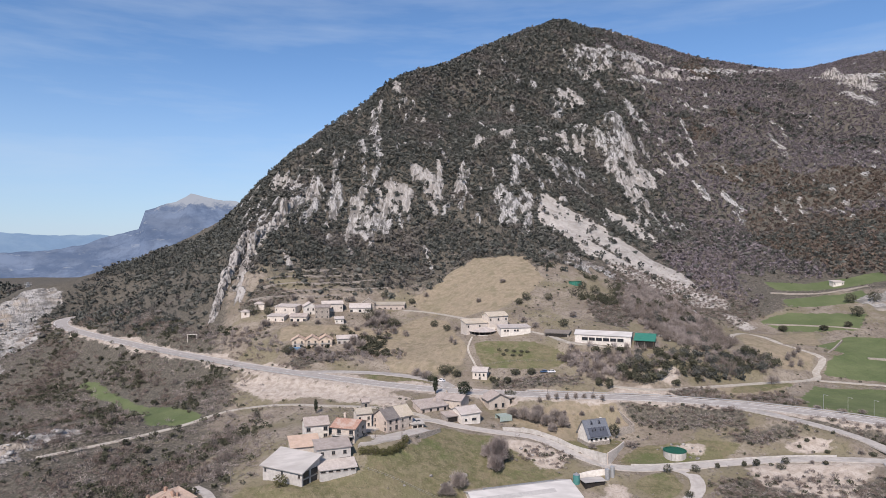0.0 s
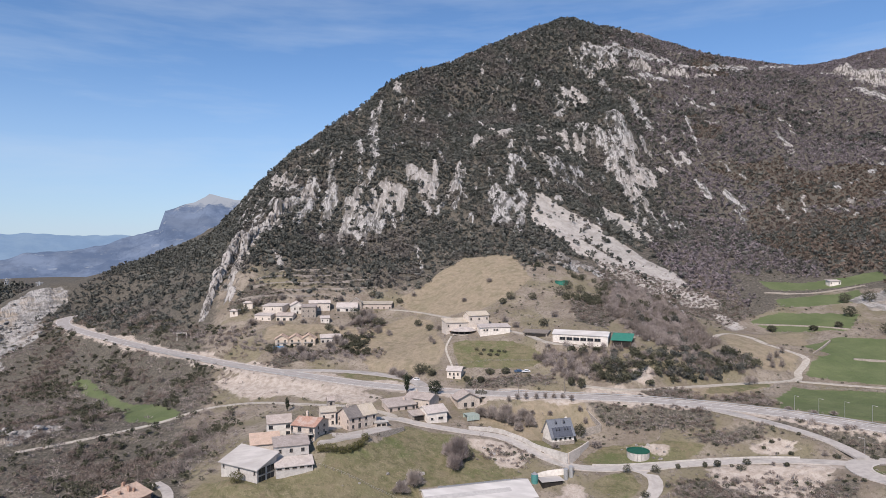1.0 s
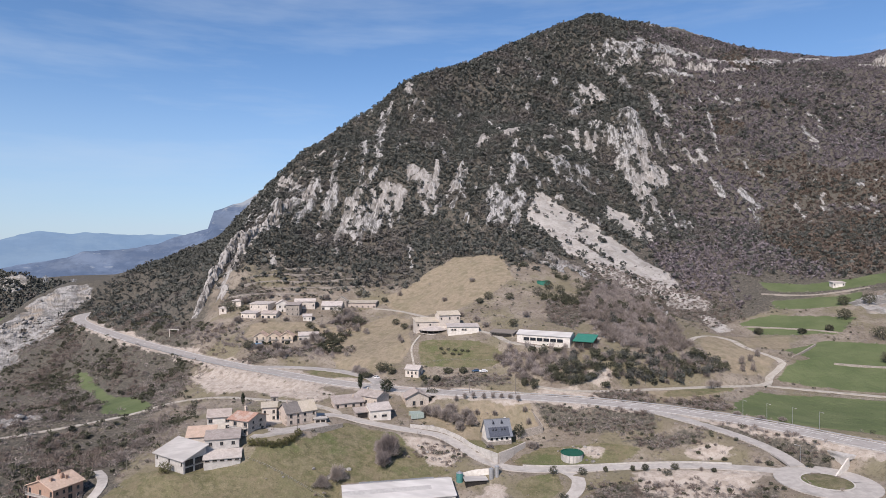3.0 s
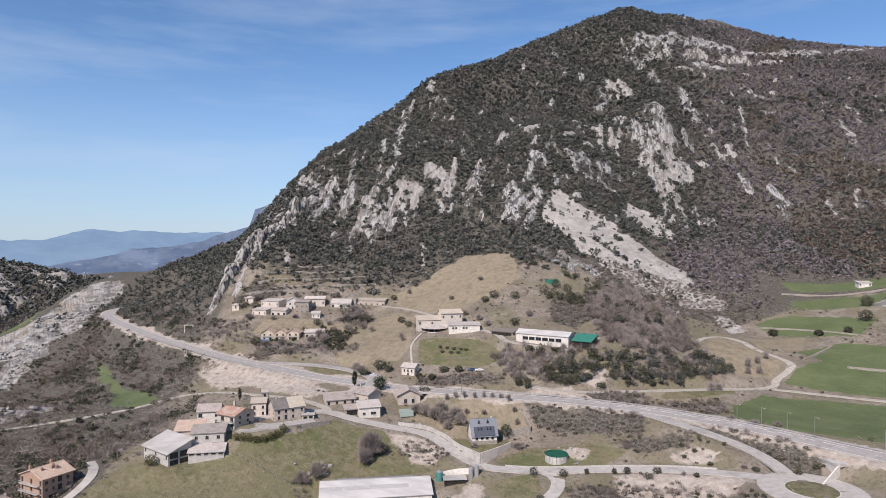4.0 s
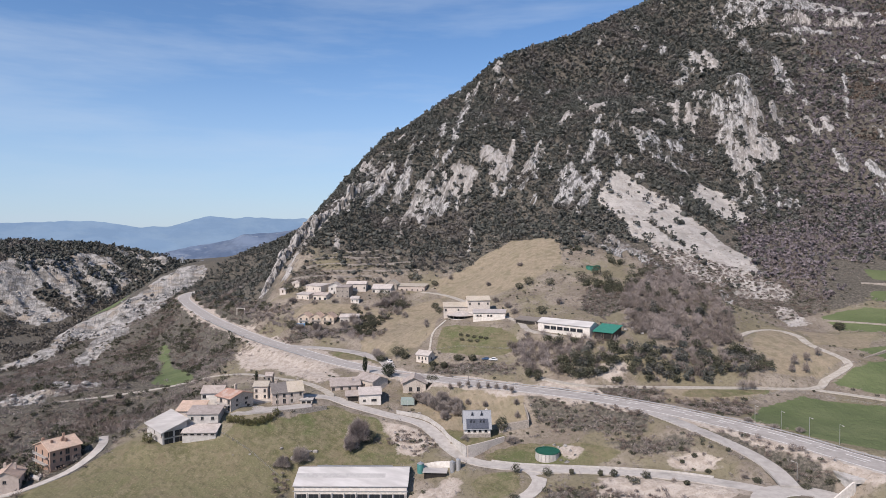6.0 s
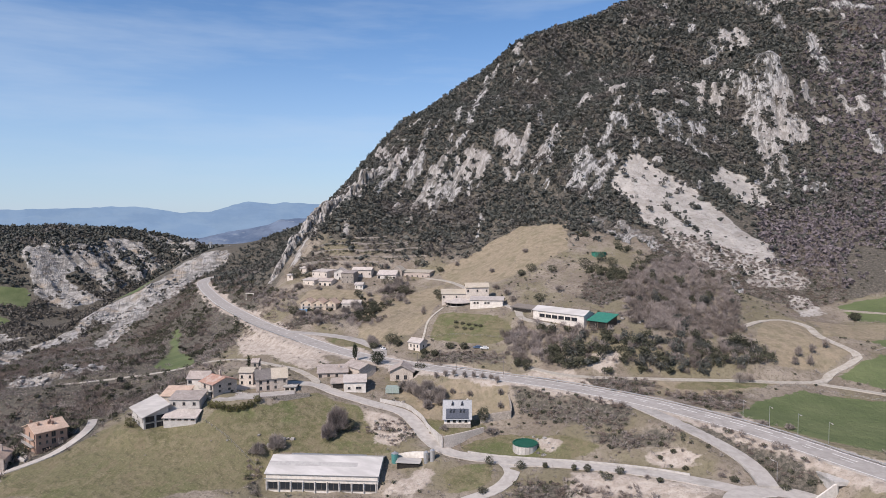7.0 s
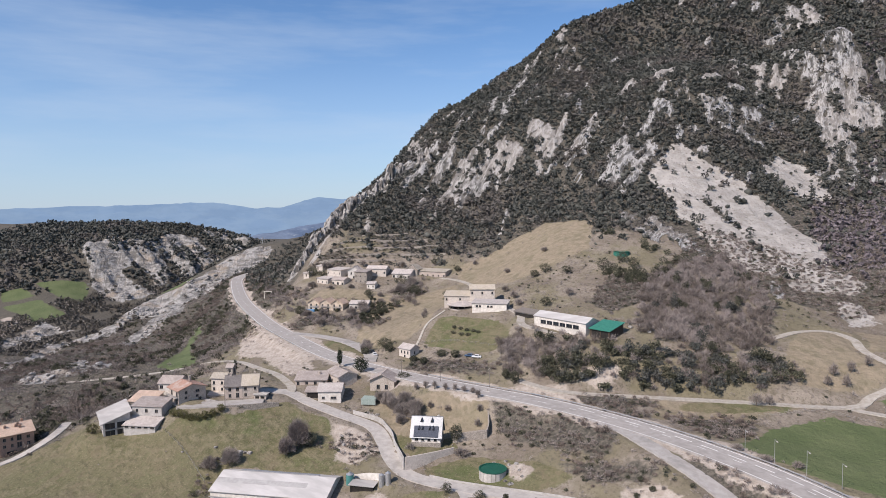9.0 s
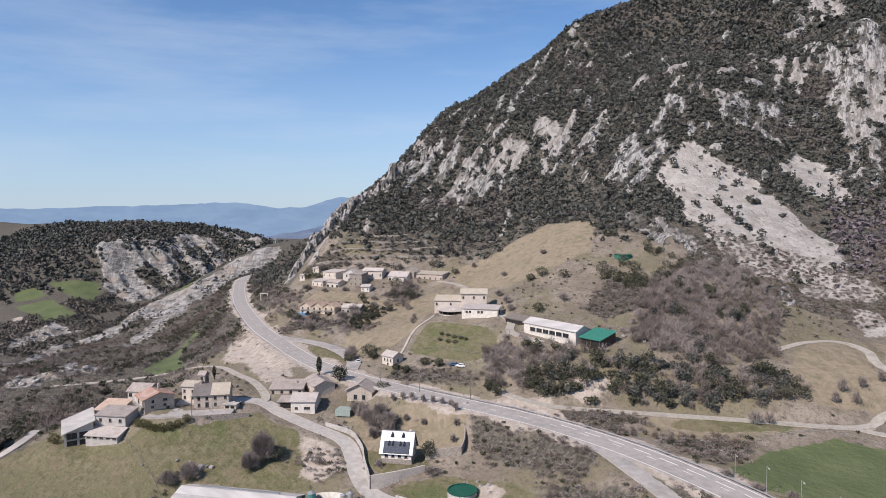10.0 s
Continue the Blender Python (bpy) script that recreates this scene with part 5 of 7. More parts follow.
house("hamlet_wing", -118.0, 432.5, 52.0, -14, 12, 6, 4.0, 1.0, "pale_stone", "pale_tiles", "low stone wing with a pale roof", kind="shed", front=win(12, [(3, 1.2)], w=0.9))
house("dark_porch_house", -103.0, 430.5, 51.5, -6, 11, 7, 4.6, 1.6, "pale_stone", "grey_tiles", "stone house with a dark porch", front=win(11, [(3, 1.2)], w=1.8, h=1.8))
house("white_gable_house", -98.5, 441.0, 55.0, 20, 8.6, 9, 7.0, 2.4, "white_plaster", "pale_tiles", "white gabled house of the upper hamlet", kind="cross", front=((2.5, 4.2, 1.0, 1.4), (6, 4.2, 1.0, 1.4), (4.2, 1.2, 1.1, 1.8)), right=win(9, [(2, 4.2)]))
house("rough_stone_house", -89.0, 437.0, 53.5, 5, 9.5, 8, 8.0, 1.0, "stone_wall", "grey_tiles", "rough stone house with small windows", kind="shed", front=win(9.5, [(3, 1.2), (3, 4.6)], w=0.8, h=1.0))
house("pale_roof_barn", -84.5, 448.5, 57.0, 14, 14, 8, 6.0, 1.6, "pale_stone", "pale_tiles", "stone barn with a pale roof", front=win(14, [(3, 2.6)], w=0.9), category="barn")
house("wide_gable_house", -65.5, 452.0, 56.2, 4, 14, 9, 3.6, 2.8, "white_plaster", "pale_tiles", "low white house with a wide pale roof", front=win(14, [(3, 0.9)], w=1.8, h=1.6))
house("round_roof_house", -60.5, 457.0, 57.5, 4, 9, 8, 5.2, 3.0, "stone_wall", "yellow_tiles", "weathered stone house behind with a steep pale roof", kind="cross")
house("long_low_house", -46.5, 459.0, 56.8, 0, 23, 8, 4.6, 1.2, "pink_plaster", "yellow_tiles", "long low plastered house with small windows", kind="shed", front=win(23, [(6, 1.5)], w=1.0, h=1.1))
house("small_white_house", -77.0, 430.0, 49.5, 14, 5.6, 5.6, 5.0, 1.2, "white_plaster", "pale_tiles", "small white cube house with four windows", front=win(5.6, [(2, 0.8), (2, 3.0)], w=0.8, h=1.0))
for k, (rx, ry) in enumerate(((-96.5, 396.5), (-88.6, 398.1), (-80.7, 399.7))):
    house("row_house", rx, ry, 40.2, 11, 7.9, 8.5, 5.2, 2.4, "ochre_plaster", "clay_tiles", "terraced ochre house with a gabled balcony front", kind="cross", front=((2, 3.2, 1.1, 1.4), (5.9, 3.2, 1.1, 1.4), (2, 0.6, 1.2, 1.6), (5.6, 0.4, 1.6, 1.8)), group="terraced row", overhang=0.6)
house("end_house", -68.5, 405.0, 41.0, 14, 12, 8, 4.2, 1.6, "grey_plaster", "pale_tiles", "low grey house at the end of the terrace", front=win(12, [(4, 1.2)], w=1.4, h=1.4))

# ---- the lower houses and sheds ----
house("brown_house", -101.6, 215.4, 9.1, 72, 11.4, 13.4, 8.5, 2.4, "brown_brick", "clay_tiles", "three-storey brown brick house with a clay tiled roof", front=((1.5, 6.2, 1.0, 1.2), (4.0, 6.2, 0.9, 1.2), (1.5, 3.6, 1.0, 1.2), (4.0, 3.6, 0.9, 1.2), (6.4, 5.8, 1.6, 2.1), (6.4, 3.0, 1.6, 2.1), (9.4, 6.0, 1.2, 1.2), (9.4, 3.4, 1.2, 1.2), (9.4, 0.8, 1.2, 1.4), (3.8, 0.2, 3.4, 1.9)), left=win(13.4, [(3, 5.8), (3, 3.0), (3, 0.4)], w=1.2, h=1.9), chimney=((-4.0, 3.5, 11.1), (-3.2, -2.2, 11.0), (0.4, -2.6, 10.9), (1.6, -3.4, 10.7), (1.2, -1.6, 11.2), (3.4, 3.0, 11.2)), overhang=0.6)
house("pink_house", -104.6, 196.8, 6.4, 38, 9, 9, 5.4, 2.4, "pink_plaster", "clay_tiles", "plastered house with a faded clay roof", kind="cross", front=((4.5, 3.4, 1.2, 1.1), (2.4, 0.8, 1.1, 1.2)), right=win(9, [(2, 3.0)]), chimney=((2, 1, 8.8), (-1.5, 2, 8.9)))
v, f = slab("yard", [(-104.5, 207.6, 9.6), (-98.6, 205.6, 9.6), (-96.0, 202.2, 9.0), (-101.6, 202.6, 9.0)], 1.6)
tagged(part("yard", joined("yard", [(v, f)]), "concrete"), "pale concrete yard between the brown and pink houses", "pavement", kind="structure")


def long_shed():
    # open bays closed by dark window panes that stand for their shaded depth
    thing = house("long_shed", 18.0, 236.6, 5.2, 17.5, 40, 19, 6.0, 3.0, "white_plaster", "white_sheet", "long white farm shed with a pale sheet roof and open bays", front=tuple((2.6 + 4.35 * k, 0.4, 3.7, 2.6) for k in range(9)), right=((9.5, 0.2, 7.0, 4.6),), overhang=0.5, category="shed")
    part("rib", boxes("rib", [(-20.5, 20.5, -9.75, -9.6, 4.0, 4.25)]), "galvanised", thing, "grey gutter along the front")
    for k in range(10):
        part("pillar", boxes("pillar", [(-19.8 + 4.36 * k - 0.2, -19.8 + 4.36 * k + 0.2, -9.9, -9.5, -1.5, 3.4)]), "concrete", thing)
    v, f = slab("strip", [(-20.4, -5.6, 7.46), (12, -5.6, 7.46), (12, -3.4, 8.16), (-20.4, -3.4, 8.16)], -0.03)
    part("roof_strip", joined("roof_strip", [(v, f)]), "dull_sheet", thing, "dull grey strip along the roof slope")
    part("roof_vent", boxes("roof_vent", [(-14, 14, 0.9, 1.9, 8.95, 9.2)]), "galvanised", thing, "dull strip along the ridge")


long_shed()
# walls and front panel painted near-black for the shade inside the shelter
house("open_shelter", 46.5, 245.5, 10.0, 14, 8, 4, 3.2, 0.3, "opening_shade", "grey_sheet", "open shelter under a grey sheet roof, its walls painted near-black as shade", kind="flat", doors=((4, 6.6, 2.7, "opening_shade"),), category="shed")
# ---- scattered growth ----
RNG = np.random.default_rng(7)
ICO = np.array([(0, 0, 1.0)] + [(0.894 * math.cos(math.tau * k / 5), 0.894 * math.sin(math.tau * k / 5), 0.447) for k in range(5)] + [(0.894 * math.cos(math.tau * (k + 0.5) / 5), 0.894 * math.sin(math.tau * (k + 0.5) / 5), -0.447) for k in range(5)] + [(0, 0, -1.0)])
ICO_FACES = np.array([(0, 1 + k, 1 + (k + 1) % 5) for k in range(5)] + [(1 + k, 6 + k, 1 + (k + 1) % 5) for k in range(5)] + [(1 + (k + 1) % 5, 6 + k, 6 + (k + 1) % 5) for k in range(5)] + [(11, 6 + (k + 1) % 5, 6 + k) for k in range(5)])


def mounds(p, radius, tall):
    """Lumpy low bushes: 20 facets each."""
    n = len(p)
    v = ICO[None] * RNG.uniform(0.55, 1.35, (n, 12, 1)) + RNG.normal(0, 0.16, (n, 12, 3))
    turn = RNG.uniform(0, math.tau, n)
    c, s = np.cos(turn)[:, None], np.sin(turn)[:, None]
    x, y, z = v[..., 0] * c - v[..., 1] * s, v[..., 0] * s + v[..., 1] * c, v[..., 2]
    stretch = RNG.uniform(0.75, 1.3, (n, 1))
    out = np.stack([p[:, 0:1] + x * radius[:, None] * stretch, p[:, 1:2] + y * radius[:, None] / stretch, p[:, 2:3] + (z * 0.5 + 0.36) * tall[:, None]], -1)
    faces = ICO_FACES[None] + 12 * np.arange(n)[:, None, None]
    return out.reshape(-1, 3), faces.reshape(-1, 3)


def leaf_cloud(p, radius, tall, count, leaf, low=0.15):
    """Crowns of single leaf clumps: count facets each, in an uneven ellipsoid."""
    n = len(p)
    d = RNG.normal(0, 1, (n, count, 3))
    d /= np.linalg.norm(d, axis=-1, keepdims=True)
    lobes = 1 + 0.28 * np.sin(3 * np.arctan2(d[..., 1], d[..., 0]) + RNG.uniform(0, 6, (n, 1))) * np.sin(4 * d[..., 2] + RNG.uniform(0, 6, (n, 1)))
    r = RNG.uniform(0.25, 1.0, (n, count)) ** 0.45 * lobes
    c = d * r[..., None] * np.stack([radius, radius, tall * (0.5 - low / 2)], -1)[:, None]
    c = c + p[:, None] + np.stack([np.zeros(n), np.zeros(n), tall * (0.5 + low / 2)], -1)[:, None]
    a, b = RNG.normal(0, 1, (n, count, 3)), RNG.normal(0, 1, (n, count, 3))
    a /= np.linalg.norm(a, axis=-1, keepdims=True)
    b = b - (a * b).sum(-1, keepdims=True) * a
    b /= np.linalg.norm(b, axis=-1, keepdims=True)
    s = (leaf if np.ndim(leaf) else np.full(n, leaf))[:, None, None] * RNG.uniform(0.6, 1.3, (n, count, 1))
    v = np.stack([c + a * s, c - a * 0.5 * s + b * 0.85 * s, c - a * 0.5 * s - b * 0.85 * s], 2)
    return v.reshape(-1, 3), np.arange(n * count * 3).reshape(-1, 3)


def twig_cloud(p, radius, tall, count, thick):
    """Leafless crowns: thin twigs that fan out from the stem to a rounded, uneven dome."""
    n = len(p)
    turn, up = RNG.uniform(0, math.tau, (n, count)), RNG.uniform(-0.25, 1.0, (n, count))
    flat = np.sqrt(np.clip(1 - up * up, 0, 1))
    lobe = 1 + 0.22 * np.sin(3 * turn + RNG.uniform(0, 6, (n, 1))) * flat + 0.15 * np.sin(5 * up + RNG.uniform(0, 6, (n, 1)))
    reach = RNG.uniform(0.2, 1.0, (n, count)) ** 0.5 * lobe
    tip = np.stack([np.cos(turn) * flat * reach * radius[:, None], np.sin(turn) * flat * reach * radius[:, None], (0.38 + 0.62 * up * reach) * tall[:, None]], -1)
    root = np.stack([np.zeros((n, count)), np.zeros((n, count)), np.broadcast_to(0.12 * tall[:, None], (n, count))], -1)
    foot = tip + (root - tip) * RNG.uniform(0.25, 0.6, (n, count, 1)) + RNG.normal(0, 0.09, (n, count, 3)) * radius[:, None, None]
    side = np.cross(tip - foot, RNG.normal(0, 1, (n, count, 3)))
    side *= (thick * RNG.uniform(0.6, 1.4, (n, count)))[..., None] / (np.linalg.norm(side, axis=-1, keepdims=True) + 1e-6)
    tip, foot = tip + p[:, None], foot + p[:, None]
    v = np.stack([foot - side, foot + side, tip], 2)
    return v.reshape(-1, 3), np.arange(n * count * 3).reshape(-1, 3)


def lobed(p, radius, tall, count):
    """Splits each crown into smaller ones set round the stem: place, radius and height of each."""
    q, r, t = np.repeat(p, count, 0), np.repeat(radius, count), np.repeat(tall, count)
    turn, out, up = RNG.uniform(0, math.tau, len(q)), RNG.uniform(0.15, 0.75, len(q)) * r, RNG.uniform(0.0, 0.5, len(q))
    q = q + np.stack([np.cos(turn) * out, np.sin(turn) * out, up * t * (1 - 0.5 * out / r)], -1)
    return q, r * RNG.uniform(0.34, 0.6, len(q)), t * RNG.uniform(0.36, 0.58, len(q))


def stems(p, tall, thick):
    """Tapered three-sided trunks."""
    n = len(p)
    turn = RNG.uniform(0, math.tau, n)[:, None] + np.array([0, math.tau / 3, math.tau * 2 / 3])
    ring = np.stack([np.cos(turn), np.sin(turn), np.zeros_like(turn)], -1) * (thick * RNG.uniform(0.6, 1.3, (n, 1, 1)))
    foot = p[:, None] + ring - np.array([0, 0, 0.4])
    lean = RNG.normal(0, 0.08, (n, 3)) * tall[:, None]
    tip = p[:, None] + ring * 0.25 + (lean * np.array([1, 1, 0]) + np.stack([np.zeros(n), np.zeros(n), tall], -1))[:, None]
    v = np.concatenate([foot, tip], 1)
    f = np.array([(0, 1, 4), (0, 4, 3), (1, 2, 5), (1, 5, 4), (2, 0, 3), (2, 3, 5)])
    return v.reshape(-1, 3), (f[None] + 6 * np.arange(n)[:, None, None]).reshape(-1, 3)


def free_of_works(x, y, gap=1.5):
    ok = np.ones(x.shape, bool)
    for name, line in WAYS.items():
        d, _ = from_line(x, y, [tuple(p) for p in line[::2]] + [tuple(line[-1])])
        ok &= d > HALF[name] + gap
    ok &= np.hypot(x - ISLAND.x, y - ISLAND.y) > 18
    for ob in PADS_DONE:
        c, turn = ob.location, ob.rotation_euler.z
        u, v = (x - c.x) * math.cos(turn) + (y - c.y) * math.sin(turn), -(x - c.x) * math.sin(turn) + (y - c.y) * math.cos(turn)
        sx, sy = SIZES[ob.name]
        ok &= (np.abs(u) > sx + gap) | (np.abs(v) > sy + gap)
    return ok


SIZES = {ob.name: tuple(max(abs(v[k]) for v in ob.children[1].bound_box) for k in (0, 1)) for ob in PADS_DONE}


def scatter(x0, x1, y0, y1, step, chance, gap=1.5):
    """Points on the ground, thinned by chance(x, y, z, rock, masks)."""
    gx, gy = np.meshgrid(np.arange(x0, x1, step), np.arange(y0, y1, step))
    x, y = (gx + RNG.uniform(-0.85, 0.85, gx.shape) * step).ravel(), (gy + RNG.uniform(-0.85, 0.85, gy.shape) * step).ravel()
    z, rock, masks = land(x, y)
    keep = RNG.uniform(0, 1, x.shape) < chance(x, y, z, rock, masks)
    keep[keep] &= free_of_works(x[keep], y[keep], gap)
    return np.stack([x, y, z], -1)[keep]


def growth(name, pieces, material, label, category="bushes"):
    verts, faces, k = [], [], 0
    for v, f in pieces:
        verts.append(v)
        faces.append(f + k)
        k += len(v)
    me = mesh_of(name, np.concatenate(verts), np.concatenate(faces))
    return tagged(part(name, me, material), label, category, kind="stuff")


def open_land(masks):
    out = 1 - np.clip(masks["green"] + masks["lawn"] + masks["dry"] + masks["soil"] * 0.9, 0, 1)
    return out * (1 - 0.95 * masks["scar"]) * (1 - 0.85 * masks["pale"])


def flank(x, y):
    """0 on the evergreen west face of the mountain, 1 on its bare eastern flank."""
    return smooth(205, 285, x + 0.95 * np.clip(640 - y, 0, 120) + 40 * fbm(x, y, 120, 3, 61) - 0.10 * (y - 700))


def on_mountain(x, y, z):
    spur = smooth(-165, -185, x)
    y, z = y + 34 * spur, z + 22 * spur * (z > 36)
    return smooth(455, 500, y + 22 * fbm(x, y, 50, 3, 62)) * (y < crest(x) + 25) * smooth(40, 62, z + 18 * smooth(-230, -280, x)) * (1 - smooth(215, 240, x) * (1 - smooth(72, 84, z + 10 * fbm(x, y, 30, 3, 73))))


def evergreen_chance(x, y, z, rock, masks):
    e = flank(x, y)
    base_cover = 0.97 * (1 - e) + e * (0.12 + 0.5 * smooth(0.05, 0.35, fbm(x, y, 70, 4, 76)))
    patch = smooth(-0.55, -0.15, fbm(x, y, 40, 3, 63))
    low = smooth(60, 108, z + 26 * fbm(x, y, 34, 3, 64))
    return on_mountain(x, y, z) * open_land(masks) * base_cover * (0.55 + 0.45 * patch) * (0.22 + 0.78 * low) * (1 - 0.93 * smooth(0.40, 0.68, rock))


def bare_chance(x, y, z, rock, masks):
    e = flank(x, y)
    return on_mountain(x, y, z) * open_land(masks) * (0.92 * e + 0.05) * (1 - 0.95 * smooth(0.36, 0.6, rock))


def sized(p, lo, hi):
    r = lo + (hi - lo) * RNG.uniform(0, 1, len(p)) ** 1.6
    return r, r * RNG.uniform(0.9, 1.5, len(p))


near_face = scatter(-400, 420, 450, 800, 2.2, evergreen_chance)
far_face = scatter(-420, 560, 800, 1310, 3.6, evergreen_chance)
near_r, near_t = sized(near_face, 0.7, 2.5)
far_r, far_t = sized(far_face, 1.1, 3.3)
lump = RNG.uniform(0, 1, len(near_face)) < 0.15
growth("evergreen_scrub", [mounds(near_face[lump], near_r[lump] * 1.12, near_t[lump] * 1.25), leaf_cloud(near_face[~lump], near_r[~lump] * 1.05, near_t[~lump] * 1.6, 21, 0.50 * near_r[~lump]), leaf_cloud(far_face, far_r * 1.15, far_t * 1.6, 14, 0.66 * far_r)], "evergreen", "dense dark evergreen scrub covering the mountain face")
bare = scatter(180, 780, 470, 1310, 3.6, bare_chance)
split = fbm(bare[:, 0], bare[:, 1], 90, 3, 65) + smooth(830, 640, bare[:, 1]) * 0.5 - 0.25
greys, reds = bare[split < 0.12], bare[split >= 0.12]
grey_r, grey_t = sized(greys, 1.0, 2.3)
red_r, red_t = sized(reds, 1.0, 2.2)
growth("bare_scrub", [leaf_cloud(greys, grey_r, grey_t * 1.5, 15, 0.62 * grey_r)], "bare_scrub", "grey-brown leafless scrub on the eastern flank")
growth("russet_scrub", [leaf_cloud(reds, red_r, red_t * 1.5, 15, 0.62 * red_r)], "red_scrub", "russet leafless scrub on the lower eastern flank")


def west_chance(x, y, z, rock, masks):
    zone = smooth(-78, -110, x + 0.35 * (y - 300)) * smooth(640, 560, y) * (z < 48) * smooth(-420, -340, x)
    zone = np.maximum(zone, smooth(-96, -112, x) * (y < 330))
    return zone * open_land(masks) * (0.22 + 0.75 * smooth(-0.3, 0.15, fbm(x, y, 26, 3, 66)))


west = scatter(-420, -80, 190, 620, 2.25, west_chance)
dark = fbm(west[:, 0], west[:, 1], 18, 3, 67) + RNG.normal(0, 0.25, len(west)) > 0.30
tone = RNG.uniform(-0.25, 0.25, len(west)) + fbm(west[:, 0], west[:, 1], 22, 3, 77) > 0.02
brown = west[~dark & tone]
growth("slope_thicket", [twig_cloud(brown, *sized(brown, 1.3, 3.3), 34, 0.15)], "brown_twigs", "brown leafless thicket and small trees on the slope below the road")
plain_west = west[~dark & ~tone]
growth("slope_scrub", [twig_cloud(plain_west, *sized(plain_west, 1.1, 2.8), 28, 0.14)], "twigs", "grey leafless thicket on the slope below the road")
growth("slope_bushes", [leaf_cloud(west[dark], *sized(west[dark], 1.1, 2.2), 34, 0.50)], "oak_leaf", "dark evergreen bushes on the slope below the road")


def rough_chance(x, y, z, rock, masks):
    zone = ((x > -130) & (x < 330) & (y > 196) & (y < 545)).astype(float)
    patch = smooth(-0.35, 0.12, fbm(x, y, 24, 3, 68))
    return zone * (0.10 + 0.8 * patch * open_land(masks)) * (1 - masks["green"]) * (1 - 0.93 * masks["lawn"]) * (1 - 0.85 * masks["dry"]) * (1 - 0.3 * masks["soil"])


rough = scatter(-130, 330, 196, 545, 3.1, rough_chance)
green = RNG.uniform(0, 1, len(rough)) < 0.13
growth("rough_scrub", [twig_cloud(rough[~green], *sized(rough[~green], 0.6, 2.0), 28, 0.075)], "twigs", "low leafless scrub on banks and waste ground")
growth("bank_bushes", [leaf_cloud(rough[green], *sized(rough[green], 0.5, 1.3), 56, 0.22)], "oak_leaf", "small dark bushes on banks and waste ground")


def hill_chance(x, y, z, rock, masks):
    scar = masks["pale"]
    return smooth(-8, 14, z + 12 * fbm(x, y, 60, 3, 69)) * smooth(-540, -590, x) * (1 - np.clip(masks["green"], 0, 1)) * (1 - scar * (0.995 - 0.95 * smooth(0.17, 0.24, fbm(0.75 * x + 0.65 * y, (0.75 * y - 0.65 * x) * 0.5, 42, 3, 70))))


hill = scatter(-960, -520, 440, 940, 5.4, hill_chance)
hill_r, hill_t = sized(hill, 1.8, 3.7)
lump = RNG.uniform(0, 1, len(hill)) < 0.4
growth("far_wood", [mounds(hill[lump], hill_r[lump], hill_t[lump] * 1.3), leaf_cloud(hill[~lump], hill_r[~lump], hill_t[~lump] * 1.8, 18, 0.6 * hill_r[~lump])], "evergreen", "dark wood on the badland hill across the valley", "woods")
vale = scatter(-640, -380, 380, 900, 4.2, lambda x, y, z, rock, masks: (z < 20) * 0.95 * (1 - 0.9 * masks["pale"]) * (1 - masks["green"]) * smooth(-0.35, 0.1, fbm(x, y, 40, 3, 71)))
vale_r, vale_t = sized(vale, 1.3, 3.0)
growth("valley_scrub", [leaf_cloud(vale, vale_r, vale_t * 1.5, 22, 0.5 * vale_r)], "valley_brush", "grey scrub along the valley floor")

rubble = scatter(-760, -190, 280, 900, 3.6, lambda x, y, z, rock, masks: 0.5 * smooth(0.4, 0.8, masks["pale"]) * smooth(-0.2, 0.3, fbm(x, y, 22, 3, 81)) * smooth(-720, -560, x))
size = RNG.uniform(0.5, 2.2, len(rubble))
growth("ridge_rubble", [mounds(rubble, size, size * RNG.uniform(0.8, 1.5, len(rubble)))], "ridge_rock", "grey rubble and ledges on the pale ridge", "rocks")

# ---- woods round the farm ----
WOOD = [(104, 423), (118, 448), (135, 468), (151, 454), (162, 426), (164, 380), (150, 362), (120, 350), (109, 361)]
GROVE = [(50, 342), (62, 352), (97, 342), (82, 328), (84, 319), (66, 320)]
DARK = [(80, 328), (90, 336), (107, 341), (133, 353), (168, 364), (174, 350), (144, 333), (115, 325), (96, 319), (82, 318)]
BUSHY = [(62, 476), (78, 452), (82, 415), (92, 398), (105, 412), (118, 448), (85, 472)]


def wood_chance(x, y, z, rock, masks):
    m = smooth(-3, 3, np.maximum(np.maximum(inside(x, y, WOOD), inside(x, y, GROVE)), inside(x, y, DARK))) * (1 - masks["scar"])
    return m * (0.68 + 0.32 * smooth(-0.3, 0.3, fbm(x, y, 18, 2, 78)))


trees = scatter(40, 185, 312, 495, 2.7, wood_chance)
in_dark = inside(trees[:, 0], trees[:, 1], DARK) > -1
odd = RNG.uniform(0, 1, len(trees)) + 0.5 * fbm(trees[:, 0], trees[:, 1], 15, 2, 82)
evergreen = (in_dark & (odd < 0.76)) | (odd < -0.02)
oaks, bares = trees[evergreen], trees[~evergreen]
r = RNG.uniform(1.7, 3.5, len(bares))
tall = r * RNG.uniform(1.3, 2.1, len(bares))
tone = fbm(bares[:, 0], bares[:, 1], 16, 2, 79) + RNG.normal(0, 0.3, len(bares)) > 0.0
for pick, shade, label in ((tone, "wood_twigs", "grey leafless wood behind the barns"), (~tone, "dark_wood_twigs", "brown leafless wood behind the barns")):
    growth("leafless_wood", [twig_cloud(bares[pick], r[pick], tall[pick], 200, 0.07), stems(bares[pick], tall[pick] * 0.8, 0.16)], shade, label, "woods")
r = RNG.uniform(1.8, 3.9, len(oaks))
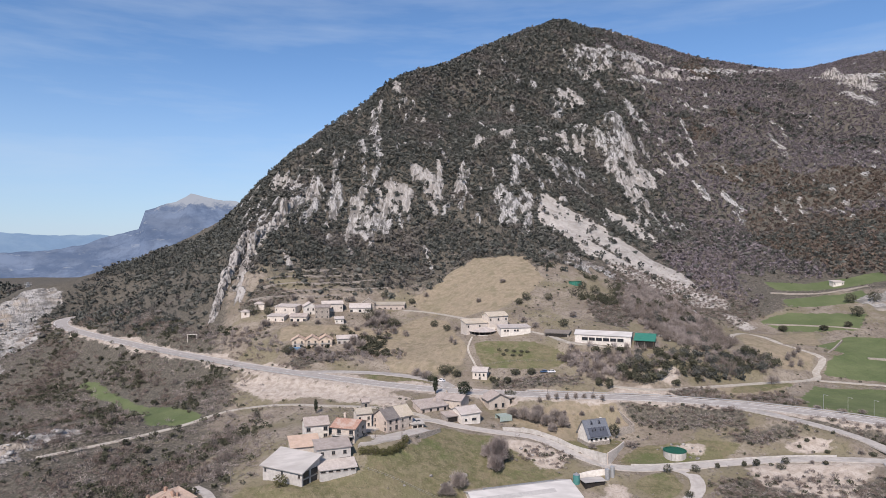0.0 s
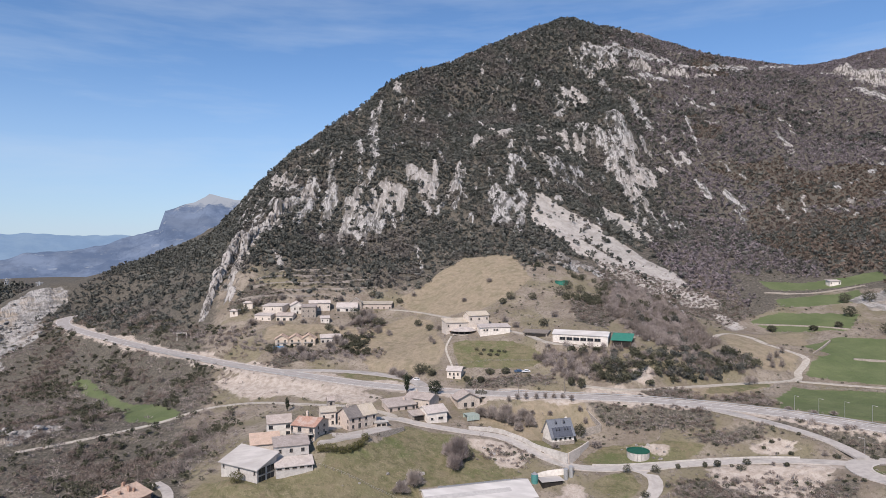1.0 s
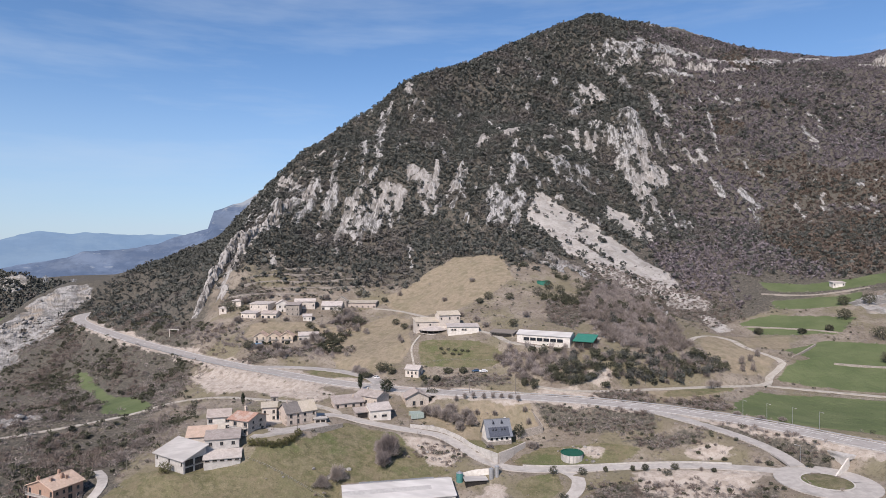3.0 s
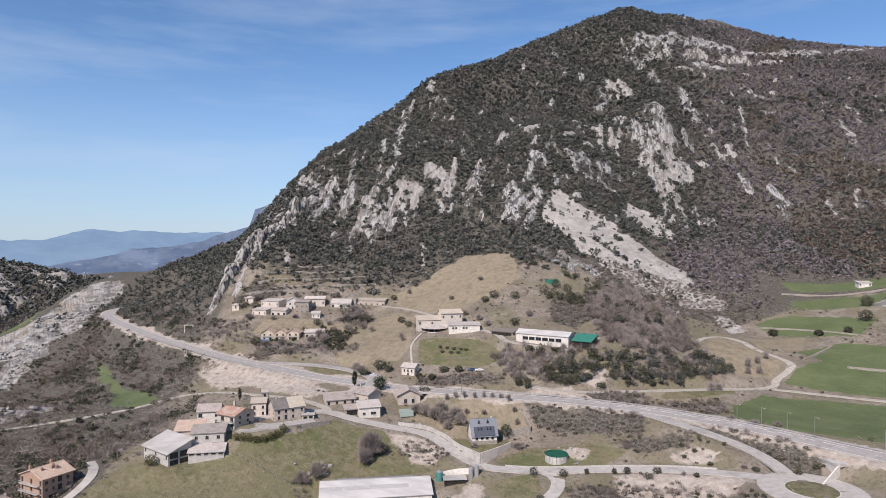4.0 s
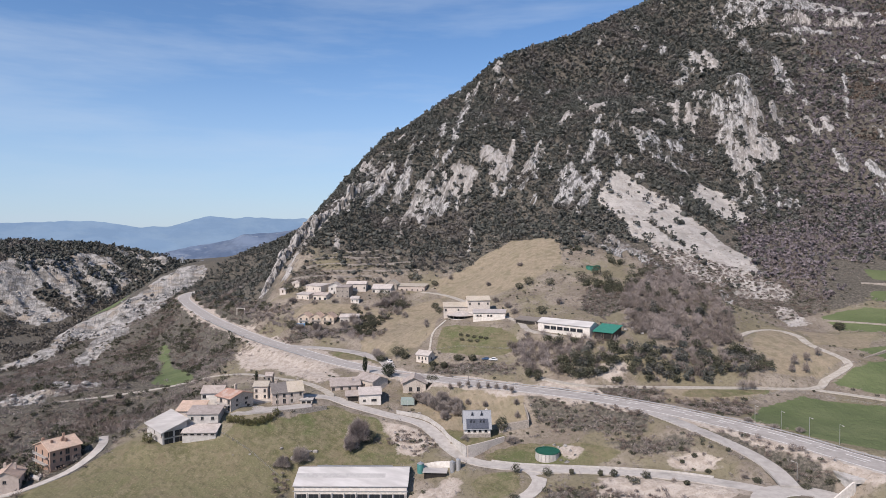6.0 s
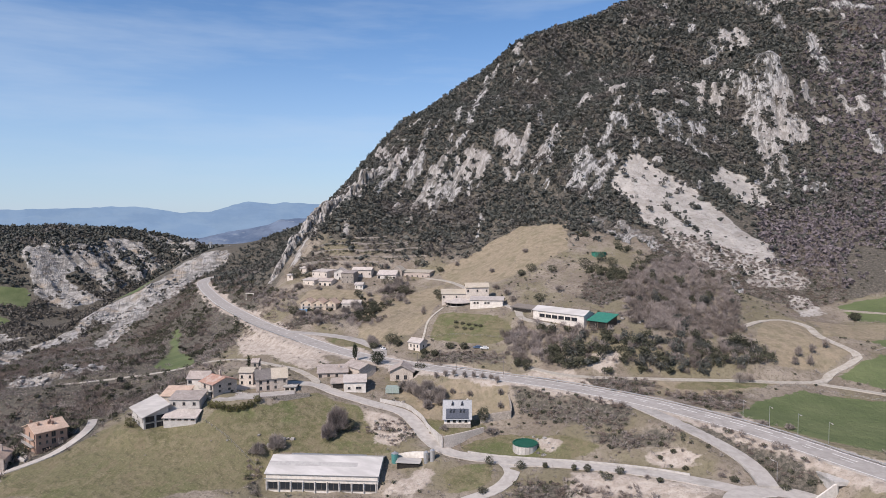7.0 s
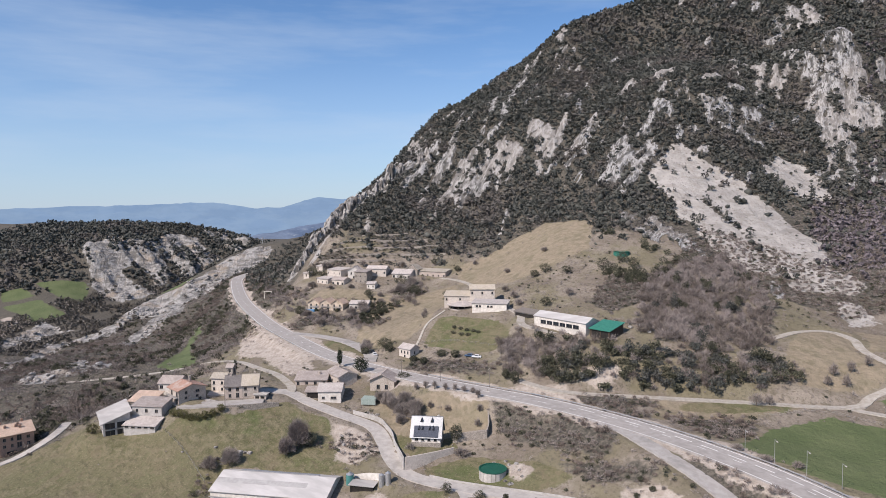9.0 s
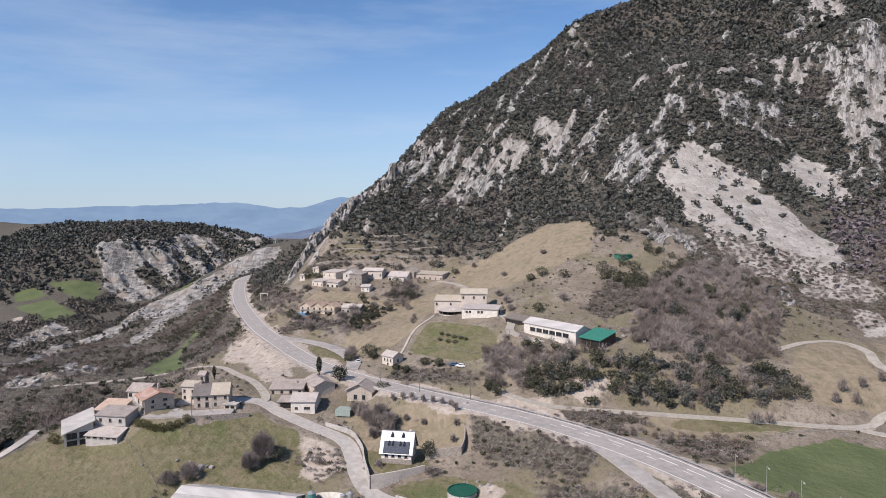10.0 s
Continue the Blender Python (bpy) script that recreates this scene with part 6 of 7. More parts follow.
tall = r * RNG.uniform(1.5, 2.4, len(oaks))
deep = RNG.uniform(0, 1, len(oaks)) < 0.45
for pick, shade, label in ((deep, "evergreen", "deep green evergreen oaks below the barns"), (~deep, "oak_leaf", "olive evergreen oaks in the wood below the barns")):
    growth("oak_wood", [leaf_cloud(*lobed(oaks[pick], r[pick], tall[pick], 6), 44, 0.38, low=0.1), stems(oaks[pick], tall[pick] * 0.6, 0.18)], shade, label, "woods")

# ---- trees round the hamlet and on the west slope ----
HAMLET_OAKS = [(-58, 389), (-66, 412), (-59, 416), (-43, 408), (-42, 391), (-40, 374)]
HAMLET_WOODS = [[(-98, 381), (-87, 386), (-69, 390), (-53, 384), (-33, 363), (-53, 369), (-77, 372)], [(-237, 492), (-174, 441), (-140, 427), (-115, 414), (-99, 386), (-117, 389), (-160, 421)], [(-58, 420), (-40, 415), (-37, 438), (-47, 448), (-55, 437), (-62, 428)]]


def ring_chance(rings, full):
    return lambda x, y, z, rock, masks: full * smooth(-2, 2, functools.reduce(np.maximum, [inside(x, y, q) for q in rings]) + 3 * fbm(x, y, 9, 2, 83))


p = scatter(-150, 10, 340, 450, 2.8, ring_chance([HAMLET_OAKS], 0.8))
r = RNG.uniform(1.2, 2.6, len(p))
growth("hamlet_oaks", [leaf_cloud(*lobed(p, r, r * 1.7, 5), 44, 0.32), stems(p, r, 0.15)], "oak_leaf", "dark evergreen trees beside the terraced houses", "woods")
p = scatter(-190, 10, 330, 480, 3.4, ring_chance(HAMLET_WOODS, 0.62))
r = RNG.uniform(1.1, 2.7, len(p))
growth("hamlet_wood", [twig_cloud(p, r, r * 1.7, 130, 0.075), stems(p, r * 1.3, 0.13)], "wood_twigs", "grey leafless trees round the hamlet", "woods")
p = scatter(-330, -90, 215, 520, 6.2, lambda x, y, z, rock, masks: west_chance(x, y, z, rock, masks) * smooth(-0.25, 0.25, fbm(x, y, 30, 3, 84)) * 0.6)
r = RNG.uniform(1.8, 3.6, len(p))
oak = fbm(p[:, 0], p[:, 1], 24, 2, 85) + RNG.normal(0, 0.3, len(p)) > 0.16
growth("slope_trees", [leaf_cloud(*lobed(p[oak], r[oak] * 0.85, r[oak] * 1.5, 5), 34, 0.42), stems(p[oak], r[oak], 0.16)], "oak_leaf", "dark evergreen oaks on the slope below the road", "woods")
growth("slope_bare_trees", [twig_cloud(p[~oak], r[~oak], r[~oak] * 1.7, 120, 0.10), stems(p[~oak], r[~oak] * 1.4, 0.16)], "dark_wood_twigs", "brown leafless trees on the slope below the road", "woods")

slope_oaks = scatter(55, 125, 390, 485, 2.9, lambda x, y, z, rock, masks: 0.95 * smooth(-2, 2, inside(x, y, BUSHY)) * smooth(-0.3, 0.3, fbm(x, y, 14, 2, 80)))
r = RNG.uniform(1.0, 2.8, len(slope_oaks))
growth("slope_oaks", [leaf_cloud(slope_oaks, r, r * RNG.uniform(1.4, 1.9, len(slope_oaks)), 200, 0.30, low=0.05)], "oak_leaf", "dark evergreen oaks scattered on the stony slope", "woods")

# ---- thickets ----
foot_zone = scatter(-150, 340, 455, 620, 3.0, lambda x, y, z, rock, masks: on_mountain(x, y, z) * open_land(masks) * (1 - smooth(70, 125, z - 30 * smooth(180, 260, x) + 26 * fbm(x, y, 34, 3, 64))) * 0.6)
growth("foot_scrub", [twig_cloud(foot_zone, *sized(foot_zone, 1.0, 2.6), 30, 0.12)], "twigs", "grey leafless scrub at the foot of the mountain")


def thicket_chance(x, y, z, rock, masks):
    m = np.full(x.shape, -1e9)
    for ring in THICKETS:
        m = np.maximum(m, inside(x, y, ring))
    return smooth(-2.0, 1.5, m + 3 * fbm(x, y, 8, 2, 74)) * 0.95


bush = scatter(-155, 220, 210, 532, 2.0, thicket_chance, 0.8)
kind = RNG.uniform(0, 1, len(bush))
growth("grey_thicket", [twig_cloud(bush[kind < 0.4], *sized(bush[kind < 0.4], 0.9, 2.0), 74, 0.075)], "twigs", "dense grey leafless thicket on banks and road sides")
growth("brown_thicket", [twig_cloud(bush[(kind >= 0.4) & (kind < 0.88)], *sized(bush[(kind >= 0.4) & (kind < 0.88)], 0.9, 2.0), 74, 0.075)], "brown_twigs", "dense brown leafless thicket on banks and road sides")
growth("green_thicket", [leaf_cloud(bush[kind >= 0.88], *sized(bush[kind >= 0.88], 0.7, 1.5), 60, 0.26)], "oak_leaf", "dark evergreen bushes among the thickets")
brush = [(p.x + RNG.uniform(-1.5, 1.5), p.y - RNG.uniform(1.0, 3.0)) for pts in TERRACES for p in along([(x, y, 0) for x, y in pts], 1.6) if RNG.uniform() < 0.55]
brush = np.array([(x, y, height(x, y)) for x, y in brush])
growth("terrace_brush", [leaf_cloud(brush, *sized(brush, 0.7, 1.9), 60, 0.26)], "oak_leaf", "dark bushes along the old terrace walls")
tufts = scatter(-110, 110, 180, 300, 1.5, lambda x, y, z, rock, masks: np.clip(masks["lawn"] + masks["dry"], 0, 1) * smooth(-0.25, 0.35, fbm(x, y, 9, 3, 75)) * 0.6, 0.5)
growth("grass_tufts", [twig_cloud(tufts, RNG.uniform(0.3, 0.6, len(tufts)), RNG.uniform(0.25, 0.6, len(tufts)), 9, 0.07)], "tall_grass", "dry tufts of grass on the lawns", "grass")
# ---- distance ----
def far_range(name, near, tops, foot, material, label, wide=0.35):
    """A mountain range on the horizon: bearings in degrees from north, heights in metres."""
    verts, faces = [], []
    bearings = np.concatenate([np.arange(-100, -54, 0.5), np.arange(-54, -14, 0.1), np.arange(-14, 101, 0.5)])
    heights = np.interp(bearings, [b for b, _ in tops], [h for _, h in tops])
    rows = [(1.0, 1.0), (0.985, 0.93), (0.965, 0.84), (0.94, 0.72), (0.91, 0.58), (0.87, 0.44), (0.83, 0.30), (0.79, 0.16), (0.74, 0.0)]
    for k, (back, share) in enumerate(rows):
        a = np.radians(bearings)
        d = near * (back + (0.012 * fbm(bearings, bearings * 0 + k, 3, 3, 81) if k else 0))
        h = foot + (heights - foot) * share * (1 + (0.16 * fbm(bearings, bearings * 0 + 3.3 * k, 2.2, 4, 82) if k else 0.0)) + (0.003 * near * fbm(bearings, bearings * 0, 1.6, 4, 83) if k == 0 else 0)
        verts += list(zip(np.sin(a) * d, np.cos(a) * d, h))
    n = len(bearings)
    for k in range(len(rows) - 1):
        faces += [(k * n + i, (k + 1) * n + i, (k + 1) * n + i + 1, k * n + i + 1) for i in range(n - 1)]
    me = poly_mesh(name, verts, faces)
    me.polygons.foreach_set("use_smooth", np.ones(len(faces), bool))
    return tagged(part(name, me, material), label, "backdrop", kind="structure")


# Self-lit backdrop colour: blue haze and the light and dark of ridges painted in.
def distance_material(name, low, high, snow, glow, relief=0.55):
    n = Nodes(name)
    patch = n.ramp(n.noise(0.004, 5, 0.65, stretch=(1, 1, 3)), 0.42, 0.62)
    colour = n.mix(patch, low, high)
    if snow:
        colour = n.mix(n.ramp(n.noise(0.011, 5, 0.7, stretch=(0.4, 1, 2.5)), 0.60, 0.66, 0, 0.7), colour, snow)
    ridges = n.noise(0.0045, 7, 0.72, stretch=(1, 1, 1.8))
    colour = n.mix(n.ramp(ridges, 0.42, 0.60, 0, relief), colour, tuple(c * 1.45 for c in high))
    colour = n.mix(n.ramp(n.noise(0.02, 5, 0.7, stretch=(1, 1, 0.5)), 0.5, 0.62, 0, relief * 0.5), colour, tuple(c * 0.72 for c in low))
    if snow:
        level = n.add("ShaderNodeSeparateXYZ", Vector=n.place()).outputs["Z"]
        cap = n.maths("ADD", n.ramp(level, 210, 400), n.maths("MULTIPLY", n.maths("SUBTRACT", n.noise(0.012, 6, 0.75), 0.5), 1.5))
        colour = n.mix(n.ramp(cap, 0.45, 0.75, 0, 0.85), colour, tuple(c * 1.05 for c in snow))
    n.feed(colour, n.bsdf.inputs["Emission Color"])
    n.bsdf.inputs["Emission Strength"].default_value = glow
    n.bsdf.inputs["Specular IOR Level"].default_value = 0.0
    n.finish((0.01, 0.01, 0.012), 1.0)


# the farther range is painted paler and bluer, as haze would make it
distance_material("far_haze_blue", (0.205, 0.305, 0.475), (0.235, 0.335, 0.495), None, 1.0, 0.12)
distance_material("mid_haze_blue", (0.120, 0.165, 0.275), (0.175, 0.218, 0.325), (0.40, 0.42, 0.48), 1.0)
far_range("far_range_backdrop", 4500, [(-100, 120), (-60, 140), (-53, 150), (-47, 168), (-45, 168), (-42.5, 128), (-40, 135), (-37, 200), (-34, 190), (-31, 178), (-28, 186), (-24, 160), (100, 100)], -250, "far_haze_blue", "self-lit mountain range on the horizon, haze painted as blue")
far_range("mid_range_backdrop", 3600, [(-100, -80), (-60, -60), (-44, -40), (-40, -5), (-37, 30), (-34, 78), (-31, 90), (-28.7, 120), (-26, 180), (-24.8, 205), (-24.3, 300), (-22, 345), (-20.9, 390), (-19, 360), (-15, 330), (0, 200), (100, 60)], -260, "mid_haze_blue", "self-lit hills and a snow-dusted massif beyond the plain, haze painted as blue-grey")
# ---- rock blades on the spur ----
def rock_fin(a, b, rise, thick, seed, label="jagged pale limestone blade rising from the scrub"):
    """A standing blade of rock between two feet (x, y, height): upright broken columns."""
    a, b = Vector(a), Vector(b)
    n = max(16, int((b - a).length / 0.9))
    side = Vector((b.y - a.y, a.x - b.x, 0)).normalized()
    rnd = random.Random(int(seed * 100))
    cols, k = [], 0
    while k <= n:
        wide = rnd.choice((2, 3, 4, 6, 8))
        cols += [(rnd.uniform(0.68, 1.12), rnd.uniform(-0.7, 0.7), rnd.uniform(0.7, 1.1))] * wide
        k += wide
    verts, faces, rows = [], [], 19
    for k in range(n + 1):
        t = k / n
        p = a.lerp(b, t)
        high, out, fat = cols[k]
        hump = rise * (0.75 + 0.5 * noise.noise((t * 7 + seed, seed, 0))) * max(0.0, math.sin(math.pi * t ** 1.5)) ** 0.45
        jag = max(0.3, hump * high)
        for r in range(rows):
            u = r / (rows - 1) * 2 - 1
            lift = jag * (1 - abs(u) ** 3.2)
            step = 0.9 * (noise.cell((k // 2 * 0.7 + seed, math.floor(lift / 2.6), 3.0 * (u > 0))) - 0.5)
            q = p + side * (thick * fat * u + out * (1 - u * u) + step * 1.6) + Vector((0, 0, lift - 6 * abs(u) ** 4 - 0.5 + step * 0.8)) - side * (0.16 * lift)
            verts.append(q + Vector(noise.noise_vector((q.x * 0.45, q.y * 0.45, q.z * 0.18))) * 0.9)
    for k in range(n):
        for r in range(rows - 1):
            i = k * rows + r
            faces += [(i, i + 1, i + 1 + rows), (i, i + 1 + rows, i + rows)]
    me = poly_mesh("rock_fin", verts, faces)
    return tagged(part("rock_fin", me, "cliff_rock"), label, "rock", "rock blades")


rock_fin((-167, 450, 50), (-165, 534, 112), 19, 3.6, 1.3)
rock_fin((-159, 486, 76), (-152, 541, 117), 18, 3.4, 4.1)
rock_fin((-148, 536, 120), (-136, 566, 140), 13, 3.6, 7.7)
rock_fin((-128, 574, 144), (-119, 586, 148), 13, 7, 9.2)

rock_fin((200, 964, height(200, 964) - 4), (231, 995, height(231, 995) - 4), 14, 9, 11.3, "pale limestone cliff band below the summit")
rock_fin((231, 995, height(231, 995) - 4), (260, 1001, height(260, 1001) - 4), 22, 9, 13.4, "pale limestone cliff band below the summit")
rock_fin((260, 1001, height(260, 1001) - 4), (320, 1020, height(320, 1020) - 4), 24, 9, 15.5, "pale limestone cliff band below the summit")
rock_fin((320, 1020, height(320, 1020) - 4), (380, 1036, height(380, 1036) - 4), 22, 9, 17.6, "pale limestone cliff band below the summit")
rock_fin((380, 1036, height(380, 1036) - 4), (430, 1058, height(430, 1058) - 4), 16, 9, 19.7, "pale limestone cliff band below the summit")
rock_fin((621, 1062, height(621, 1062) - 4), (639, 1029, height(639, 1029) - 4), 26, 12, 31.7, "pale limestone cliff on the far eastern crest")
rock_fin((639, 1029, height(639, 1029) - 4), (641, 975, height(641, 975) - 4), 26, 12, 33.6, "pale limestone cliff on the far eastern crest")

# ---- trees and hedges that stand alone ----
def trunk_mesh(tall, thick, limbs, seed):
    """A tapered stem with rising limbs."""
    rnd = random.Random(seed)
    verts, faces = [], []

    def limb(a, b, r0, r1, sides=6):
        k = len(verts)
        d = (b - a).normalized()
        u = d.orthogonal().normalized()
        w = d.cross(u)
        for p, r in ((a, r0), (b, r1)):
            for i in range(sides):
                t = math.tau * i / sides
                verts.append(p + (u * math.cos(t) + w * math.sin(t)) * r)
        faces.extend((k + i, k + (i + 1) % sides, k + sides + (i + 1) % sides, k + sides + i) for i in range(sides))
    top = Vector((0, 0, tall * 0.6))
    limb(Vector((0, 0, -0.5)), top * 0.5, thick, thick * 0.75)
    limb(top * 0.5, top, thick * 0.75, thick * 0.4)
    for k in range(limbs):
        t = math.tau * k / limbs + rnd.uniform(-0.4, 0.4)
        z0 = tall * rnd.uniform(0.25, 0.55)
        tip = Vector((math.cos(t) * tall * 0.3, math.sin(t) * tall * 0.3, z0 + tall * rnd.uniform(0.2, 0.4)))
        limb(Vector((0, 0, z0)), tip, thick * 0.4, thick * 0.1, 5)
    return poly_mesh("trunk", verts, faces)


def one(v):
    return np.array([float(v)])


def tree(name, x, y, tall, wide, look_kind, label, category="tree", group="", count=420, leaf=0.3, lift=0.12, stuff="twigs"):
    thing = base(name, pose(x, y, height(x, y)), label, category, group)
    origin = np.zeros((1, 3))
    if look_kind == "bare":
        v, f = twig_cloud(origin, one(wide), one(tall), int(count * 1.4), 0.06)
        crown = stuff
    else:
        v, f = leaf_cloud(origin, one(wide), one(tall), int(count * 2.2), leaf * 0.62, low=lift)
        crown = look_kind
    part("trunk", trunk_mesh(tall, 0.035 * tall + 0.04, 5, int(x * 7 + y)), "bark", thing)
    part("crown", mesh_of("crown", v, f), crown, thing)
    return thing


tree("cypress", -13.0, 311.0, 8.5, 1.2, "cypress_leaf", "tall dark narrow cypress beside the road", count=700, leaf=0.32)
tree("cypress", -68.0, 300.0, 6.5, 0.9, "cypress_leaf", "small dark cypress behind the village", count=400, leaf=0.3)
tree("round_tree", 0.6, 308.6, 6.2, 3.4, "cypress_leaf", "dense round dark tree in the garden by the road", count=900, leaf=0.36, lift=0.05)
tree("garden_bush", 22.5, 309.5, 2.6, 3.2, "oak_leaf", "broad dark bush behind the stone house", category="bush", count=400, leaf=0.3, lift=0.0)
tree("lawn_thicket", 11.5, 254.0, 11.0, 4.8, "bare", "large leafless thicket on the lawn", category="bush", count=4200, stuff="dark_twigs")
tree("lawn_thicket", 7.8, 256.5, 6.0, 3.4, "bare", "leafless bush beside the larger thicket on the lawn", category="bush", count=1600, stuff="dark_twigs")
tree("lawn_thicket", 10.2, 249.0, 7.0, 3.8, "bare", "leafless bush below the larger thicket on the lawn", category="bush", count=2200, stuff="dark_twigs")
tree("lawn_thicket", 14.8, 256.5, 5.0, 2.8, "oak_leaf", "dark ivy-green bush behind the thicket", category="bush", count=420, leaf=0.34)
tree("corner_thicket", -4.5, 236.0, 6.5, 4.0, "bare", "leafless thicket beside the long shed", category="bush", count=1800)
tree("corner_thicket", -9.0, 231.0, 5.0, 3.4, "bare", "leafless bush at the corner of the shed", category="bush", count=1200)
tree("barn_bush", -66.5, 225.5, 4.2, 2.4, "hedge_leaf", "rounded olive bush beside the barn house", category="bush", count=420, leaf=0.3, lift=0.0)
for k, (hx, hy) in enumerate(((-40.2, 241.6), (-37.8, 242.0), (-35.2, 242.4), (-32.4, 243.0), (-29.8, 244.0), (-27.6, 245.8), (-25.8, 248.2), (-24.4, 250.8))):
    tree("hedge_bush", hx, hy, 3.0 + 0.3 * (k % 3), 1.6, "hedge_leaf", "clipped olive-green hedge bush above the lawn", "bush", "hedge above the lawn", 300, 0.28, 0.0)
for k, (ox, oy) in enumerate(((35, 299), (39, 299.8), (43, 300.2), (47.8, 300.4), (52, 300.8), (56, 301), (60, 300.6), (63.6, 297.6), (53, 292.4), (45, 293), (66.5, 293), (68, 288))):
    tree("orchard_tree", ox, oy, 3.6, 1.5, "bare", "small leafless orchard tree in the walled garden", "tree", "orchard", 240)
for k, (gx, gy, gt, gw) in enumerate(((36, 286.5, 6, 3), (31, 288.6, 6.5, 3.2), (26.5, 291, 6, 3), (40.5, 289, 6.5, 3), (43, 285, 5.5, 2.6), (22, 293, 5, 2.4), (33, 293, 6, 2.6), (38, 282, 4, 2))):
    tree("garden_tree", gx, gy, gt * 1.1, gw * 1.3, "bare", "leafless garden tree between lane and slate house", "tree", "garden trees", 1300)
tree("ivy_tree", 63.6, 279.0, 6.6, 2.6, "oak_leaf", "dark evergreen tree beside the slate house", count=600, leaf=0.34)
tree("wall_thicket", 69.0, 272.0, 3.6, 3.4, "bare", "leafless thicket at the foot of the garden wall", category="bush", count=500)
tree("wall_thicket", 51.5, 266.8, 2.6, 2.2, "bare", "leafless bush inside the garden wall", category="bush", count=300)
for k, (bx, by, bt, bw) in enumerate(((87, 249.2, 2.8, 1.9), (95.6, 249.4, 2.0, 0.9), (105.5, 248.6, 2.0, 0.9), (110, 248, 2.4, 1.3), (120.5, 246.8, 2.4, 1.6), (76, 248.6, 3.4, 1.7), (78.5, 233.6, 2.4, 1.8))):
    tree("verge_bush", bx, by, bt, bw, "oak_leaf", "dark rounded bush on the verge of the lane", "bush", "verge bushes", 240, 0.28, 0.0)
for k, (bx, by, bt, bw) in enumerate(((122.3, 265.5, 2.4, 1.6), (132, 263.6, 1.6, 1.1), (136, 259.6, 1.4, 1.0), (139, 259.6, 1.4, 0.9), (132, 257.8, 1.2, 0.8), (140, 252.4, 1.3, 1.1), (150.5, 248.2, 2.2, 1.6), (154, 246.4, 1.8, 1.5), (167.5, 245.6, 1.8, 1.5), (129, 243.8, 1.6, 1.2), (133, 242, 1.4, 1.0), (117, 243.6, 2.0, 2.0), (112, 236, 3.0, 2.4))):
    tree("slope_bush", bx, by, bt, bw, "oak_leaf" if k % 3 else "bare", "rounded dark bush on the stony slope", "bush", "slope bushes", 220, 0.26, 0.0)
for k, (bx, by, bt, bw) in enumerate(((46.3, 424, 5.5, 3.2), (41, 420.5, 4, 2.6), (78.6, 426, 7, 4), (93.4, 433, 6, 3.4), (86, 438, 6, 3.2), (71.6, 315.6, 4.6, 2.2), (67, 317.6, 4, 1.8), (82, 322, 4.5, 2.4), (-2, 336, 3.6, 2.6), (-15, 334, 3.4, 2.4), (16, 328.6, 2.4, 1.8), (23, 326, 3, 2), (36, 332, 3.6, 2.2), (28, 333.5, 3.2, 2.4))):
    tree("meadow_oak", bx, by, bt, bw, "oak_leaf", "dark evergreen oak on the dry meadow slope", "tree", "meadow oaks", 420, 0.36, 0.05)
for k, (bx, by, bt, bw) in enumerate(((276, 442, 7, 4.5), (279, 405, 8, 6), (302, 463, 8, 5), (286, 403, 8, 6), (258.5, 424.8, 4, 2.4), (242, 424, 3.4, 2.6), (218, 429.8, 4, 3), (265, 373, 6, 4), (294, 410, 8, 5), (310, 420, 8, 6), (288, 468, 7, 4), (300, 395, 7, 5), (312, 450, 7, 5), (322, 470, 7, 5))):
    tree("field_oak", bx, by, bt, bw, "oak_leaf", "dark evergreen oak among the green meadows", "tree", "meadow oaks", 480, 0.5, 0.05)
for k, (bx, by, bt, bw) in enumerate(((188, 356, 6, 2), (184, 361, 6.5, 2.2), (190, 366, 5.5, 2), (196, 372, 5, 2), (182, 354, 5, 2), (159, 331, 5.5, 3.2), (163, 334, 4.5, 2.6), (156, 286, 2.6, 2.2), (164, 281, 2.4, 2.4), (172, 280, 2.4, 2.0), (-4, 374, 4.5, 1.8), (-2, 369, 4, 1.5), (-32, 410, 5, 3), (-40, 416, 6, 3.4), (-50, 414, 5, 3), (-58, 412, 5, 3), (-44, 408, 4, 3))):
    tree("bare_tree", bx, by, bt, bw, "bare", "leafless grey tree between track and field", "tree", "bare trees", 320)


# ---- walls, rails and posts ----
def line_wall(name, pts, thick, tall, material, label, category="wall", below=2.0):
    """A wall along (x, y, top height)."""
    line = along(pts, 2.0)
    me = ribbon(line, -thick / 2, thick / 2, 0, tall + below)
    me.name = name
    return tagged(part(name, me, material), label, category)


line_wall("retaining_wall", [(55.2, 257.6, 19.4), (60.7, 264.5, 19.5), (66.1, 272.3, 19.7)], 0.5, 4.6, "pale_stone", "pale stone retaining wall below the slate house garden")
line_wall("terrace_wall", [(62.5, 278.5, 22.2), (68, 281, 22.8), (73.8, 283.5, 23.8)], 0.6, 3.4, "stone_wall", "stone terrace wall holding the garden")
line_wall("garden_wall", [(73.8, 283.5, 23.8), (72.5, 288, 25), (70.3, 292.4, 27), (66.5, 300, 29.6), (63.3, 307, 31.6)], 0.4, 1.6, "stone_wall", "stone garden wall running up to the road")
line_wall("lane_wall", [(16.1, 281.4, 23.4), (28.2, 281, 22.6), (34, 278, 21.6), (39.3, 274, 20.6), (44, 268.7, 19.4), (50.5, 262, 19.2), (54.9, 257.2, 19.3)], 0.4, 3.0, "concrete", "low rendered garden wall along the lane")
line_wall("yard_wall", [(40, 249.2, 13.6), (46, 249.4, 15.2), (53.2, 248.8, 16.3)], 0.4, 4.2, "white_plaster", "white retaining wall beside the farm yard")
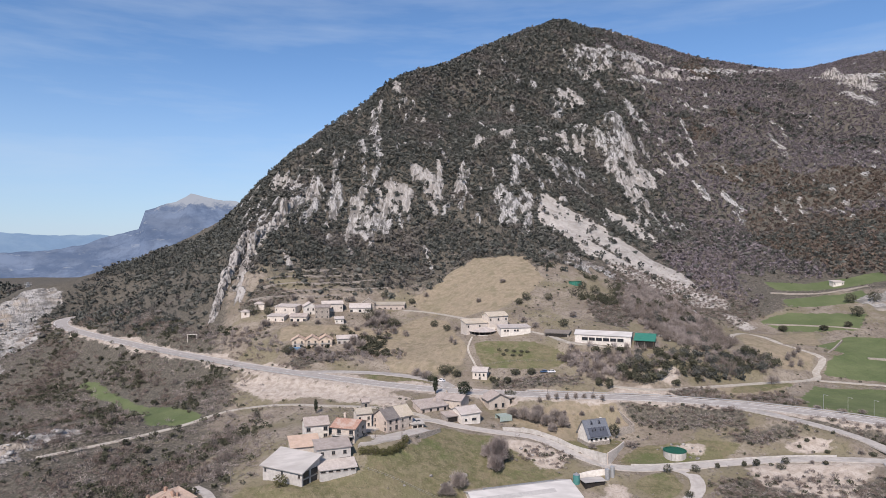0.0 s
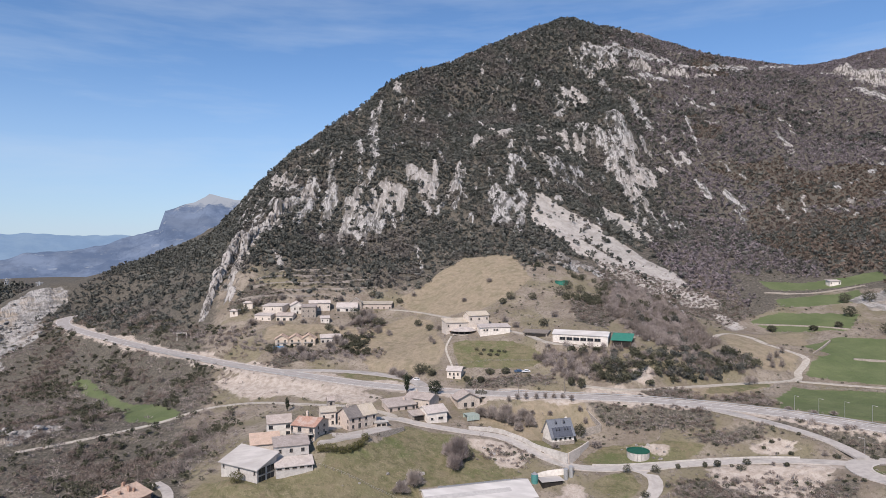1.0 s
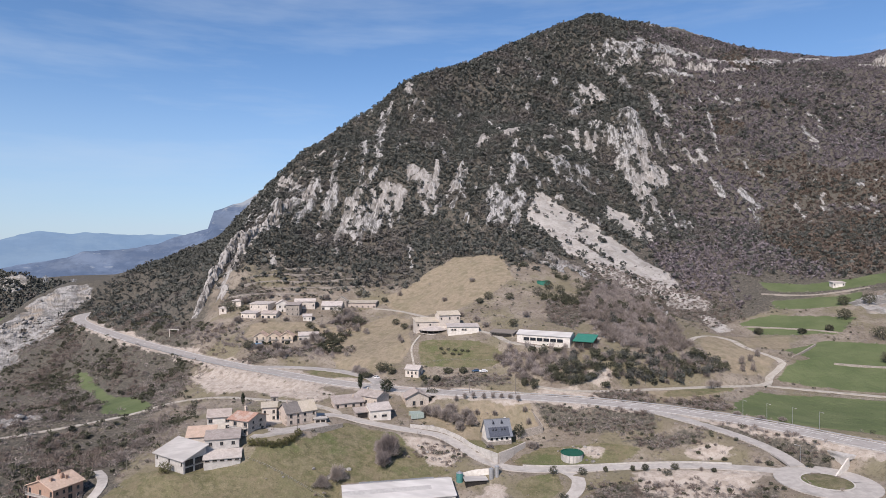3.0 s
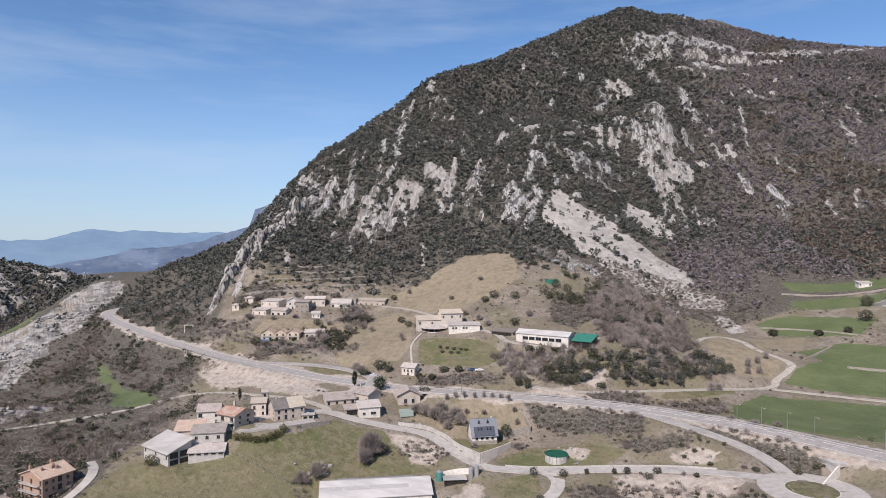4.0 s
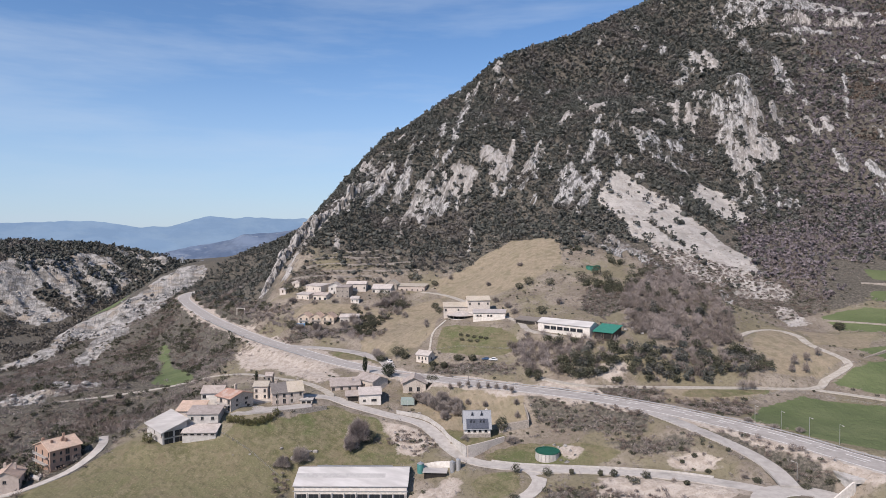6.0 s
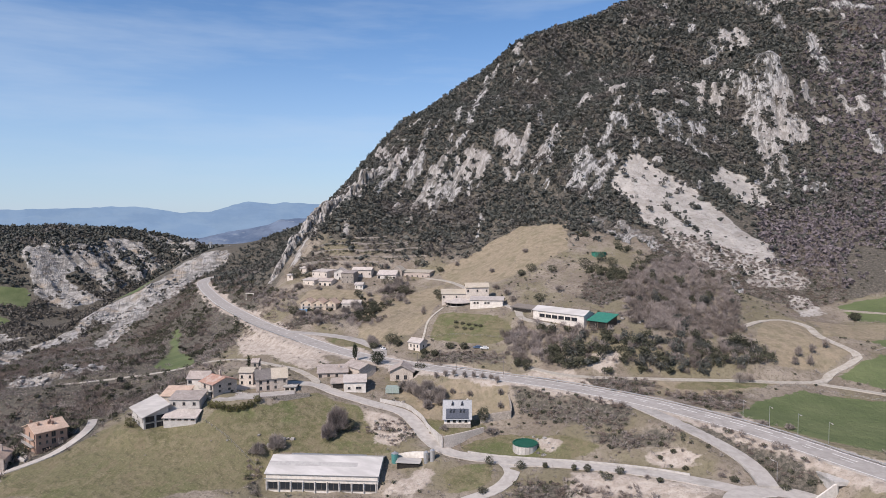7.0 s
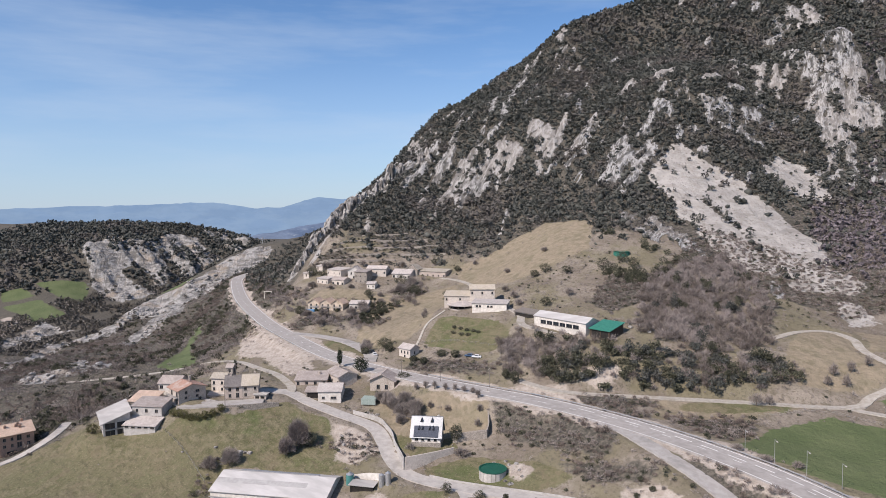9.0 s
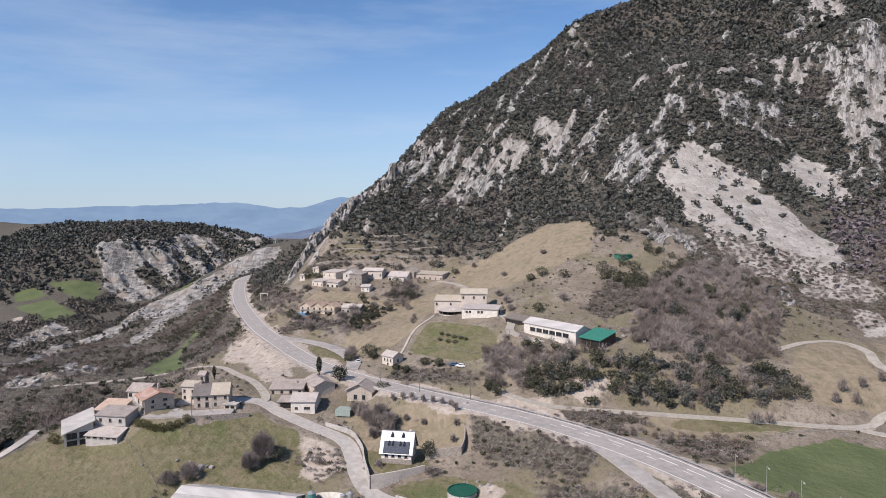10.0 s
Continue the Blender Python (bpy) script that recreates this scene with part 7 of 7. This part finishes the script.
v, f = slab("forecourt", [(-42, 244.5, 27.0), (-27, 251.5, 27.0), (-15, 263.5, 27.0), (-19, 269, 27.0), (-33, 257.5, 27.0), (-40, 258, 27.0)], 1.2)
tagged(part("forecourt", joined("forecourt", [(v, f)]), "pale_asphalt"), "pale concrete forecourt between the village houses", "pavement", kind="structure")
line_wall("parapet", [(p.x, p.y + 3.5, p.z + 0.45) for p in WAYS["village_lane"] if 62 < p.x < 146][::3], 0.35, 1.0, "concrete", "low pale parapet along the lower lane")
line_wall("plaza_wall", [(-25, 253, 27.4), (-19, 259, 27.2), (-11, 268.5, 26.6)], 0.5, 2.4, "stone_wall", "stone retaining wall under the village lane")
for pts in TERRACES:
    line = along([(x, y, 0) for x, y in pts], 6.0)
    line_wall("terrace_wall", [(p.x, p.y + 1.2 * math.sin(p.x * 0.2), height(p.x, p.y) + 1.1) for p in line], 1.0, 1.1, "stone_wall", "old dry stone terrace wall above the hamlet", below=1.5)
for k, pts in enumerate(([(214, 446, 53), (245, 430, 51.6), (262, 420, 52)], [(236, 372, 41), (262, 366, 44), (290, 366, 46)], [(246, 500, 67), (280, 496, 68), (320, 497, 70)], [(205, 368, 39.4), (225, 386, 43.4), (240, 402, 46)])):
    line_wall("field_wall", [(x, y, height(x, y) + 0.9) for x, y, z in pts], 0.8, 0.9, "stone_wall", "low dry stone wall between the meadows", below=1.0)


def posts_and_rail(name, line, offset, tall, gap, label):
    thing = base(name, pose(0, 0, 0), label, "guard rail")
    side_line = []
    for k, p in enumerate(line):
        t = line[min(k + 1, len(line) - 1)] - line[max(k - 1, 0)]
        side_line.append(p + Vector((t.y, -t.x, 0)).normalized() * offset)
    rail = [p + Vector((0, 0, tall)) for p in side_line]
    part("rail", ribbon(rail, -0.06, 0.06, 0, 0.32), "galvanised", thing)
    me = boxes("post", [(-0.06, 0.06, -0.06, 0.06, -0.4, tall)])
    me.materials.append(MAT["galvanised"])
    for p in side_line[::gap]:
        part("post", me, "", thing).location = p
    return thing


main = WAYS["main_road"]
far_side = [p for p in main if 30 < p.x < 300]
posts_and_rail("guard_rail", far_side, -5.95, 0.75, 2, "galvanised guard rail along the far edge of the main road")
posts_and_rail("guard_rail", [p for p in main if -210 < p.x < -60], 5.95, 0.75, 2, "galvanised guard rail above the road cut")


def street_lamp(x, y, tall, turn):
    thing = base("street_lamp", pose(x, y, height(x, y), 0, 0, turn), "tall grey street lamp beside the main road", "street lamp", "street lamps")
    part("pole", tube("pole", [(0, 0, -0.3, 0.08), (0, 0, tall * 0.6, 0.06), (0, 0, tall, 0.05)], 8), "galvanised", thing)
    part("arm", boxes("arm", [(-0.04, 0.04, -1.5, 0, tall - 0.08, tall)]), "galvanised", thing)
    part("lamp_head", boxes("lamp_head", [(-0.16, 0.16, -2.1, -1.4, tall - 0.16, tall + 0.03)]), "grey_plaster", thing)


for lx, ly, turn in ((166, 280.5, 20), (174, 275.5, 20), (182, 270, 20), (165.5, 248.5, -140), (158, 285, 20), (200, 256, 20)):
    street_lamp(lx, ly, 7.0, turn)


def utility_pole(x, y, tall):
    thing = base("utility_pole", pose(x, y, height(x, y)), "weathered wooden utility pole", "pole", "utility poles")
    part("pole", tube("pole", [(0, 0, -0.4, 0.15), (0, 0, tall, 0.1)], 8), "grey_wood", thing)
    part("crossarm", boxes("crossarm", [(-0.7, 0.7, -0.05, 0.05, tall - 0.6, tall - 0.48)]), "grey_wood", thing)
    me = tube("insulator", [(0, 0, 0, 0.05), (0, 0, 0.16, 0.04)], 6)
    me.materials.append(MAT["white_plaster"])
    for dx in (-0.6, 0.0, 0.6):
        part("insulator", me, "", thing).location = (dx, 0, tall - 0.48 if dx else tall)


for px, py, tall in ((-86.2, 233.8, 7.5), (-26, 254.4, 8), (40.5, 309.5, 7.5), (62.5, 311, 8), (20.4, 311, 7.5), (-110, 243, 7)):
    utility_pole(px, py, tall)


def pylon(x, y, tall):
    thing = base("pylon", pose(x, y, height(x, y) - 0.5), "distant steel lattice pylon on the pale ridge", "pylon", "pylons")
    w = 3.0
    for sx in (-1, 1):
        for sy in (-1, 1):
            me = poly_mesh("leg", [(sx * w + a, sy * w + b, 0) for a, b in ((-0.3, -0.3), (0.3, -0.3), (0.3, 0.3), (-0.3, 0.3))] + [(sx * 0.4 + a, sy * 0.4 + b, tall) for a, b in ((-0.2, -0.2), (0.2, -0.2), (0.2, 0.2), (-0.2, 0.2))], [(0, 1, 5, 4), (1, 2, 6, 5), (2, 3, 7, 6), (3, 0, 4, 7), (4, 5, 6, 7)])
            part("leg", me, "galvanised", thing)
    for z in (0.3, 0.55, 0.75):
        s = w * (1 - z) + 0.4 * z
        part("brace", boxes("brace", [(-s, s, -s - 0.15, -s + 0.15, z * tall, z * tall + 0.3), (-s, s, s - 0.15, s + 0.15, z * tall, z * tall + 0.3)]), "galvanised", thing)
    for z in (0.78, 0.9):
        part("arm", boxes("arm", [(-5, 5, -0.2, 0.2, z * tall, z * tall + 0.4)]), "galvanised", thing)


pylon(-545, 850, 15)
pylon(-610, 880, 14)


# ---- water tank, underpass, cars ----
def water_tank(x, y, z, label="round pale water tank with a green lining", paint="concrete"):
    thing = base("water_tank", pose(x, y, z), label, "water tank")
    ring_out, ring_in, n = 4.5, 4.25, 40
    for k in range(20):
        a0, a1 = math.tau * (k + 0.04) / 20, math.tau * (k + 0.96) / 20
        verts = [(r * math.cos(a), r * math.sin(a), zz) for zz in (-2.0, 2.6) for r, a in ((ring_in, a0), (ring_out, a0), (ring_out, a1), (ring_in, a1))]
        part("panel", poly_mesh("panel", verts, [(0, 1, 5, 4), (1, 2, 6, 5), (2, 3, 7, 6), (3, 0, 4, 7), (4, 5, 6, 7)]), paint, thing)
    part("rim", ribbon([Vector((4.4 * math.cos(a), 4.4 * math.sin(a), 2.75)) for a in np.linspace(0, math.tau, n + 1)], -0.22, 0.22, 0, 0.2), "green_liner", thing, "dark green rim")
    part("lining", tube("lining", [(0, 0, 2.3, 4.2), (0, 0, 2.52, 4.2)], n), "green_liner", thing, "dark green cover inside the tank")


water_tank(84.6, 264.4, 15.8)
water_tank(83.3, 447.8, height(83.3, 447.8) - 1.2, "round green water tank on the slope below the rocks", "green_sheet")


def underpass():
    m = pose(183.5, 246.5, 20.6, 0, 0, 28)
    thing = base("underpass", m, "white concrete underpass portal beneath the main road", "underpass")
    part("portal", boxes("portal", [(-4.6, -3.6, -0.5, 7.5, -1, 5.2), (3.6, 4.6, -0.5, 7.5, -1, 5.2), (-4.6, 4.6, -0.6, 7.5, 4.4, 5.6)]), "concrete", thing)
    # flat near-black panel painted as the shade deeper in the passage
    part("dark_passage", boxes("dark_passage", [(-3.58, 3.58, 5.0, 5.4, -0.9, 4.38)]), "opening_shade", thing, "near-black panel painted as the shade of the passage")
    for sx, reach in ((-1, 12.5), (1, 7.0)):
        verts = [(sx * 4.1, -0.6, -1), (sx * 4.1, -0.6, 5.2), (sx * (4.1 + reach), -4.5, 0.9), (sx * (4.1 + reach), -4.5, -1)]
        verts += [(v[0], v[1] + 0.5, v[2]) for v in verts]
        part("wing_wall", poly_mesh("wing_wall", verts, [(0, 1, 2, 3), (7, 6, 5, 4), (1, 5, 6, 2), (0, 4, 5, 1), (3, 2, 6, 7)]), "white_plaster", thing, "sloping white wing wall")


underpass()


def car(x, y, turn, paint, label, z=None):
    thing = base("car", pose(x, y, height(x, y) + 0.02 if z is None else z, 0, 0, turn), label, "car", "parked cars")
    prof = [(-2.1, 0.45), (-2.05, 0.85), (-1.2, 0.95), (-0.6, 1.45), (1.1, 1.48), (1.8, 0.98), (2.1, 0.9), (2.12, 0.42)]
    n = len(prof)
    verts = [(px, sy * (0.86 if pz < 1.2 else 0.68), pz) for sy in (-1, 1) for px, pz in prof]
    faces = [tuple(range(n - 1, -1, -1)), tuple(range(n, 2 * n))] + [(i, (i + 1) % n, n + (i + 1) % n, n + i) for i in range(n)]
    part("body", poly_mesh("body", verts, faces), paint, thing)
    part("windscreen", poly_mesh("windscreen", [(-1.17, -0.72, 0.99), (-1.17, 0.72, 0.99), (-0.66, 0.6, 1.42), (-0.66, -0.6, 1.42)], [(3, 2, 1, 0)]), "glass", thing)
    part("rear_window", poly_mesh("rear_window", [(1.17, -0.6, 1.44), (1.17, 0.6, 1.44), (1.74, 0.7, 1.03), (1.74, -0.7, 1.03)], [(3, 2, 1, 0)]), "glass", thing)
    for sy in (-1, 1):
        part("side_window", poly_mesh("side_window", [(-0.9, sy * 0.85, 1.02), (1.45, sy * 0.85, 1.02), (1.0, sy * 0.72, 1.4), (-0.5, sy * 0.72, 1.4)], [(0, 1, 2, 3)]), "glass", thing)
        for wx in (-1.35, 1.35):
            bm = bmesh.new()
            bmesh.ops.create_cone(bm, cap_ends=True, segments=14, radius1=0.32, radius2=0.32, depth=0.2, matrix=pose(wx, sy * 0.8, 0.32, 90, 0, 0))
            wheel = part("wheel", bm, "rubber", thing)
            bm = bmesh.new()
            bmesh.ops.create_cone(bm, cap_ends=True, segments=10, radius1=0.19, radius2=0.19, depth=0.22, matrix=pose(wx, sy * 0.8, 0.32, 90, 0, 0))
            part("rim", bm, "galvanised", wheel)


car(42.6, 333.0, 10, "car_blue", "dark blue car parked below the farm")
car(46.4, 332.4, 15, "car_white", "white car parked below the farm")
car(-10, 334.6, -40, "car_white", "white car parked on the old road loop")
car(-14, 338, -35, "car_dark", "dark car parked on the old road loop")
car(-20.5, 271.2, 30, "car_dark", "dark car parked beside the village lane")
car(-24.5, 269.4, 30, "car_white", "white car parked beside the village lane")


def balcony(parent_name, x, y, z, w, d, turn=0):
    thing = bpy.data.objects[parent_name]
    ob = part("balcony", boxes("balcony", [(-w / 2, w / 2, -d, 0, -0.15, 0)]), "concrete", thing)
    ob.matrix_local = pose(x, y, z, 0, 0, turn)
    rail = part("railing", boxes("railing", [(-w / 2, w / 2, -d, -d + 0.06, 0.9, 0.98)] + [(-w / 2 + k * 0.4, -w / 2 + k * 0.4 + 0.05, -d, -d + 0.05, 0, 0.9) for k in range(int(w / 0.4) + 1)]), "grey_plaster", ob)
    return ob


balcony("red_roof_house", -5.6, 0, 3.2, 9, 1.3, -90)
balcony("red_roof_house", -5.6, 0, 0.4, 9, 1.3, -90)
balcony("brown_house", -5.7, 0.5, 5.7, 11, 1.3, -90)
balcony("brown_house", -5.7, 0.5, 2.9, 11, 1.3, -90)
for row in ("row_house", "row_house.001", "row_house.002"):
    balcony(row, 0, -4.25, 2.9, 6.6, 0.6)
for k, (bx, by) in enumerate(((-92.5, 391), (-89.5, 391.6), (-86, 392.2), (-79, 394.2))):
    tree("front_bush", bx, by, 2.0, 1.5, "cypress_leaf", "dark rounded bush in front of the terraced houses", "bush", "bushes before the terrace", 260, 0.26, 0.0)
for k, (bx, by, bt, bw) in enumerate(((-58, 436, 7, 4), (-52, 440, 6.5, 3.6), (-47, 430, 7, 4), (-54, 428, 6, 3.6), (-41, 425, 6, 3.4), (-63, 399, 6, 3.4), (-58, 394, 5.5, 3.4), (-66, 392, 5, 3), (-100, 385, 5, 3), (-92, 382, 5, 3), (-82, 385, 5.5, 3.2), (-128, 446, 6, 3.4), (-136, 440, 6, 3.4), (-124, 425, 5, 3), (-74, 372, 5, 3), (-18, 338.5, 5, 3), (-8, 341, 5, 3.2), (-23, 346, 4, 2.6))):
    tree("hamlet_tree", bx, by, bt * 1.2, bw * 1.25, "bare" if k % 4 else "oak_leaf", "spreading leafless tree between the hamlet houses", "tree", "hamlet trees", 1000)


# ---- yard tanks and boulders ----
def silo(x, y, tall, wide, paint, label):
    thing = base("silo", pose(x, y, height(x, y)), label, "silo")
    part("drum", tube("drum", [(0, 0, -0.5, wide), (0, 0, tall, wide)], 18), paint, thing)
    part("cap", tube("cap", [(0, 0, tall, wide * 1.03), (0, 0, tall + 0.5 * wide, 0.12)], 18), "galvanised", thing, "grey conical cap")
    part("hatch", tube("hatch", [(0, 0, tall + 0.4 * wide, 0.25), (0, 0, tall + 0.6 * wide, 0.25)], 8), "galvanised", thing)


silo(40.5, 246.2, 3.2, 1.3, "teal_paint", "upright teal farm tank beside the shelter")
silo(52.5, 247.2, 3.6, 0.9, "galvanised", "small grey metal silo beside the shelter")
silo(54.6, 248.0, 3.6, 0.9, "galvanised", "small grey metal silo beside the shelter")


def boulder(x, y, size, seed):
    bm = bmesh.new()
    bmesh.ops.create_icosphere(bm, subdivisions=3, radius=size)
    for v in bm.verts:
        c = noise.cell_vector((v.co * (1.6 / size)) + Vector((seed, seed, 0)))
        v.co += (Vector(c) - Vector((0.5, 0.5, 0.5))) * 0.3 * size + v.co * 0.35 * noise.noise(v.co / size + Vector((seed, 0, 0)))
        v.co.z *= 0.62
    ob = part("boulder", bm, "cliff_rock")
    ob.matrix_world = pose(x, y, height(x, y) + 0.15 * size, 0, 0, seed * 50)
    return tagged(ob, "pale limestone boulder half sunk in the grass", "boulder", "boulders")


for k, (bx, by, size) in enumerate(((-4.9, 241, 1.5), (-6.8, 240.4, 0.9), (-3.6, 242.4, 0.7), (-14.5, 239, 0.7), (-7.7, 236.6, 1.3), (-10.2, 235.4, 1.0), (-2, 243, 0.9), (-24, 232, 0.5), (22, 266, 0.8), (26, 262, 0.7), (90, 262, 0.7), (92.5, 260.6, 0.9), (95, 264, 0.6), (88, 270, 0.6), (112, 362, 1.4), (108, 358, 1.2), (104, 361, 1.0), (116, 358, 0.9), (100, 364, 1.1))):
    boulder(bx, by, size, k * 1.37 + 0.4)


# ---- sheds and frames beside the hamlet ----
house("field_shed", -141.0, 441.5, height(-141, 441.5), -10, 6, 4.5, 2.4, 0.7, "pale_stone", "pale_tiles", "small stone field shed with a pale roof", kind="shed", doors=((3, 1.4, 1.8, "dark_wood"),), category="shed")
house("field_shed", -133.0, 447.0, height(-133, 447), -10, 7, 5, 2.6, 0.8, "pale_stone", "pale_tiles", "small stone field shed with a pale roof", kind="shed", doors=((2, 1.2, 1.8, "dark_wood"),), category="shed")
house("far_hut", 305.0, 512.0, height(305, 512), 5, 9, 5, 3.0, 0.8, "white_plaster", "pale_tiles", "small white hut among the terraces", kind="shed", front=win(9, [(2, 1.0)]), category="hut")


def timber_frame(x, y, turn):
    thing = base("timber_frame", pose(x, y, height(x, y), 0, 0, turn), "white goal-shaped frame standing above the road", "frame")
    for px in (-3.0, 3.0):
        part("post", boxes("post", [(px - 0.18, px + 0.18, -0.18, 0.18, -0.5, 4.6)]), "white_plaster", thing)
    part("beam", boxes("beam", [(-3.4, 3.4, -0.2, 0.2, 4.6, 5.0)]), "white_plaster", thing)


timber_frame(-176, 436, 10)


def wire_fence(pts, label):
    """Wooden posts with two wires along (x, y)."""
    line = along([(x, y, height(x, y)) for x, y in pts], 3.0)
    line = [Vector((p.x, p.y, height(p.x, p.y))) for p in line]
    thing = base("field_fence", pose(0, 0, 0), label, "fence")
    me = boxes("post", [(-0.06, 0.06, -0.06, 0.06, -0.3, 1.25)])
    me.materials.append(MAT["grey_wood"])
    for p in line:
        part("post", me, "", thing).location = p
    for z in (0.6, 1.1):
        part("wire", ribbon([p + Vector((0, 0, z)) for p in line], -0.015, 0.015, 0, 0.03), "galvanised", thing)


wire_fence([(10, 344), (30, 346), (56, 342), (60, 352)], "wooden post and wire fence round the farm field")
wire_fence([(-40, 236), (-22, 232), (-6, 226)], "wooden post and wire fence across the lawn")
wire_fence([(160, 322), (184, 336), (210, 332), (240, 322)], "wooden post and wire fence beside the green meadow")
for k, (bx, by, bt, bw) in enumerate(((-30, 463, 4, 2.6), (-20, 470, 4, 2.4), (-72, 460, 6, 3), (-50, 468, 5, 3), (-100, 452, 6, 3.2), (-112, 452, 6, 3), (-126, 438, 5, 3), (-90, 424, 4, 2.6), (-104, 420, 4, 2.6), (-72, 418, 4.5, 2.8), (-64, 420, 4, 2.6), (0, 398, 4, 2.4), (-6, 404, 4, 2.6), (40, 392, 5, 2.8), (46, 384, 4.5, 2.6), (62, 380, 5, 3), (70, 392, 5, 3), (30, 404, 4, 2.6), (-14, 418, 4.5, 2.6), (16, 440, 3.6, 2.4), (34, 456, 3.6, 2.6), (60, 420, 5, 3))):
    tree("slope_tree", bx, by, bt, bw, "bare" if k % 3 else "oak_leaf", "small leafless tree on the grassy slope", "tree", "slope trees", 420, 0.34)
for k, (bx, by) in enumerate(((22, 358), (26, 357), (30, 356), (34, 355), (24, 353), (29, 352), (33, 351.4), (37, 354))):
    tree("field_bush", bx, by, 1.5, 1.3, "oak_leaf", "low dark bush in the farm field", "bush", "farm field bushes", 160, 0.24, 0.0)


# ---- small things by the lanes ----
def garden_net(x, y, turn, length, width, tall):
    thing = base("garden_net", pose(x, y, height(x, y), 0, 0, turn), "pale green netting stretched over garden posts", "net cage")
    for px in (-length / 2, 0, length / 2):
        for py in (-width / 2, width / 2):
            ob = part("post", tube("post", [(0, 0, -0.4, 0.06), (0, 0, tall, 0.05)], 6), "galvanised", thing)
            ob.location = (px, py, 0)
    for py in (-width / 2, width / 2):
        part("side_net", boxes("side_net", [(-length / 2, length / 2, py - 0.02, py + 0.02, 0.1, tall)]), "green_net", thing)
    part("roof_net", boxes("roof_net", [(-length / 2, length / 2, -width / 2, width / 2, tall, tall + 0.03)]), "green_net", thing)


garden_net(17.5, 291.0, 20, 6.0, 5.0, 2.4)
for k, (bx, by, size) in enumerate(((21, 284.6, 0.9), (23.5, 283.4, 1.1), (25.4, 284.8, 0.8), (22.4, 282.2, 0.7), (-54, 361, 0.5), (-42, 357, 0.6), (-39, 359, 0.5), (-33, 353.5, 0.6), (-47, 356, 0.4), (82, 271, 0.6), (86, 272, 0.7), (90.5, 270.6, 0.8), (93, 267, 0.6), (79.5, 270, 0.5))):
    boulder(bx, by, size, k * 0.91 + 7.3)


def pool_cover(x, y, turn):
    thing = base("swimming_pool", pose(x, y, height(x, y) + 0.2, 0, 0, turn), "small raised pool under a bright blue cover", "pool")
    part("wall", boxes("wall", [(-3.2, 3.2, -1.6, -1.45, -0.6, 0.9), (-3.2, 3.2, 1.45, 1.6, -0.6, 0.9), (-3.2, -3.05, -1.45, 1.45, -0.6, 0.9), (3.05, 3.2, -1.45, 1.45, -0.6, 0.9)]), "blue_cover", thing)
    part("cover", boxes("cover", [(-3.3, 3.3, -1.7, 1.7, 0.92, 0.98)]), "blue_cover", thing, "taut blue sheet")


pool_cover(-97.2, 391.2, 11)
